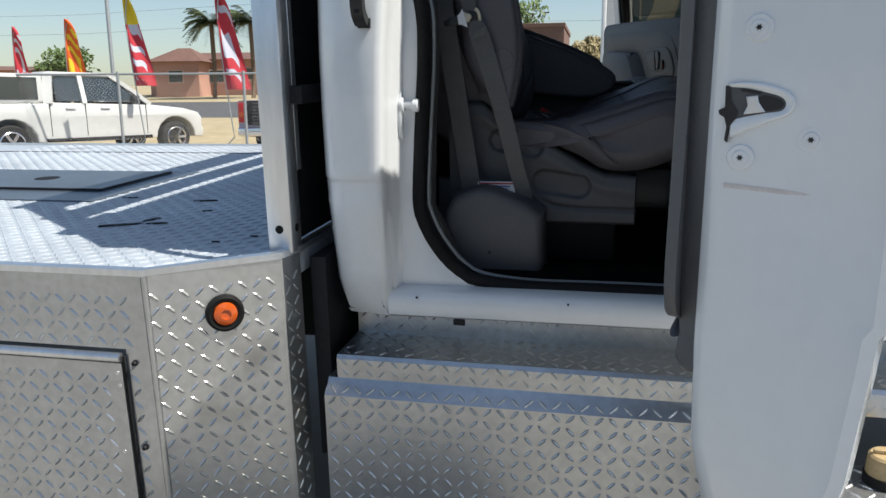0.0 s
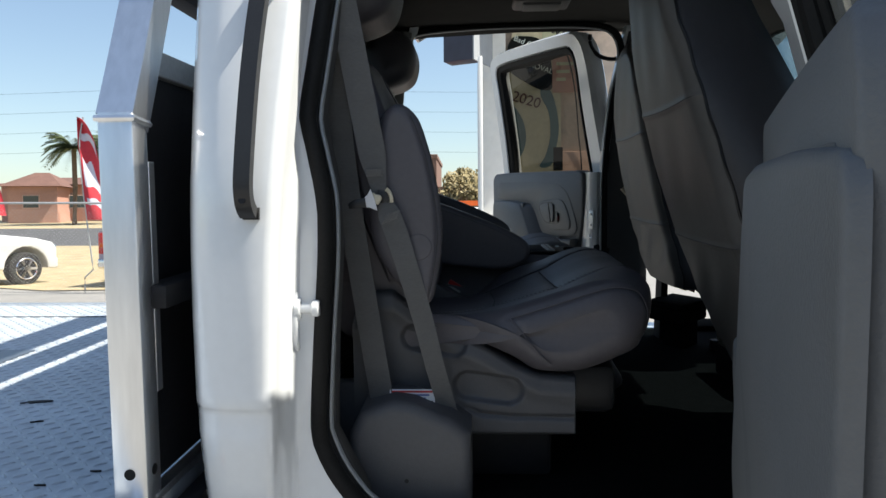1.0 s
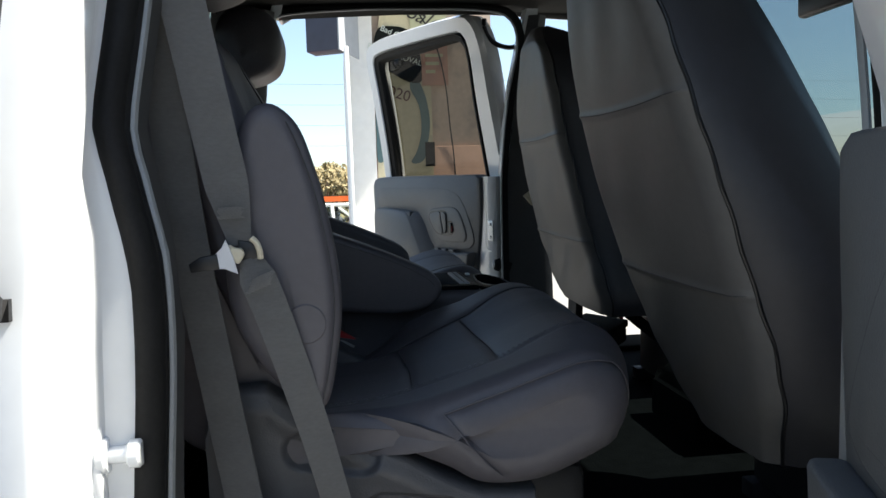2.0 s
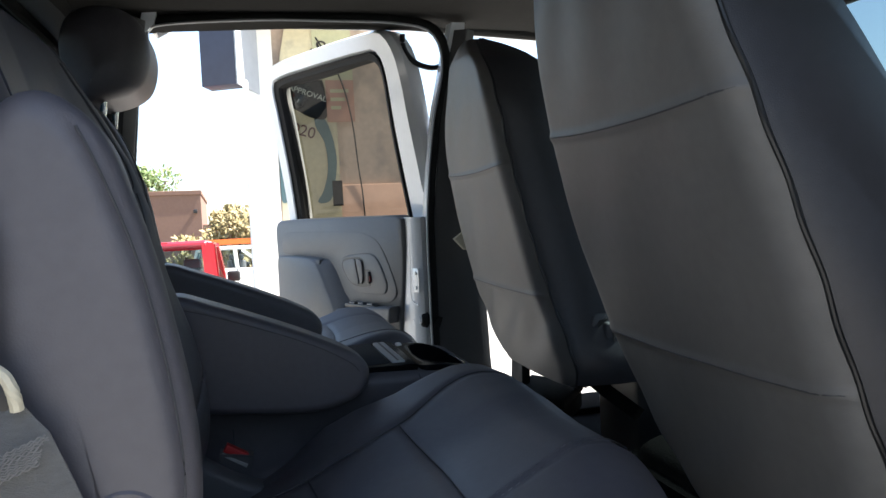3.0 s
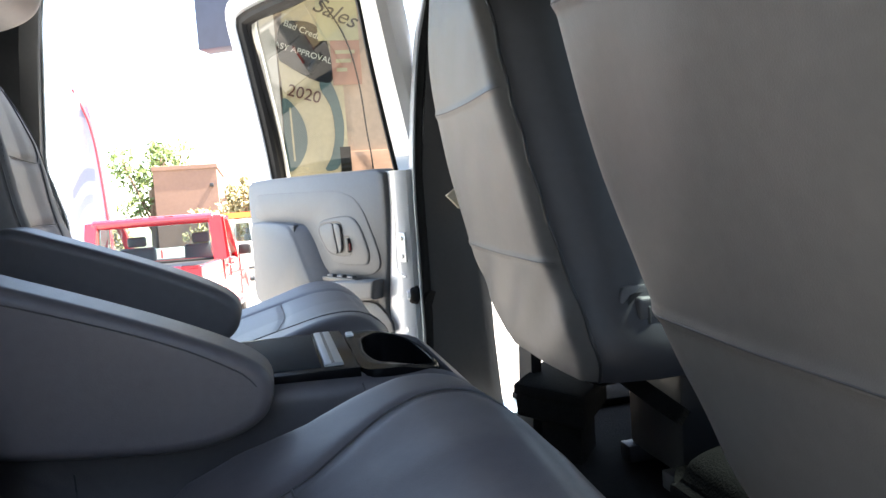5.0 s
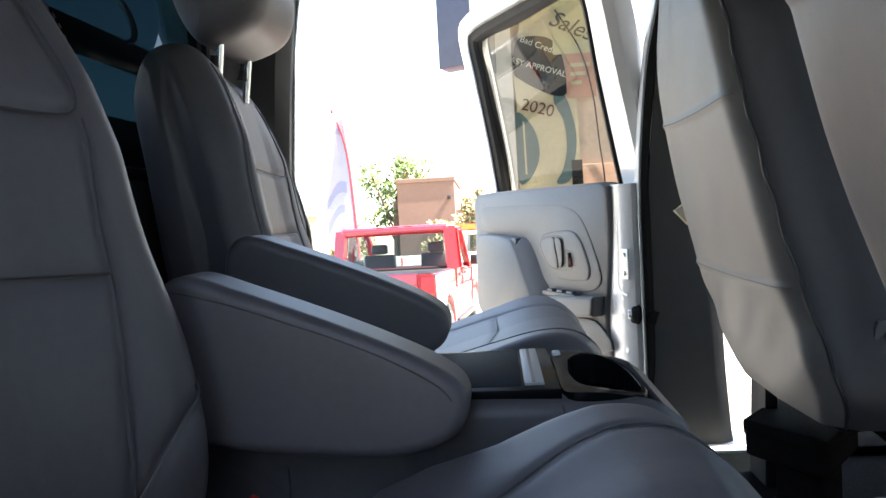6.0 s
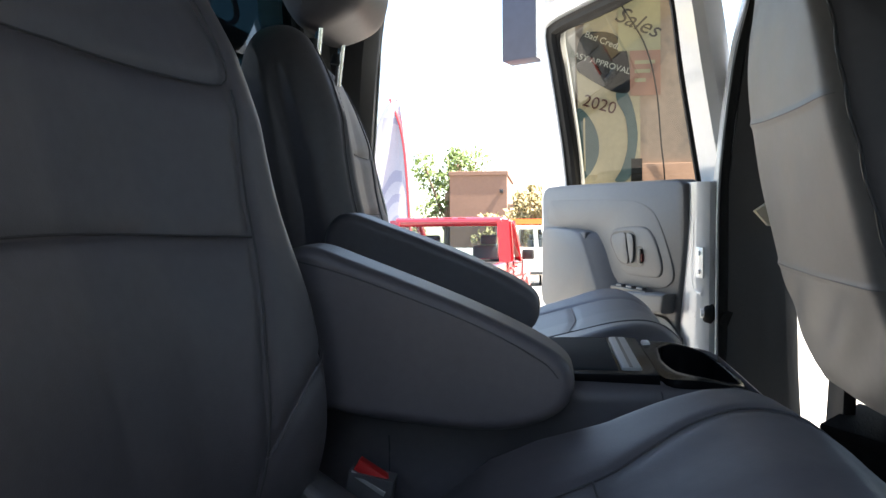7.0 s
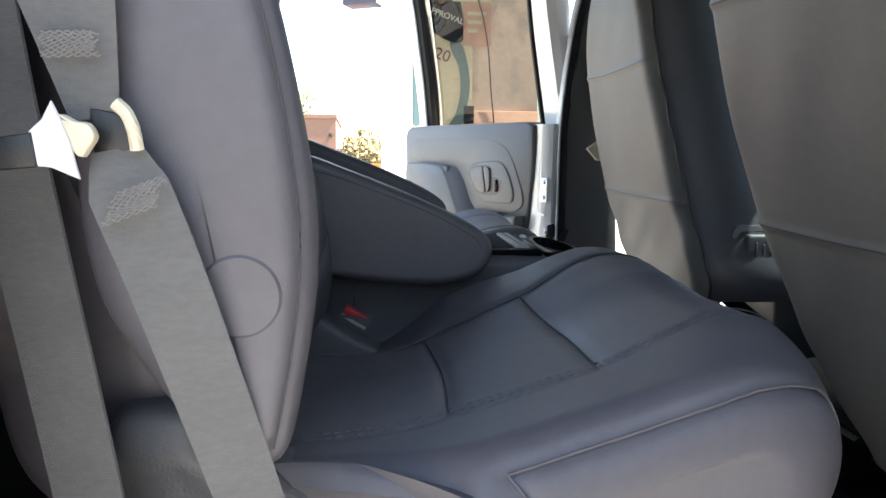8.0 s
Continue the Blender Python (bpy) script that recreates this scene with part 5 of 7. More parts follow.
# ---- front seats, seen from behind ----
def front_seat(name, label, dx, lows, highs, zt, lean, zb=0.9, drop=0.0):
    y0, y1 = lerp_at(lows, 1.3), lerp_at(highs, 1.3)
    d = thing(name, label, "car seat", (0.95 + dx, (y0 + y1) / 2, 0.737), group="front seats")

    def add(nm, bm, mat, parent=None, lab="", **kw):
        return part(nm, bm, mat, parent or d, lab, **kw)

    # outline of the back panel in y and z, then rounded towards the front
    def smooth_at(table, z):
        return sum(lerp_at(table, z + q) for q in (-0.03, -0.015, 0, 0.015, 0.03)) / 5

    def half(z):
        return (smooth_at(highs, z) - smooth_at(lows, z)) / 2

    def mid_y(z):
        return (smooth_at(highs, z) + smooth_at(lows, z)) / 2

    def back_x(z):
        return dx + lerp_at([(0.9, 0.845), (1.0, 0.81), (1.1, 0.78), (1.2, 0.748), (1.3, 0.718), (1.4, 0.69), (1.45, 0.676), (1.6, 0.64), (1.7, 0.622), (1.8, 0.615)], z) + lean * (1.45 - z)

    zs = [zb + (zt - zb) * k / 270 for k in range(271)]
    ps = [0.0, 0.12, 0.3, 0.5, 0.68, 0.82, 0.92, 1.0]
    rings = []
    for z in zs:
        h, x = half(z), back_x(z)
        cap = min(1.0, math.sqrt(max(0.0, (zt - z) / 0.05)))
        row = []
        for k in range(49):
            t = -1 + k / 24
            r = max(0.0, abs(t) - 0.82) / 0.18
            bow = 0.008 * (1 - t * t)
            bow += 0.0022 * math.exp(-((z - zb - 0.1) / 0.09) ** 2) * math.sin(34 * (mid_y(z) + h * t) + 46 * z) + 0.0012 * math.sin(9 * t + 21 * z) * math.sin(13 * z)
            row.append((x - bow + 0.02 * r * r + 0.03 * (1 - cap), mid_y(z) + h * t, z))
        rings.append(row)
    bm = loft(rings, closed=False)
    z1, z2 = 1.452, 1.172
    lines = [[(back_x(z1), mid_y(z1) + half(z1) * t, z1 - 0.008 * (1 - t * t)) for t in (-1.0, -0.5, 0, 0.5, 1.0)],
             [(back_x(z2), mid_y(z2) + half(z2) * t, z2 + 0.004 * t) for t in (-1.0, -0.5, 0, 0.5, 1.0)]]
    laid = groove(bm, lines, 0.006, 0.003)
    rear = add("back_panel", bm, COVER, None, "grey vinyl seat cover panel")
    seam([[p - Vector((0.002, 0, 0)) for p in l] for l in laid], rear, SEAM, 0.0014)
    # sides and front of the backrest
    for sgn in (-1, 1):
        rings = []
        for z in zs[::6]:
            h, x = half(z), back_x(z)
            cap = min(1.0, math.sqrt(max(0.0, (zt - z) / 0.06)))
            dep = lerp_at([(0.9, 0.2), (1.1, 0.24), (1.4, 0.2), (1.6, 0.16), (1.8, 0.13)], z)
            out = lerp_at([(0.9, 0.02), (1.2, 0.05), (1.4, 0.045), (1.6, 0.02), (1.8, 0.0)], z)
            if sgn < 0 and drop:
                out *= 0.5
            if sgn < 0 and not drop:
                out = lerp_at([(0.9, 0.02), (1.2, 0.045), (1.35, 0.02), (1.45, 0.0), (1.55, -0.02), (1.8, -0.01)], z)
            x += 0.02 + 0.03 * (1 - cap)
            yc = mid_y(z)
            e = yc + sgn * h
            rings.append([(x, e, z), (x + dep * 0.08 * cap, e + sgn * (0.008 + out * 0.3), z), (x + dep * 0.4 * cap, e + sgn * (0.01 + out), z), (x + dep * 0.75 * cap, e + sgn * (0.006 + out), z), (x + dep * cap, e - sgn * 0.03, z), (x + dep * 0.9 * cap, yc, z)])
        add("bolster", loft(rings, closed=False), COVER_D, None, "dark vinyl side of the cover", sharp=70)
        path = [(back_x(z) + 0.019 + 0.03 * (1 - min(1.0, math.sqrt(max(0.0, (zt - z) / 0.05)))) + 0.0015 * math.sin(z * 70), mid_y(z) + sgn * half(z), z) for z in zs[::3]]
        add("piping", sweep(path, 0.003, n=8), PIPING, None, "black piping along the seam")
    # the panel's lower edge turns in under the back
    rings = [[(back_x(zb) + q, mid_y(zb) + half(zb) * t, zb + r) for t in [k / 8 - 1 for k in range(17)]] for q, r in ((0.004, 0.0), (0.02, -0.006), (0.12, 0.0))]
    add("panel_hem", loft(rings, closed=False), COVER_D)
    lift = 0.06 if drop else 0.0
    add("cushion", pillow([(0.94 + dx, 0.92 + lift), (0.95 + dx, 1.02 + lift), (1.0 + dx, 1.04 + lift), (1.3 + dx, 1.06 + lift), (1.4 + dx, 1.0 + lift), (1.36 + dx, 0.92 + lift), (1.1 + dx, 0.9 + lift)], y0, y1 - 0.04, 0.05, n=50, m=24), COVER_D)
    yc = (y0 + y1) / 2
    add("base", box(0.97 + dx, yc - 0.1 - drop, 0.76, 1.33 + dx, yc + 0.1 - drop, 0.95 + lift, 0.015), BLACK)
    for y in (yc - 0.08 - drop, yc + 0.08 - drop):
        add("rail", box(0.95 + dx, y - 0.02, 0.736, 1.4 + dx, y + 0.02, 0.77, 0.004), STEEL, None, "black steel seat rail")
    return d


front_seat("front_seat", "passenger seat in a grey vinyl cover with black piping", 0.0,
           [(0.9, 0.36), (1.0, 0.29), (1.1, 0.272), (1.19, 0.282), (1.3, 0.288), (1.44, 0.308), (1.54, 0.33), (1.7, 0.385), (1.78, 0.43), (1.81, 0.47)],
           [(0.9, 0.58), (0.975, 0.645), (1.0, 0.67), (1.08, 0.708), (1.16, 0.731), (1.27, 0.748), (1.35, 0.75), (1.44, 0.742), (1.56, 0.714), (1.67, 0.66), (1.76, 0.6), (1.81, 0.53)], 1.81, 0.0)
front_seat("front_seat", "driver seat in a grey vinyl cover with black piping", 0.118,
           [(0.93, 1.2), (1.0, 1.13), (1.05, 1.137), (1.166, 1.182), (1.3, 1.215), (1.45, 1.243), (1.6, 1.262), (1.7, 1.31), (1.76, 1.45)],
           [(0.96, 1.42), (0.97, 1.5), (0.985, 1.56), (1.0, 1.59), (1.04, 1.62), (1.15, 1.672), (1.27, 1.692), (1.35, 1.7), (1.46, 1.698), (1.53, 1.685), (1.6, 1.64), (1.66, 1.58), (1.72, 1.53), (1.76, 1.48)], 1.76, -0.11, 0.98, 0.12)

# folding middle seat between the front seats
mid = thing("middle_seat", "narrow black folded middle seat with a grey hinge bracket", "car seat", (1.0, 0.99, 0.737))
part("pad", pillow([(1.0, 0.82), (0.995, 0.84), (1.02, 0.87), (1.1, 0.885), (1.3, 0.885), (1.36, 0.86), (1.3, 0.82)], 0.8, 1.1, 0.03, n=50, m=24), CARPET, mid, "black cloth pad")
part("base", box(0.98, 0.86, 0.737, 1.3, 1.1, 0.83, 0.01), CARPET, mid)
br = thing("hinge_bracket", "grey plastic hinge cover with ribs on the driver seat's side", "hinge cover", (0.98, 1.15, 1.06))
ring = curve_flat([(0.934, 1.1), (0.938, 1.122), (0.955, 1.13), (1.06, 1.128), (1.075, 1.118), (1.072, 1.066), (1.06, 1.056), (0.952, 1.05), (0.938, 1.062)], 44)
bz = part("bezel", prism(ring, "y", 1.135, 1.2, 0.004, 2), TRIM, br, "grey rounded bezel")
inner = [(1.0 + (x - 1.0) * 0.82, 1.09 + (z - 1.09) * 0.7) for x, z in ring]
part("recess", prism(inner, "y", 1.1325, 1.14), BLACK, bz, "dark recess")
part("slab", box(0.958, 1.12, 1.076, 1.06, 1.14, 1.112, 0.006, 3), TRIM, bz, "grey ribbed slab")
for k in range(5):
    part("rib", box(0.972 + k * 0.015, 1.117, 1.07, 0.9765 + k * 0.015, 1.124, 1.098 - 0.004 * k, 0.0015, 1), PILLAR, bz)
b2 = thing("belt_buckle", "black seat belt buckle with a red button, hanging behind", "belt buckle", (0.96, 1.2, 0.93))
part("stalk", sweep([(1.05, 1.16, 0.9), (0.985, 1.185, 0.955), (0.95, 1.205, 0.988)], 0.014, 0.008, up=(0, 1, 0), square=True), CARPET, b2)
part("release_button", prism([(0.932, 0.966), (0.944, 1.006), (0.956, 1.0), (0.944, 0.962)], "y", 1.19, 1.215, 0.002, 1), DULLRED, b2, "dull red button")
# bracket and box beside the driver's seat
ft = thing("seat_post", "black steel foot of the driver seat", "seat bracket", (0.95, 1.62, 0.737))
part("leg", prism([(1.575, 0.737), (1.555, 0.98), (1.63, 1.0), (1.665, 0.737)], "x", 0.935, 0.96, 0.004), STEEL, ft)
bx = thing("floor_box", "black plastic box standing askew on the cab floor", "box", (0.98, 1.5, 0.737))
bod = part("body", prism([(0.88, 1.505), (1.0, 1.65), (1.08, 1.51), (0.962, 1.36)], "z", 0.825, 0.875, 0.01, 3), CARPET, bx)
part("foot", prism([(0.93, 1.5), (1.0, 1.6), (1.05, 1.51), (0.98, 1.42)], "z", 0.737, 0.83), CARPET, bx)
part("lid", prism([(0.876, 1.505), (1.0, 1.656), (1.086, 1.51), (0.962, 1.354)], "z", 0.872, 0.895, 0.005, 2), CARPET, bx)
# ---- flatbed behind the cab ----
bed = thing("flatbed", "aluminium tread plate flatbed with chamfered front corners", "truck bed", (-1.7, MID, 0.3))
BZ = 0.82
half = [(-0.212, 0.0), (-0.225, -0.06), (-0.425, -0.218), (-3.4, -0.218)]
FAR_EDGE = 1.885     # the deck's far edge
outline = half + [(x, FAR_EDGE - 0.218 - y) for x, y in half[::-1]]
part("deck", prism(outline, "z", BZ - 0.05, BZ - 0.0015), BEDPLATE, bed, "worn scratched tread plate deck", smooth=False)


def inside_deck(a, b):
    x, y = -a - 0.23, b - 0.205
    e = 0.012
    if x > -0.425 and (y + 0.218 < (x + 0.425) * 0.79 + e or FAR_EDGE - y < (x + 0.425) * 0.79 + e):
        return False
    return x > -2.3 and y < FAR_EDGE - 0.02


tread("deck_tread", bed, (-2.3, -0.205, BZ - 0.0015), (1, 0, 0), (0, 1, 0), 76, 86, keep=lambda a, b: inside_deck(2.3 - a - 0.23, b), mat=BEDPLATE)
# bright rim along the deck's edge
rim = [(p[0], p[1], BZ + 0.002) for p in ((-3.4, -0.212), (-0.428, -0.212), (-0.232, -0.058), (-0.219, -0.002), (-0.219, 0.3))]
part("deck_rim", sweep(rim, 0.011, 0.006, square=True), ALU, bed, "bright aluminium edge rail")
rim = [(x, FAR_EDGE - 0.212 - y, z) for x, y, z in rim]
part("deck_rim", sweep(rim, 0.011, 0.006, square=True), ALU, bed)
part("deck_seam", box(-3.4, 1.598, BZ - 0.001, -0.24, 1.604, BZ + 0.0012), RUBBER, bed, "dark joint between deck plates", smooth=False)
# skirt plates: side, chamfer and front return
A, B, C = Vector((-0.425, -0.22, 0)), Vector((-0.225, -0.062, 0)), Vector((-0.212, 0.0, 0))
SKB = 0.22


def plate(name, p, q, z0, z1, label=""):
    """An upright sheet of tread plate from p to q with its raised bars."""
    d = (q - p).normalized()
    n = Vector((d.y, -d.x, 0))
    bm = bmesh.new()
    vs = [bm.verts.new(v) for v in (p + Vector((0, 0, z0)), q + Vector((0, 0, z0)), q + Vector((0, 0, z1)), p + Vector((0, 0, z1)))]
    ws = [bm.verts.new(v.co - n * 0.004) for v in vs]
    bm.faces.new(vs), bm.faces.new(ws[::-1])
    for i in range(4):
        bm.faces.new((vs[i], ws[i], ws[(i + 1) % 4], vs[(i + 1) % 4]))
    ob = part(name, bm, PLATE, bed, label, smooth=False)
    L = (q - p).length
    tread("tread", ob, p + Vector((0, 0, z0)) + n * 0.0002, d, (0, 0, 1), int(L / 0.027), int((z1 - z0 - 0.01) / 0.027))
    return ob


plate("side_skirt", Vector((-3.4, -0.22, 0)), Vector((-0.43, -0.22, 0)), 0.672, BZ - 0.004)
plate("side_skirt", Vector((-0.478, -0.2195, 0)), Vector((-0.43, -0.2195, 0)), SKB, 0.672)
plate("corner_skirt", A + Vector((0.002, 0.001, 0)), B, SKB, BZ - 0.004, "chamfered tread plate corner")
plate("front_return", B + Vector((0.001, 0.002, 0)), C, SKB, BZ - 0.004)
part("corner_fold", cyl(A + Vector((0.001, 0.003, SKB)), A + Vector((0.001, 0.003, BZ - 0.004)), 0.006, n=12), PLATE, bed)
part("corner_fold", cyl(B + Vector((-0.003, 0.003, SKB)), B + Vector((-0.003, 0.003, BZ - 0.004)), 0.005, n=12), PLATE, bed)
# tool locker door let into the side
lock = thing("tool_locker", "tread plate tool locker door with an aluminium top hinge", "tool locker", (-1.0, -0.2, SKB))
bm = box(-1.7, -0.226, SKB, -0.488, -0.216, 0.645, 0.001, 1)
ld = part("locker_door", bm, PLATE, lock, smooth=False)
tread("tread", ld, (-1.7, -0.2262, SKB), (1, 0, 0), (0, 0, 1), 44, 15)
part("top_hinge", sweep([(-1.7, -0.228, 0.658), (-0.484, -0.228, 0.658)], 0.009, n=12), ALU, lock, "round aluminium hinge")
part("gap_seal", box(-0.486, -0.226, SKB, -0.478, -0.222, 0.66, 0.0015, 1), RUBBER, lock, "black rubber edge seal")
for x, z in ((-0.462, 0.645), (-0.462, 0.47), (-0.498, 0.625), (-0.496, 0.6), (-0.505, 0.46)):
    part("rivet", cyl((x, -0.2195, z), (x, -0.2265, z), 0.0062, 0.004, n=12), STEEL if x > -0.48 else ALU, lock)
# amber marker
mk = thing("marker_lamp", "round amber marker lamp in a black rubber ring", "marker lamp", (-0.31, -0.13, 0.72))
c = A.lerp(B, 0.545) + Vector((0, 0, 0.724))
n = Vector((0.62, -0.785, 0))
part("grommet", loft([[c + n * s + (Vector((0.785, 0.62, 0)) * math.cos(a) + Vector((0, 0, 1)) * math.sin(a)) * r for a in [2 * math.pi * k / 32 for k in range(32)]] for s, r in ((0, 0.037), (0.008, 0.036), (0.011, 0.031), (0.009, 0.024), (0.004, 0.023))]), RUBBER, mk, "black rubber grommet")
lens = part("lens", loft([[c + n * s + (Vector((0.785, 0.62, 0)) * math.cos(a) + Vector((0, 0, 1)) * math.sin(a)) * r for a in [2 * math.pi * k / 32 for k in range(32)]] for s, r in ((0.004, 0.0235), (0.012, 0.022), (0.015, 0.014), (0.0155, 0.0095), (0.013, 0.009), (0.0125, 0.001))]), ORANGE, mk, "amber plastic lens")

# marks on the deck and the trap over the hitch
trap = thing("hitch_trap", "flat tread plate trap door with a dark round hole", "trap door", (-1.6, 0.95, BZ))
part("frame", box(-2.2, 0.44, BZ - 0.002, -1.02, 1.02, BZ + 0.003, 0.001, 1), HATCH, trap, "dull frame plate", smooth=False)
part("lid", box(-2.1, 0.6, BZ + 0.001, -1.1, 0.98, BZ + 0.007, 0.001, 1), HATCH, trap, smooth=False)
part("finger_hole", cyl((-1.46, 0.8, BZ + 0.006), (-1.46, 0.8, BZ + 0.008), 0.04, n=28), RUBBER, trap, "dark round finger hole")
part("edge_bar", box(-1.112, 0.6, BZ + 0.006, -1.098, 0.98, BZ + 0.01, 0.002), STEEL, trap)
part("edge_bar", box(-2.1, 0.592, BZ + 0.006, -1.1, 0.606, BZ + 0.01, 0.002), STEEL, trap)
rnd = random.Random(5)
for cx, cy, ln, tilt in ((-0.7, 0.5, 0.035, 0.2), (-0.74, 0.17, 0.055, 0.5), (-0.7, 0.24, 0.03, 1.2), (-0.66, 0.2, 0.03, 0.3), (-0.42, 0.04, 0.01, 0), (-0.36, 0.1, 0.01, 0), (-0.62, 0.36, 0.014, 0.5), (-0.95, 0.52, 0.025, 0.2)):
    pts = []
    for k in range(14):
        a = 2 * math.pi * k / 14
        r = 0.55 + 0.6 * rnd.random()
        u, v = ln * r * math.cos(a), ln * 0.25 * r * math.sin(a)
        pts.append((cx + u * math.cos(tilt) - v * math.sin(tilt), cy + u * math.sin(tilt) + v * math.cos(tilt)))
    part("gouge", prism(pts, "z", BZ - 0.003, BZ + 0.0012), RUBBER, bed, "dark gouge in the deck", smooth=False)

# ---- headache rack ----
rack = thing("headache_rack", "aluminium rack with black bars between cab and bed", "headache rack", (-0.235, MID, BZ))
RX = -0.236
for side in (0, 1):
    bm = bmesh.new()
    box(RX - 0.026, -0.036, BZ, RX + 0.026, 0.014, 1.4, 0.004, 2, bm=bm)
    ps = part("post", mirror(bm) if side else bm, ALU, rack, "square aluminium post")
    path = [(RX, -0.011, 1.385), (RX, 0.022, 1.45), (RX, 0.24, 1.9), (RX, 0.385, 2.2)]
    bm = sweep(path, 0.027, 0.027, up=(1, 0, 0), square=True)
    part("leaning_post", mirror(bm) if side else bm, ALU, rack, "leaning aluminium post")
    bm = sweep([(RX - 0.028, -0.037, 1.39), (RX + 0.028, -0.037, 1.39), (RX + 0.028, 0.016, 1.385), (RX - 0.028, 0.016, 1.385)], 0.005, n=6)
    part("weld", mirror(bm) if side else bm, ALU, rack)
    for bm in (cyl((RX + 0.0262, -0.011, 0.868), (RX + 0.0268, -0.011, 0.868), 0.0085, n=16), cyl((RX, -0.0355, 0.868), (RX, -0.0368, 0.868), 0.0085, n=16)):
        part("bolt_hole", mirror(bm) if side else bm, RUBBER, ps, "dark bolt hole")
    bm = box(RX + 0.02, 0.012, 0.98, RX + 0.026, 0.032, 1.33, 0.001, 1)
    part("gusset", mirror(bm) if side else bm, ALU, rack)
# Unseen sheet and bar, added so their shadows leave the deck's lit stripe.
part("deck_shade_panel", box(RX - 0.004, 0.2, 1.8, RX + 0.004, 2 * MID - 0.2, 1.955, 0.001, 1), ALU, rack, "unseen aluminium sheet added to shade the deck")
part("deck_shade_bar", box(RX - 0.025, 0.32, 2.06, RX + 0.025, 2 * MID - 0.32, 2.22, 0.003), ALU, rack)
for z, y in ((1.632, 0.1),):
    part("cross_bar", box(RX - 0.02, y, z - 0.022, RX + 0.02, 2 * MID - y, z + 0.022, 0.003), STEEL, rack, "black steel cross bar")
part("panel", box(RX - 0.006, 0.0, 0.83, RX + 0.006, 2 * MID, 1.465, 0.002, 1), STEEL, rack, "black sheet steel panel")
part("panel_flange", box(RX - 0.01, 0.02, 1.465, RX + 0.02, 2 * MID - 0.02, 1.505, 0.002, 1), GALV, rack)
part("ledge", box(RX + 0.006, 0.0, 1.11, RX + 0.05, 2 * MID, 1.145, 0.003), STEEL, rack)
part("hook", sweep(curve_through([(RX + 0.03, 1.42, 1.72), (RX + 0.05, 1.42, 1.69), (RX + 0.055, 1.43, 1.65), (RX + 0.03, 1.44, 1.64)], 14), 0.006, n=8), ALU, rack)

# ---- steps below the door ----
step = thing("side_step", "tread plate side step with two levels below the sill", "side step", (0.7, 0.0, 0.2))
part("upper_step", prism([(-0.012, 0.548), (-0.014, 0.592), (-0.008, 0.6), (0.135, 0.6), (0.137, 0.676), (0.141, 0.676), (0.145, 0.548)], "x", -0.14, 1.85), PLATE, step, smooth=False)
tread("tread", step, (-0.138, -0.005, 0.6), (1, 0, 0), (0, 1, 0), 60, 5)
tread("tread", step, (-0.138, -0.0125, 0.55), (1, 0, 0), (0, 0.03, 1), 60, 1)
tread("tread", step, (-0.138, -0.0135, 0.573), (1, 0, 0), (0, 0.0, 1), 60, 1)
tread("tread", step, (-0.138, 0.1365, 0.6), (1, 0, 0), (0, 0.0, 1), 60, 2)
prof = [(-0.012, 0.55), (-0.02, 0.538), (-0.034, 0.53), (-0.042, 0.522), (-0.043, 0.2), (0.3, 0.2), (0.3, 0.55)]
part("step_box", prism(prof, "x", -0.16, 0.61), PLATE, step, "tread plate box below the step")
tread("tread", step, (-0.158, -0.0415, 0.5225), (1, 0, 0), (0, 0.73, 0.68), 28, 1, pitch=0.027)
tread("tread", step, (-0.158, -0.0432, 0.2), (1, 0, 0), (0, 0, 1), 28, 12)
part("box_edge", sweep([(0.612, -0.043, 0.53), (0.612, -0.043, 0.2)], 0.004, n=8), RUBBER, step)
part("clip", box(0.078, 0.1325, 0.625, 0.104, 0.1375, 0.64, 0.002, 1), BLACK, step, "small black wire clip")
tank = thing("tank_step", "sunlit tread plate top over the fuel tank", "step", (1.2, -0.2, 0.2))
part("top", box(0.618, -0.4, 0.42, 1.85, -0.03, 0.46, 0.004), PLATE, tank, smooth=False)
tread("tread", tank, (0.62, -0.39, 0.46), (1, 0, 0), (0, 1, 0), 45, 13)
part("body", box(0.63, -0.39, 0.15, 1.84, -0.03, 0.42, 0.02), PLATE, tank)
cap = thing("filler_cap", "weathered tan fuel filler cap", "fuel cap", (0.885, -0.085, 0.46))
part("neck", cyl((0.885, -0.085, 0.458), (0.885, -0.085, 0.478), 0.036, n=28), RUBBER, cap, "black rubber filler neck")
part("cap", cyl((0.885, -0.085, 0.474), (0.885, -0.085, 0.515), 0.033, 0.031, n=28, bevel=0.004), TAN, cap)
part("grip", box(0.86, -0.089, 0.513, 0.91, -0.081, 0.523, 0.003), TAN, cap)
under = thing("chassis", "black steel chassis and wheels under the truck", "chassis", (0, MID, 0))
for y in (0.5, 1.44):
    part("frame_rail", box(-3.3, y - 0.04, 0.45, 2.8, y + 0.04, 0.65, 0.005), STEEL, under)
part("cross_panel", box(-0.2, 0.02, 0.35, -0.165, 2 * MID - 0.02, 0.8, 0.003), STEEL, under)
for x, y in ((-2.3, 0.05), (-2.3, 1.73), (2.35, 0.14), (2.35, 1.8)):
    w = part("wheel", cyl((x, y - 0.11, 0.36), (x, y + 0.11, 0.36), 0.36, n=36, bevel=0.03), TYRE, under)
    part("rim", cyl((x, y - 0.112, 0.36), (x, y + 0.112, 0.36), 0.2, n=24), ALU, w)
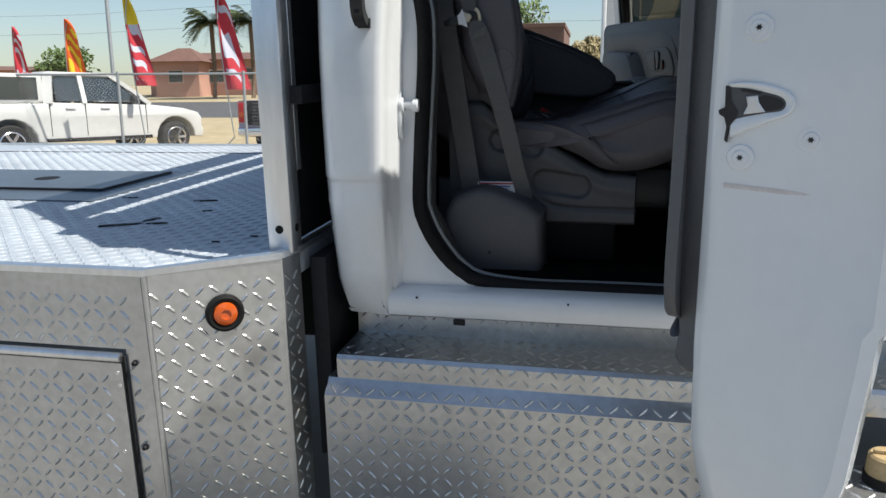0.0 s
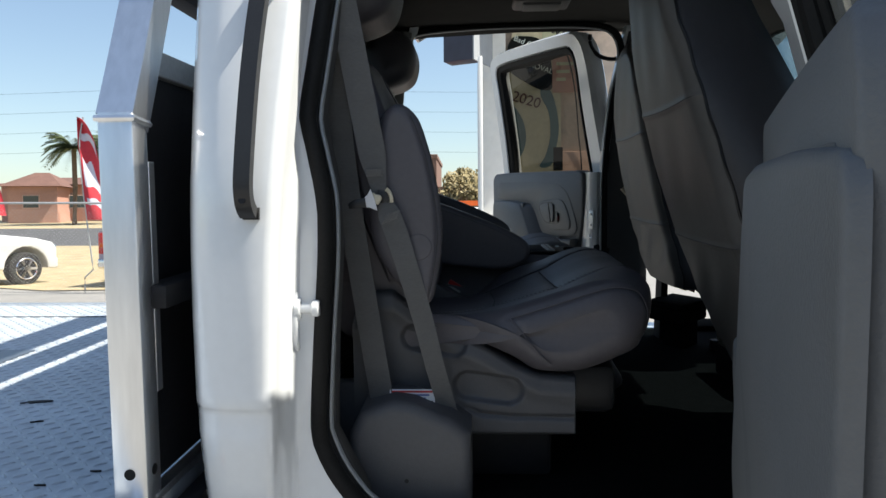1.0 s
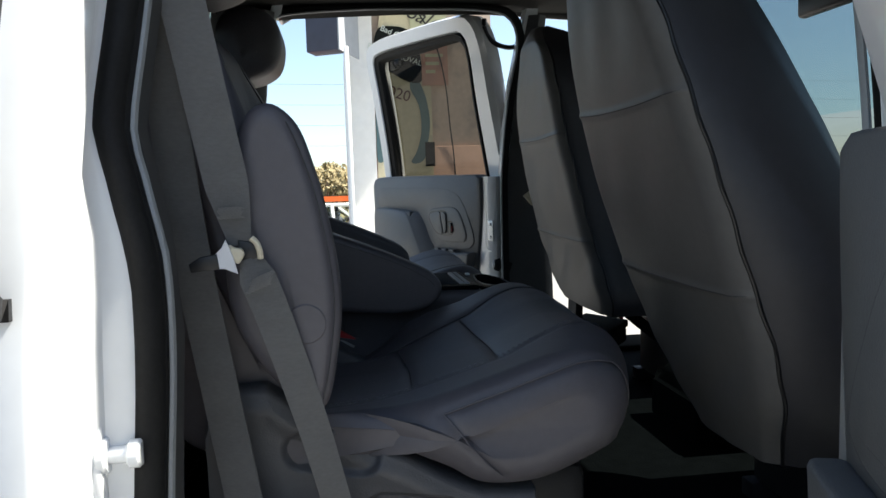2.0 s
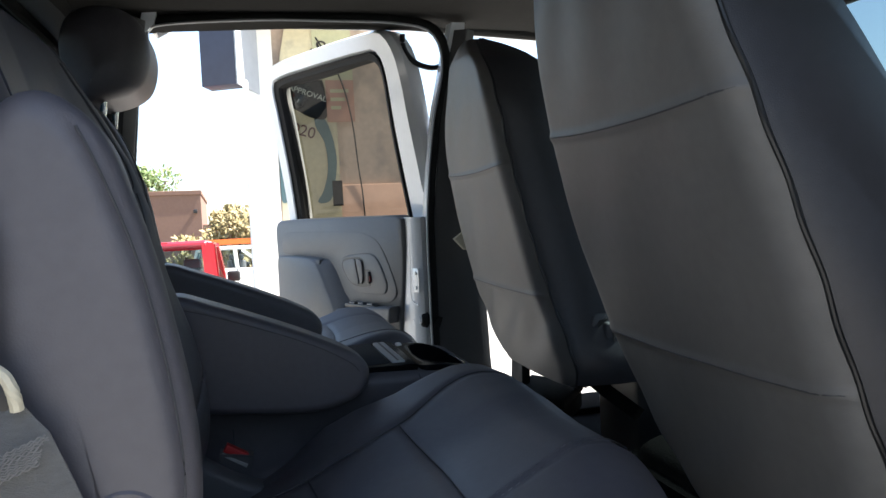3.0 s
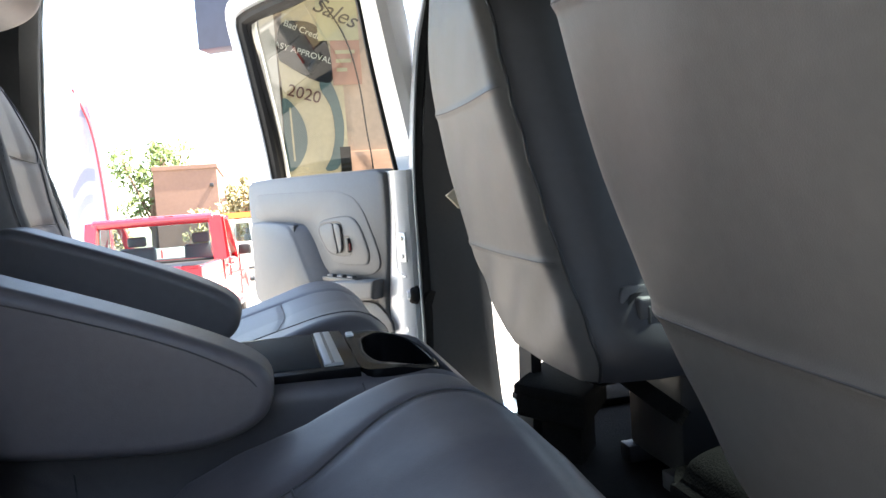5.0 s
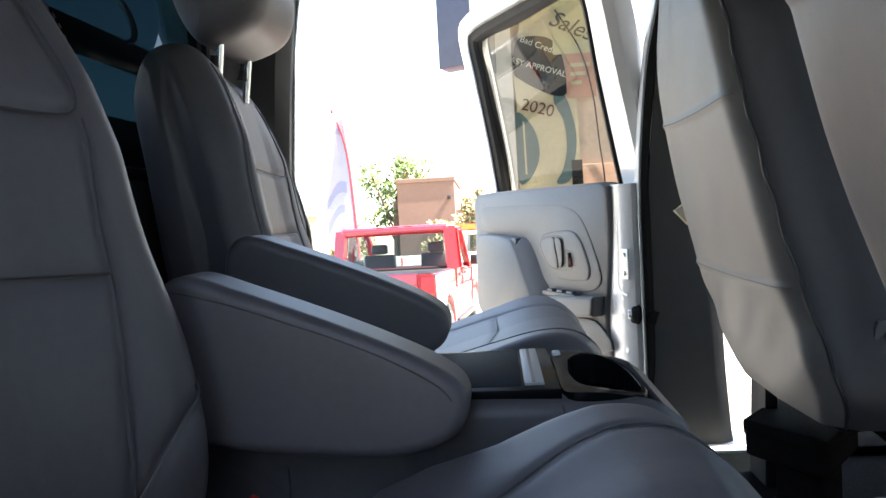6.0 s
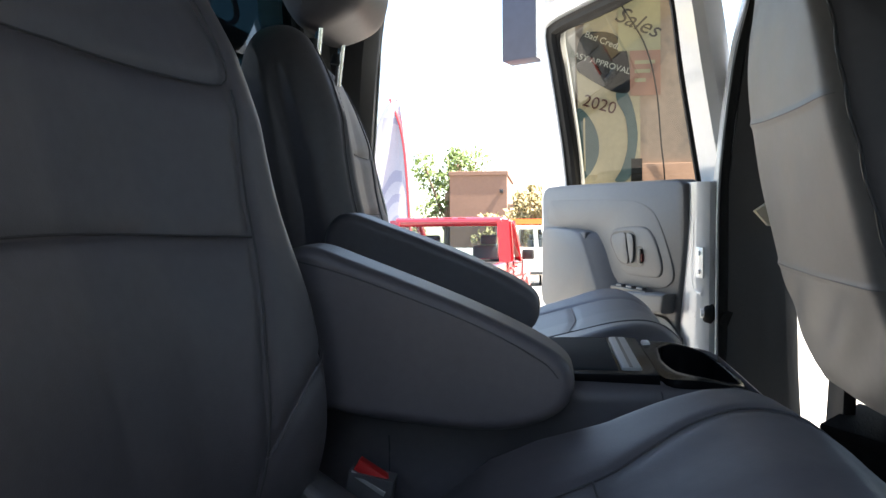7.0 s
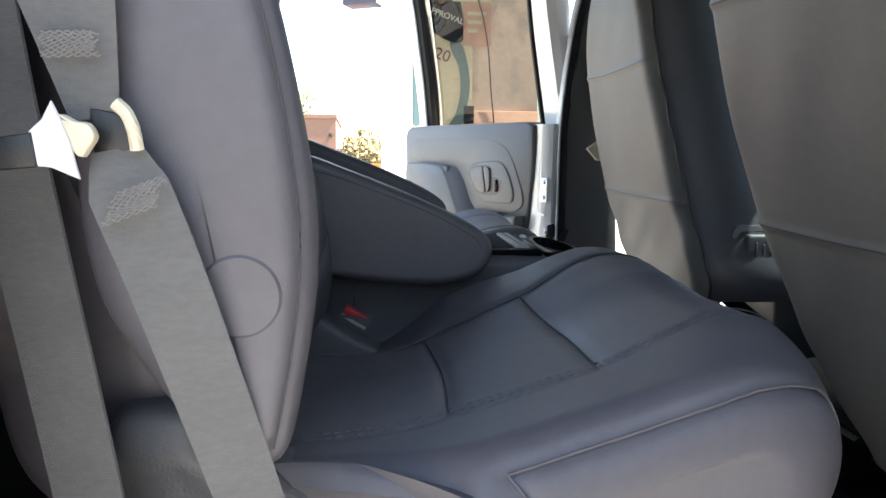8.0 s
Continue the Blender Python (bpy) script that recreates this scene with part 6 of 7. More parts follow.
# ---- the lot and its surroundings ----
TRUCK = False
bm = bmesh.new()
bm.faces.new([bm.verts.new(p) for p in ((-900, -900, 0), (900, -900, 0), (900, 900, 0), (-900, 900, 0))])
solid("ground", bm, CONCRETE, "pale sunlit concrete lot", "ground", "structure", smooth=False)


def bank(x, y):
    """Height of the ground, which rises gently towards the houses."""
    k = max(0.0, min(1.0, (-x / max(y, 1.0) - 0.26) / 0.12))
    return 0.05 * max(0.0, y - 16.5) * k * k * (3 - 2 * k)


def strip(y0, y1, x0, x1, up, nx=44, ny=10):
    rows = []
    for i in range(nx + 1):
        x = x0 + (x1 - x0) * i / nx
        a, b = y0(x), y1(x)
        rows.append([(x, a + (b - a) * j / ny, bank(x, a + (b - a) * j / ny) + up) for j in range(ny + 1)])
    return loft(rows, closed=False, caps=False)


def verge_edge(x):
    return lerp_at([(-60, 19), (-14, 16.5), (-8.5, 13.3), (-3.2, 13.7)], x)


solid("verge", strip(verge_edge, lambda x: 27.5 - 0.02 * x, -60, -3.2, 0.02), DRYGRASS, "strip of dry straw-coloured grass", "verge", "structure")
solid("road", strip(lambda x: 27.5 - 0.02 * x, lambda x: 42 - 0.02 * x, -120, -3.2, 0.012), ASPHALT, "grey asphalt street beyond the fence", "road", "structure")
solid("far_bank", strip(lambda x: 42 - 0.02 * x, lambda x: 90, -120, -3.2, 0.008), DRYGRASS, "dry rising ground round the houses", "verge", "structure")


def wheel(parent, x, y, r, w=0.24):
    t = part("wheel", cyl((x, y - w / 2, r), (x, y + w / 2, r), r, n=32, bevel=0.03), TYRE, parent, "black tyre")
    for s in (-1, 1):
        y2 = y + s * (w / 2)
        part("rim", cyl((x, y2 - s * 0.01, r), (x, y2 + s * 0.004, r), r * 0.64, n=28), STEEL, t)
        bm = bmesh.new()
        for k in range(6):
            a = math.pi * k / 3
            sweep([(x + 0.05 * math.cos(a), y2 + s * 0.008, r + 0.05 * math.sin(a)), (x + r * 0.6 * math.cos(a), y2 + s * 0.008, r + r * 0.6 * math.sin(a))], 0.03, 0.012, square=True, up=(0, 1, 0), bm=bm)
        cyl((x, y2, r), (x, y2 + s * 0.02, r), 0.07, n=14, bm=bm)
        ring = [(x + r * 0.62 * math.cos(2 * math.pi * k / 28), y2 + s * 0.006, r + r * 0.62 * math.sin(2 * math.pi * k / 28)) for k in range(30)]
        sweep(ring, 0.016, n=6, bm=bm)
        part("spokes", bm, CHROME, t, "bright alloy spokes")


def pickup(name, label, m, paint, low, canopy=False, louvre=False, wide=0.98):
    """A crew cab pickup: local x ahead, y to its left, z up; the origin on the ground in the middle."""
    d = thing(name, label, "pickup truck", m, local=True)
    L, W, LF = 2.9, wide, 2.62

    def arch(cx, n=9):
        return [(cx + 0.5 * math.cos(math.pi - math.pi * k / n), 0.38 + 0.5 * math.sin(math.pi * k / n)) for k in range(n + 1)]

    bot = [(-L, 0.5), (-L, 0.45), *arch(-1.75), *[(0.0, 0.36)], *arch(1.9), (LF - 0.02, 0.36), (LF, 0.6)]
    top = [(LF, 0.84), (LF - 0.1, 0.98), (LF - 0.5, 1.08), (1.35, 1.16), (-0.95, 1.22), (-0.98, 1.2), (-L, 1.2)]
    bm = prism(bot + top, "y", -W, W, 0.04, 3)
    for v in bm.verts:
        if v.co.z > 0.9:
            v.co.y *= 1 - 0.05 * (v.co.z - 0.9)
    body = part("body", bm, paint, d, sharp=30)
    # cab: a roof on six pillars
    bm = box(-0.9, -0.8, 1.77, 0.5, 0.8, 1.88, 0.055, 4)
    part("cab_roof", bm, paint, d, sharp=30)
    for s in (-1, 1):
        for p, q in (((-0.98, W - 0.05, 1.19), (-0.86, 0.775, 1.83)), ((-0.24, W - 0.045, 1.19), (-0.24, 0.785, 1.83)), ((1.3, W - 0.08, 1.17), (0.46, 0.76, 1.83))):
            thick = 0.085 if p[0] < -0.5 else 0.05
            part("pillar", sweep([(p[0], s * p[1], p[2]), (p[0] * 0.55 + q[0] * 0.45, s * (p[1] * 0.52 + q[1] * 0.48), 1.5), (q[0], s * q[1], q[2])], thick, 0.045, square=True), paint, d)
    part("cab_floor", box(-0.95, 0.08 - W, 1.0, 1.25, W - 0.08, 1.18, 0.0), BLACK, d, smooth=False)
    part("dash", box(0.85, 0.13 - W, 1.15, 1.2, W - 0.13, 1.24, 0.03), TRIM, d)
    pane = DARKGLASS if canopy else CLEAR
    for s in (-1, 1):
        for q in ([(-0.82, 1.25), (-0.8, 1.7), (-0.7, 1.76), (-0.28, 1.76), (-0.28, 1.25)], [(-0.2, 1.25), (-0.2, 1.76), (0.3, 1.76), (0.45, 1.72), (1.05, 1.25)]):
            vs = [(x, s * ((W - 0.03) * (1 - 0.16 * max(0, z - 1.2) / 0.65) + 0.004), z) for x, z in q]
            bm = bmesh.new()
            bm.faces.new([bm.verts.new(v) for v in vs])
            part("side_window", bm, pane, d, smooth=False)
        for x in (-0.24, 1.15, -0.98):
            part("door_gap", box(x - 0.006, s * (W - 0.004) - 0.01, 0.5, x + 0.006, s * (W - 0.004) + 0.01, 1.2), STEEL, body, smooth=False)
        for x in (-0.65, 0.1):
            part("door_handle", box(x, s * W - 0.02, 1.08, x + 0.2, s * W + 0.02, 1.11, 0.006), paint, body)
        part("mirror", box(0.75, s * (W + 0.12) - 0.1, 1.2, 0.88, s * (W + 0.12) + 0.1, 1.38, 0.03, 3), BLACK, d)
        part("sill_trim", box(-1.1, s * W - 0.03, 0.38, 1.25, s * W + 0.015, 0.46, 0.01), low, body)
        part("headlamp", box(LF - 0.28, s * (W - 0.18) - 0.16, 0.72, LF + 0.005, s * (W - 0.18) + 0.16, 0.92, 0.03), CHROME, d)
        tl = part("tail_lamp", box(-L - 0.012, s * (W - 0.1) - 0.08, 0.72, -L + 0.1, s * (W - 0.1) + 0.08, 1.16, 0.015), REDP, d, "red tail lamp")
        part("reverse_lens", box(-L - 0.018, s * (W - 0.1) - 0.06, 0.84, -L, s * (W - 0.1) + 0.06, 0.95, 0.008), ORANGE, tl)
        for x in (-1.75, 1.9):
            wheel(d, x, s * (W - 0.14), 0.38)
    rw = [(-0.975, 0.08 - W, 1.22), (-0.975, W - 0.08, 1.22), (-0.865, 0.76, 1.8), (-0.865, -0.76, 1.8)]
    bm = bmesh.new()
    bm.faces.new([bm.verts.new((x - 0.015, y, z)) for x, y, z in rw])
    back = part("rear_window", bm, DARKGLASS if canopy else REARGLASS, d, smooth=False)
    loop = [Vector((x - 0.02, y * 0.97, z)) for x, y, z in rw]
    bm = bmesh.new()
    for a, b in zip(loop, loop[1:] + loop[:1]):
        sweep([a, b], 0.022, n=8, bm=bm)
    part("window_gasket", bm, RUBBER, back, "black rubber gasket")
    part("cab_back", box(-0.985, 0.1 - W, 1.1, -0.94, W - 0.1, 1.25, 0.01), paint, d)
    part("rear_header", box(-0.93, -0.78, 1.74, -0.8, 0.78, 1.86, 0.04, 3), paint, d)
    bm = bmesh.new()
    bm.faces.new([bm.verts.new(p) for p in ((1.27, -0.8, 1.24), (1.27, 0.8, 1.24), (0.58, 0.7, 1.8), (0.58, -0.7, 1.8))])
    part("windscreen", bm, pane, d, smooth=False)
    part("bed_floor", box(-L + 0.08, -0.8, 1.15, -1.02, 0.8, 1.206, 0.0), BLACK, d, smooth=False)
    if canopy:
        bm = box(-L + 0.03, -0.9, 1.2, -1.02, 0.9, 1.82, 0.07, 4)
        cp = part("bed_cap", bm, paint, d, "white cap over the bed")
        for s in (-1, 1):
            for x0, x1 in ((-L + 0.25, -2.0), (-1.9, -1.15)):
                part("cap_window", box(x0, s * 0.9 - 0.012, 1.28, x1, s * 0.9 + 0.006, 1.74, 0.004, 1), DARKGLASS, cp)
    part("tailgate", box(-L - 0.02, 0.22 - W, 0.68, -L + 0.04, W - 0.22, 1.21, 0.02, 3), paint, d)
    if louvre:
        lv = part("louvred_gate", box(-L - 0.03, -0.74, 0.66, -L - 0.015, 0.74, 1.2, 0.004), STEEL, d, "black louvred tailgate")
        for k in range(7):
            bm = box(-L - 0.05, -0.6, 0.7 + 0.07 * k, -L - 0.02, 0.6, 0.73 + 0.07 * k, 0.006)
            part("slat", bm, TRIM, lv)
        part("chevron", prism([(-0.45, 1.14), (0.0, 0.93), (0.45, 1.14), (0.36, 1.14), (0.0, 0.99), (-0.36, 1.14)], "x", -L - 0.06, -L - 0.045), GALV, lv)
    part("bumper", box(-L - 0.1, 0.03 - W, 0.42, -L + 0.05, W - 0.03, 0.62, 0.04, 3), CHROME, d, "bright rear bumper")
    part("front_bumper", box(LF - 0.08, 0.03 - W, 0.36, LF + 0.06, W - 0.03, 0.62, 0.05, 3), CHROME if not canopy else paint, d)
    part("grille", box(LF - 0.02, -0.6, 0.66, LF + 0.03, 0.6, 0.98, 0.02), STEEL, d)
    for y in (-0.2, 0.0, 0.2):
        part("brake_lamp", box(-0.9, y - 0.06, 1.855, -0.85, y + 0.06, 1.875, 0.006), REDP, d)
    for y in (-0.45, 0.45):
        st = part("seat", box(0.0, y - 0.25, 1.1, 0.15, y + 0.25, 1.45, 0.05, 3), TRIM, d)
        part("headrest", box(0.02, y - 0.13, 1.46, 0.13, y + 0.13, 1.62, 0.04, 3), TRIM, st)
    return d


def facing(x, y, ang, size=1.0, tall=None):
    return Matrix.Translation((x, y, 0)) @ Matrix.Rotation(radians(ang), 4, "Z") @ Matrix.Diagonal((size, size, tall or size, 1))


pickup("pickup", "white crew cab pickup parked behind the chain-link fence", facing(-11.39, 13.49, 67.7, 1.05, 0.97), CARWHITE, BLACK, True)
pickup("pickup", "red pickup parked with its tailgate towards the truck", facing(-0.92, 10.89, 86.5, 0.95, 0.89), CARRED, BLACK, wide=0.87)
pickup("pickup", "grey lilac pickup parked with its tailgate to the fence", facing(-6.6, 16.9, 90), LILAC, BLACK, louvre=True)
pickup("pickup", "white pickup far off beyond the red one", facing(-0.1, 24.0, 20), CARWHITE, BLACK)

# unseen plain wall added behind the camera; closes the lot, cuts low sky light
solid("sky_block_wall", box(-30, -14.3, 0, 30, -14, 3.2), PLAINWALL, "unseen plain grey wall added to hold back low sky light", "wall", "structure", smooth=False)

# chain-link fence
fence = thing("chain_link_fence", "galvanised chain-link fence along the lot", "fence", (-9, 12, 0))
F0, F1 = Vector((-16.5, 10.4, 0)), Vector((-4.3, 13.3, 0))
for k in range(6):
    p = F0.lerp(F1, k / 5)
    part("post", cyl(p, p + Vector((0, 0, 1.78)), 0.03, n=12), GALV, fence)
part("top_rail", cyl(F0 + Vector((0, 0, 1.73)), F1 + Vector((0, 0, 1.73)), 0.022, n=10), GALV, fence)
bm = bmesh.new()
fl = (F1 - F0).length
fd_ = (F1 - F0).normalized()
k = -1.7
while k < fl:
    for s in (1, -1):
        a0, a1 = max(0.0, k), min(fl, k + 1.68)
        z0, z1 = (a0 - k), (a1 - k)
        if s < 0:
            z0, z1 = 1.68 - z0, 1.68 - z1
        if a1 > a0:
            sweep([F0 + fd_ * a0 + Vector((0, 0, 0.04 + z0)), F0 + fd_ * a1 + Vector((0, 0, 0.04 + z1))], 0.0009, n=3, bm=bm)
    k += 0.075
part("mesh", bm, GALV, fence, "woven wire mesh", kind="stuff", smooth=False)


def feather_flag(name, label, base, h, w, mats, lean=0.15, face=0.0, foot=0.6, poles=None, tilt=0.0):
    """A tall feather-shaped banner on a bent pole."""
    d = thing(name, label, "feather flag", base)
    b = Vector(base)
    ax = Vector((math.cos(face), math.sin(face), 0))
    pole = curve_through([b, b + Vector((0, 0, h * 0.6)), b + ax * lean * 0.4 * h * 0.3 + Vector((0, 0, h * 0.85)), b + ax * lean * h * 0.5 + Vector((0, 0, h))], 24)
    pole = [p + ax * (tilt * (2.0 - p.z)) if p.z > 0.4 else p for p in pole]
    part("pole", sweep(pole, 0.028 if poles else 0.014, n=8), poles or GALV, d)
    n = 220
    for j, mat in enumerate(mats):
        bm = bmesh.new()
        z0, z1 = foot + (h - foot) * j / len(mats), foot + (h - foot) * (j + 1) / len(mats)
        rows = []
        for k in range(n + 1):
            z = z0 + (z1 - z0) * k / n
            t = (z - foot) / (h - foot)
            ww = w * (1.3 - 0.6 * t) * (1 if t < 0.72 else math.sqrt(max(0.0, 1 - ((t - 0.72) / 0.28) ** 2)))
            off = ax * (lean * h * 0.5 * max(0, t - 0.5) ** 2 * 4 * 0.3)
            rows.append([b + off + ax * (ww * i / 72) + Vector((-ax.y, ax.x, 0)) * (0.06 * math.sin(i / 18 + z * 2.2) * min(1.0, i / 18)) + ax * (tilt * (2.0 - z)) + Vector((0, 0, z)) for i in range(73)])
        loft(rows, closed=False, bm=bm)
        r = random.Random(int(abs(base[0]) * 10))
        for f in bm.faces:
            c = f.calc_center_median() - b
            t, s = (c.z - foot) / (h - foot), c.dot(ax) / w
            s -= tilt * (2.0 - c.z) / w
            wave = math.sin(t * 24 + s * 7 + 2.4 * math.sin(t * 8 + b.x) + 1.2 * math.sin(s * 7 + b.y))
            if 0.06 < t < 0.86 and 0.16 < s < 0.86 and wave > 0.25:
                f.material_index = 1
        part("cloth", bm, [mat, {FLAGRED: FLAGPALE, FLAGYEL: FLAGYEL, FLAGWHITE_SHADE: FLAGLILAC}.get(mat, FLAGYEL)], d)
    return d


feather_flag("feather_flag", "red and white feather flag by the fence", (-7.3, 12.95, 0), 3.4, 0.38, [FLAGRED], 0.1, 0.2, 1.42, tilt=0.1)
feather_flag("feather_flag", "yellow and red feather flag by the fence", (-8.95, 12.3, 0), 3.3, 0.32, [FLAGRED, FLAGRED, FLAGYEL], 0.1, 0.2, 1.5, tilt=0.1)
feather_flag("feather_flag", "orange feather flag at the street", (-17.7, 21.5, 0.22), 3.8, 0.55, [FLAGORA], 0.1, 0.2, 1.4)
feather_flag("feather_flag", "dark red feather flag at the street", (-24.8, 27.2, 0.5), 4.0, 0.5, [FLAGRED], 0.1, 0.2, 1.4)
feather_flag("feather_flag", "pale white feather flag with a red edge", (-2.27, 14.0, 0), 4.1, -0.62, [FLAGWHITE_SHADE], -0.12, 0.1, 1.5, FLAGRED, tilt=0.05)
pole = thing("lamp_pole", "grey steel pole by the street", "pole", (-11.3, 14.2, 0))
part("shaft", cyl((-11.6, 15.4, 0), (-11.6, 15.4, 7), 0.05, 0.04, n=12), GALV, pole)

# low houses with tiled roofs beyond the street
def house(name, label, m, w, d, h, wallm, peak=1.4):
    t = thing(name, label, "house", m, local=True)
    part("wall", box(-w / 2, -d / 2, -0.6, w / 2, d / 2, h), wallm, t, smooth=False)
    bm = bmesh.new()
    e = 0.5
    v = [bm.verts.new(p) for p in ((-w / 2 - e, -d / 2 - e, h), (w / 2 + e, -d / 2 - e, h), (w / 2 + e, d / 2 + e, h), (-w / 2 - e, d / 2 + e, h), (-w / 2 + d * 0.35, 0, h + peak), (w / 2 - d * 0.35, 0, h + peak))]
    for f in ((0, 1, 5, 4), (1, 2, 5), (2, 3, 4, 5), (3, 0, 4), (3, 2, 1, 0)):
        bm.faces.new([v[i] for i in f])
    part("roof", bm, ROOFTILE, t, "clay tiled hip roof", smooth=False)
    for k in range(max(2, int(w / 3.2))):
        x = -w / 2 + 1.6 + k * 3.2
        wn = part("window", box(x - 0.6, -d / 2 - 0.04, 1.0, x + 0.6, -d / 2 + 0.02, 2.0), STUCCO_L, t, smooth=False)
        part("pane", box(x - 0.52, -d / 2 - 0.06, 1.08, x + 0.52, -d / 2 - 0.035, 1.92), DARKGLASS, wn, smooth=False)
    return t


house("house", "salmon stucco house with a dark clay tile roof", Matrix.Translation((0, 0, 2.0)) @ facing(-29.5, 57.5, 8), 12, 8, 2.6, STUCCO, 0.8)
house("house", "tall gabled wing of stucco with a dark roof", Matrix.Translation((0, 0, 1.75)) @ facing(-31.6, 52.5, 8), 3.4, 3.4, 2.6, STUCCO, 1.1)
house("house", "pink stucco house with a low tiled roof", Matrix.Translation((0, 0, 1.6)) @ facing(-19, 60, 12), 9, 8, 2.85, STUCCO_L, 0.7)
house("house", "salmon stucco house behind bushes", Matrix.Translation((0, 0, 1.7)) @ facing(-50, 52, 35), 14, 8, 2.2, STUCCO, 0.5)


def palm(base, h, seed):
    r = random.Random(seed)
    b = Vector(base)
    d = thing("palm_tree", "tall palm tree with a dry ragged crown", "palm tree", base, group="palms")
    part("trunk", sweep([b, b + Vector((0.1, 0, h * 0.5)), b + Vector((0, 0.1, h))], 0.16, n=10), BARK, d)
    bm = bmesh.new()
    for k in range(70):
        a, up = r.uniform(0, 6.283), r.uniform(-0.15, 1.25)
        dv = Vector((math.cos(a), math.sin(a), 0))
        L = r.uniform(1.5, 2.0)
        mid_ = [b + Vector((0, 0.1, h)) + dv * (L * s) + Vector((0, 0, L * (up * s - 0.75 * s * s))) for s in (0, 0.25, 0.5, 0.75, 1.0)]
        sd = Vector((-dv.y, dv.x, 0))
        for p, q in zip(mid_, mid_[1:]):
            for i in range(4):
                c = p.lerp(q, i / 4)
                for s in (-1, 1):
                    t = c + sd * s * r.uniform(0.25, 0.4) + dv * 0.22 + Vector((0, 0, -0.14))
                    vs = [bm.verts.new(c), bm.verts.new(c + dv * 0.13), bm.verts.new(t)]
                    bm.faces.new(vs)
    part("crown", bm, PALM, d, smooth=False)


palm((-26.5, 47.5, bank(-26.5, 47.5)), 5.2, 1)
palm((-23.8, 48.0, bank(-23.8, 48.0)), 5.2, 2)


def tree(base, h, rad, leaf, label, seed, n=1500, size=0.22):
    r = random.Random(seed)
    b = Vector(base)
    d = thing("tree", label, "tree", base)
    bm = sweep([b, b + Vector((0.05, 0, h * 0.3)), b + Vector((0.1, 0.05, h * 0.55))], 0.16, n=8)
    cl = []
    for k in range(11):
        a = r.uniform(0, 6.283)
        c = b + Vector((math.cos(a) * rad * r.uniform(0.1, 0.75), math.sin(a) * rad * r.uniform(0.1, 0.75), h * r.uniform(0.42, 0.9)))
        cl.append((c, rad * r.uniform(0.28, 0.5)))
        sweep([b + Vector((0.05, 0, h * r.uniform(0.25, 0.45))), c], 0.05, 0.05, n=5, bm=bm)
    part("trunk", bm, BARK, d)
    bm = bmesh.new()
    for k in range(n):
        c, q = r.choice(cl)
        v = Vector((r.gauss(0, 1), r.gauss(0, 1), r.gauss(0, 1))).normalized() * q * r.uniform(0.5, 1.1)
        p = c + v
        u = Vector((r.gauss(0, 1), r.gauss(0, 1), r.gauss(0, 1))).normalized()
        w = u.orthogonal().normalized()
        s = size * r.uniform(0.5, 1.2)
        bm.faces.new([bm.verts.new(p + u * s * 0.6), bm.verts.new(p + w * s * 0.3), bm.verts.new(p - u * s * 0.6), bm.verts.new(p - w * s * 0.3)])
    part("crown", bm, leaf, d, smooth=False)


tree((-4.3, 33.8, 0), 6.7, 1.9, LEAF, "green leafy tree behind the brown wall", 11, 2200)
tree((-5.6, 29.5, 0), 2.7, 1.1, LEAF2, "pale dusty bush beside the brown wall", 12, 900)
tree((-0.5, 27.0, 0), 3.6, 1.2, LEAF2, "dry yellowish tree beside the brown building", 13, 1500)
tree((0.5, 26.0, 0), 3.4, 1.1, LEAF2, "dry yellowish tree beside the brown building", 14, 1300)
tree((-1.9, 28.5, 0), 2.5, 0.7, LEAF2, "pale bush in front of the brown building", 15, 500)
tree((-42.0, 52.0, 1.7), 3.6, 2.4, LEAF, "dusty green tree beside the houses", 17, 1200, 0.35)
bb = thing("brown_building", "windowless brown stucco building", "building", (-2.5, 32, 0))
part("wall", box(-3.75, 31.0, 0, -1.35, 36, 4.3), BROWN, bb, smooth=False)
part("parapet", box(-3.8, 30.95, 4.2, -1.3, 36.05, 4.38, 0.02), BROWN, bb, smooth=False)
part("wall_lamp", box(-1.65, 30.85, 3.45, -1.5, 31.0, 3.6, 0.02), BLACK, bb)
part("low_wing", box(-1.35, 31.5, 0, 6.0, 36, 3.0), BROWN, bb, smooth=False)
sh = thing("orange_canopy", "orange canopy rail on dark posts", "canopy", (-0.5, 24, 0))
part("rail", box(-1.1, 24.0, 1.95, 1.2, 24.1, 2.12), FLAGORA, sh)
for x in (-0.9, 0.1, 1.1):
    part("post", box(x - 0.04, 24.0, 0, x + 0.04, 24.08, 1.95), STEEL, sh)

# ---- sales office with its painted front ----
off = thing("sales_office", "sales office with a white pillar and dark fascia", "building", (2.5, 9, 0))
part("front_wall", box(0.35, 8.62, 0, 2.2, 8.9, 4.6), OFFWALL, off, smooth=False)
part("base_wall", box(0.69, 8.56, 0, 2.2, 8.62, 2.2, 0.01), STUCCO_L, off, "salmon painted lower wall")
part("end_strip", box(0.352, 8.53, 0, 0.69, 8.62, 4.5), WHITEW, off, "white painted wall end", smooth=False)
part("pillar", box(0.325, 7.3, 0, 0.375, 8.62, 3.16, 0.01), WHITEW, off, "white painted end wall")
part("fascia", prism([(-0.076, 7.651), (0.261, 7.5), (0.35, 7.7), (0.013, 7.851)], "z", 3.168, 4.4, 0.01), DARKWALL, off, "dark blue fascia box")
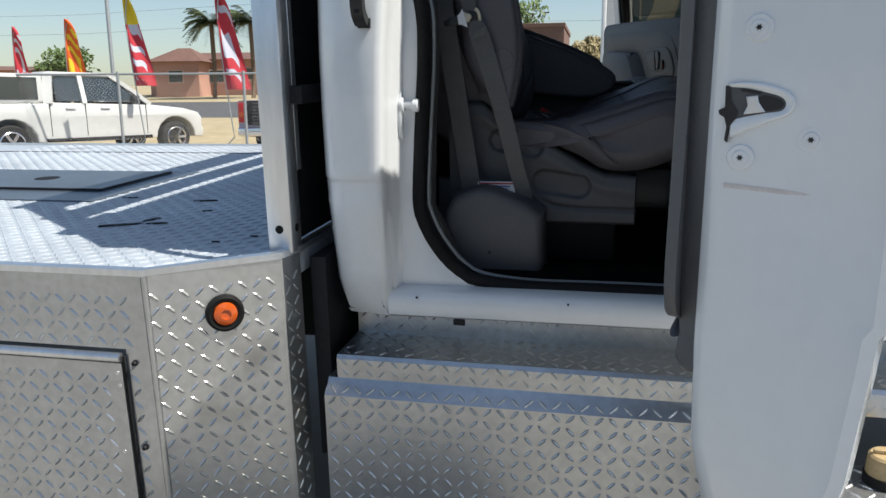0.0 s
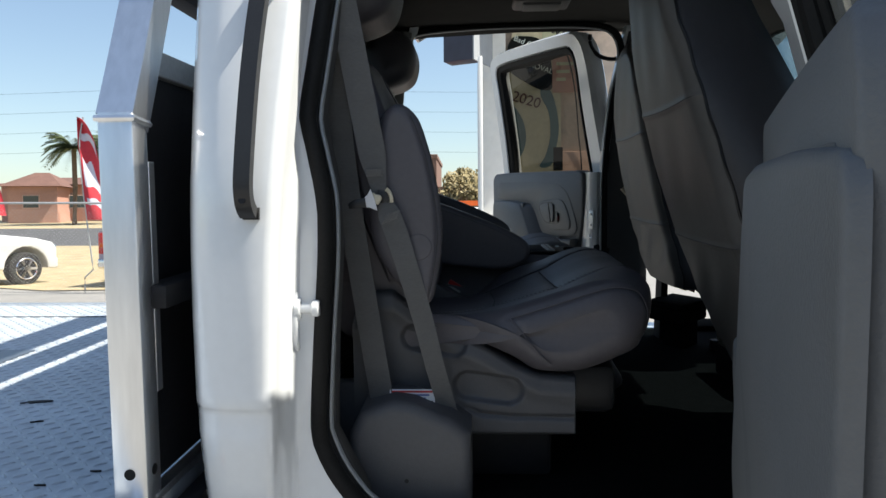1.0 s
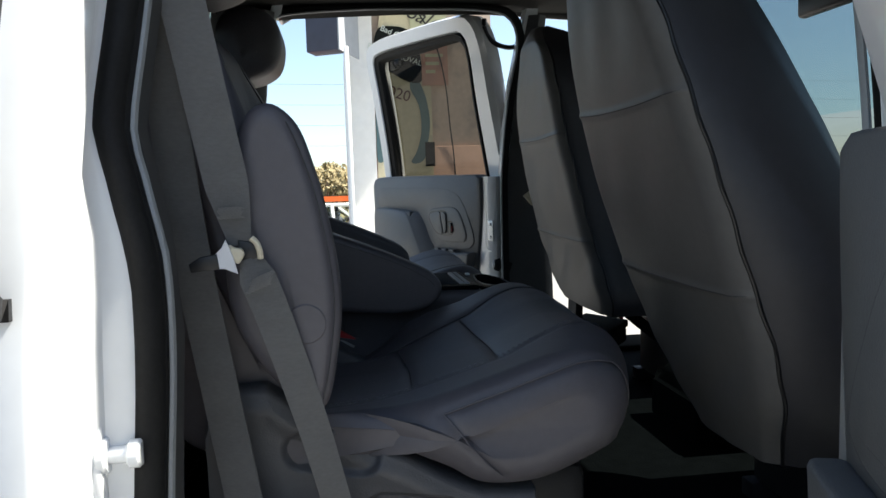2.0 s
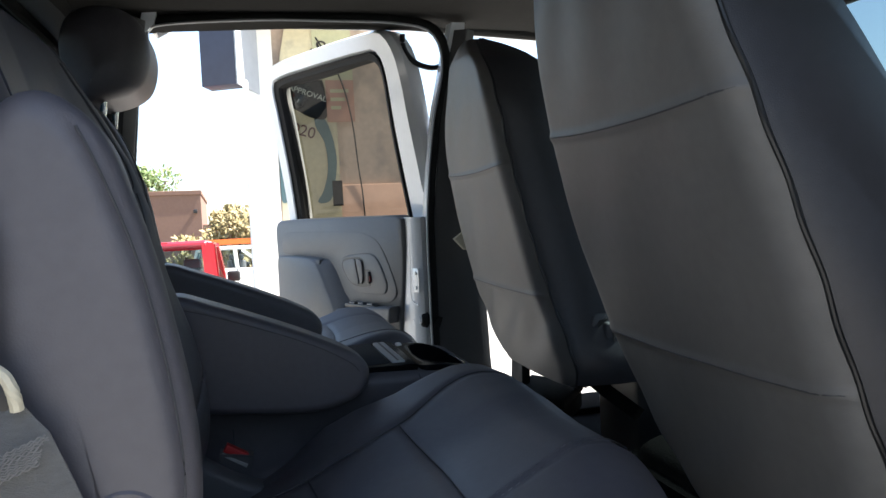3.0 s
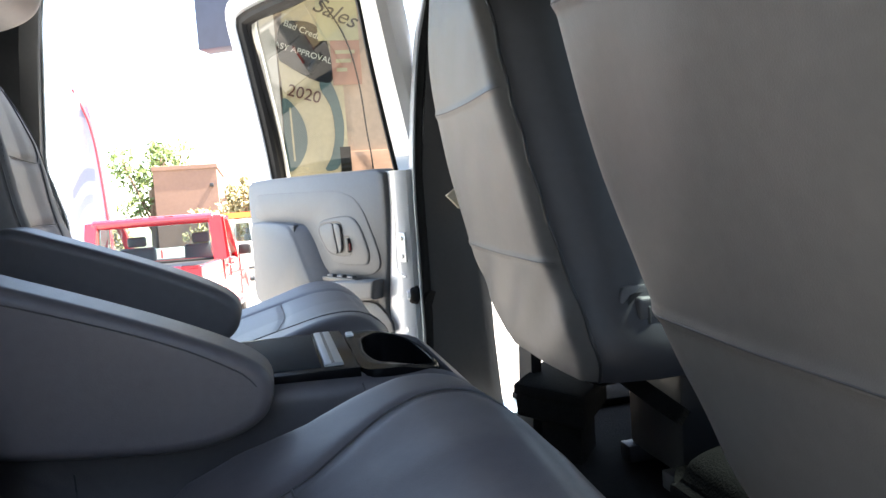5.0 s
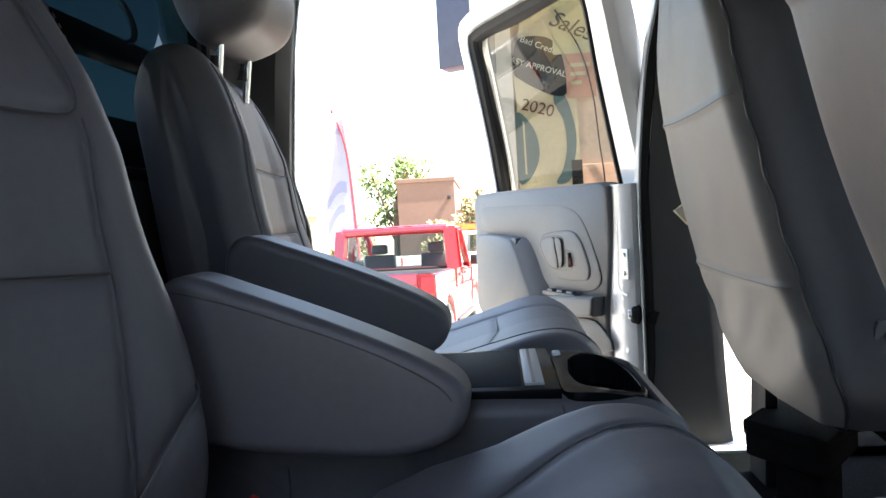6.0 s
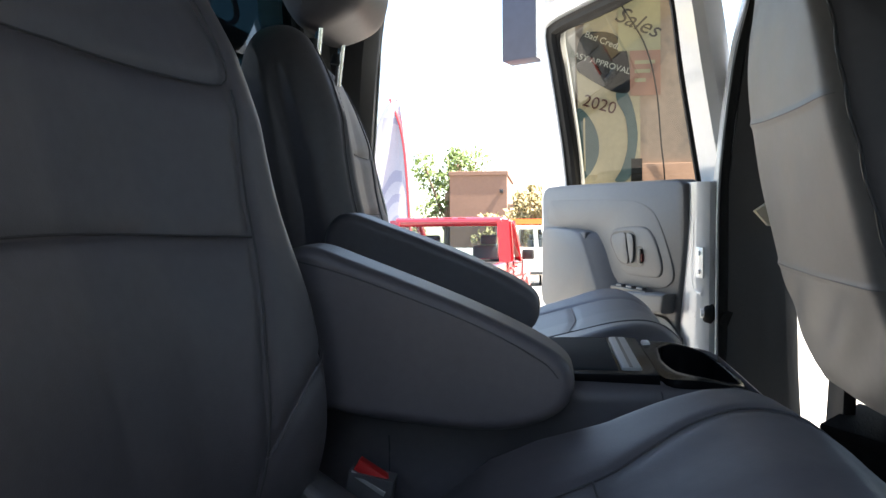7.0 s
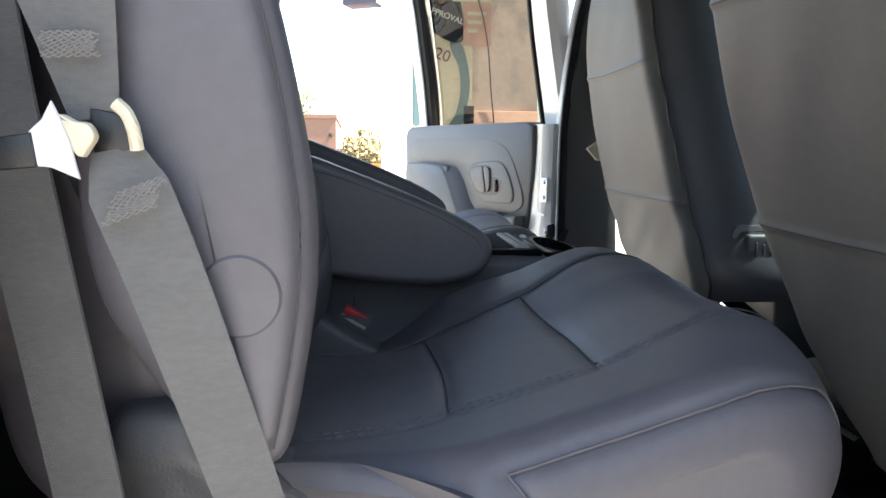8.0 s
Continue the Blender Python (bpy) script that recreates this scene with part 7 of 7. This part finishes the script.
# This side lies in shade; the grey wall colour paints that shade.
part("fascia_side", prism([(0.266, 7.502), (0.281, 7.495), (0.51, 8.005), (0.495, 8.012)], "z", 3.168, 4.15), PLAINWALL, off, "white fascia side, greyed for its shade", smooth=False)
part("fascia_return", box(0.28, 7.6, 4.15, 2.2, 7.9, 4.75, 0.01), WHITEW, off)
part("soffit", box(0.28, 7.9, 4.15, 2.2, 8.62, 4.22), WHITEW, off, smooth=False)
for k in range(4):
    part("roof_letter", box(0.5 + k * 0.4, 7.65, 4.75, 0.7 + k * 0.4, 7.72, 4.95, 0.02), WHITEW, off)
bn = thing("painted_banner", "cream and teal painted banner with black band and lettering", "banner", (0.95, 8.55, 1.2))
part("sheet", prism([(0.7, 1.7), (0.72, 3.0), (0.7, 3.2), (0.78, 3.75), (0.85, 4.1), (1.62, 4.1), (1.62, 3.43), (1.4, 3.3), (1.4, 1.7)], "y", 8.535, 8.555), BANNER, bn, smooth=False)
UP = Matrix.Rotation(radians(90), 4, "X")
part("teal_edge", prism(curve_flat([(1.17, 3.1), (1.3, 2.9), (1.37, 2.55), (1.34, 2.25), (1.27, 2.02), (1.12, 2.0), (1.2, 2.15), (1.26, 2.4), (1.24, 2.7), (1.14, 2.92)], 60), "y", 8.526, 8.536), TEAL, bn, "teal stripe", smooth=False)
part("dark_end", box(1.3, 8.522, 1.95, 1.42, 8.53, 2.25), SIGNBLACK, bn, smooth=False)
part("black_band", prism(curve_flat([(0.78, 3.66), (0.95, 3.68), (1.12, 3.64), (1.24, 3.5), (1.29, 3.2), (1.28, 3.0), (1.12, 3.0), (0.93, 3.1), (0.78, 3.2), (0.71, 3.27), (0.71, 3.5)], 60), "y", 8.522, 8.53), SIGNBLACK, bn, "black band", smooth=False)
part("teal_swoosh", prism(curve_flat([(0.71, 2.82), (0.8, 2.78), (0.91, 2.6), (0.95, 2.4), (0.92, 2.22), (0.82, 2.06), (0.71, 2.02), (0.7, 2.3), (0.7, 2.6)], 70), "y", 8.527, 8.536), TEAL, bn, "teal swoosh", smooth=False)
part("cream_line", prism([(0.775, 2.72), (0.795, 2.72), (0.8, 2.12), (0.78, 2.12)], "y", 8.524, 8.528), BANNER, bn, smooth=False)
TIP = Matrix.Rotation(radians(19), 4, "Y")
lettering("lettering", "2020", 0.19, Matrix.Translation((0.955, 8.52, 2.86)) @ Matrix.Rotation(radians(17), 4, "Y") @ UP, SIGNRED, bn, label="dark red number")
lettering("lettering", "EASY APPROVAL", 0.095, Matrix.Translation((0.96, 8.518, 3.33)) @ TIP @ UP, LETTER, bn, label="pale capitals")
lettering("lettering", "Bad Credit", 0.1, Matrix.Translation((1.0, 8.518, 3.57)) @ Matrix.Rotation(radians(24), 4, "Y") @ UP, LETTER, bn, label="pale letters")
ps = thing("sales_poster", "pale yellow poster with dark script lettering", "poster", (1.6, 8.6, 3.0))
part("sheet", box(1.16, 8.515, 3.45, 1.62, 8.52, 4.2, 0.001), POSTER, ps, smooth=False)
lettering("lettering", "Sales", 0.26, Matrix.Translation((1.37, 8.512, 3.76)) @ Matrix.Rotation(radians(26), 4, "Y") @ UP, DARKLET, ps, label="dark script", shear=0.35)
part("lower_sheet", box(1.29, 8.52, 2.95, 1.62, 8.526, 3.45, 0.001), STUCCO, ps, "salmon lower sheet", smooth=False)
for k in range(3):
    part("text_bar", box(1.34, 8.517, 3.3 - 0.1 * k, 1.56 - 0.05 * k, 8.521, 3.34 - 0.1 * k), POSTER, ps, smooth=False)
hose = thing("cable", "thin dark cable hanging down the office wall", "cable", (1.45, 8.5, 0))
part("wire", sweep(curve_through([(1.2, 8.49, 3.95), (1.45, 8.49, 3.5), (1.57, 8.49, 3.0), (1.62, 8.49, 2.4), (1.66, 8.49, 1.9), (1.7, 8.5, 0.3)], 40), 0.009, n=6), STEEL, hose)
# wires across the sky
wr = thing("power_lines", "thin dark power lines high across the sky", "power lines", (0, 45, 0))
for k in range(4):
    z = 6.6 + 1.3 * k
    part("wire", sweep([(-60 + i * 12, 46 + i * 0.3, z - 0.5 * math.sin(math.pi * ((i * 12) % 40) / 40)) for i in range(11)], 0.007, n=4), STEEL, wr)
for x in (-45, 5, 40):
    part("pole", cyl((x, 46.5, 0), (x, 46.5, 10), 0.15, 0.1, n=10), BARK, wr)
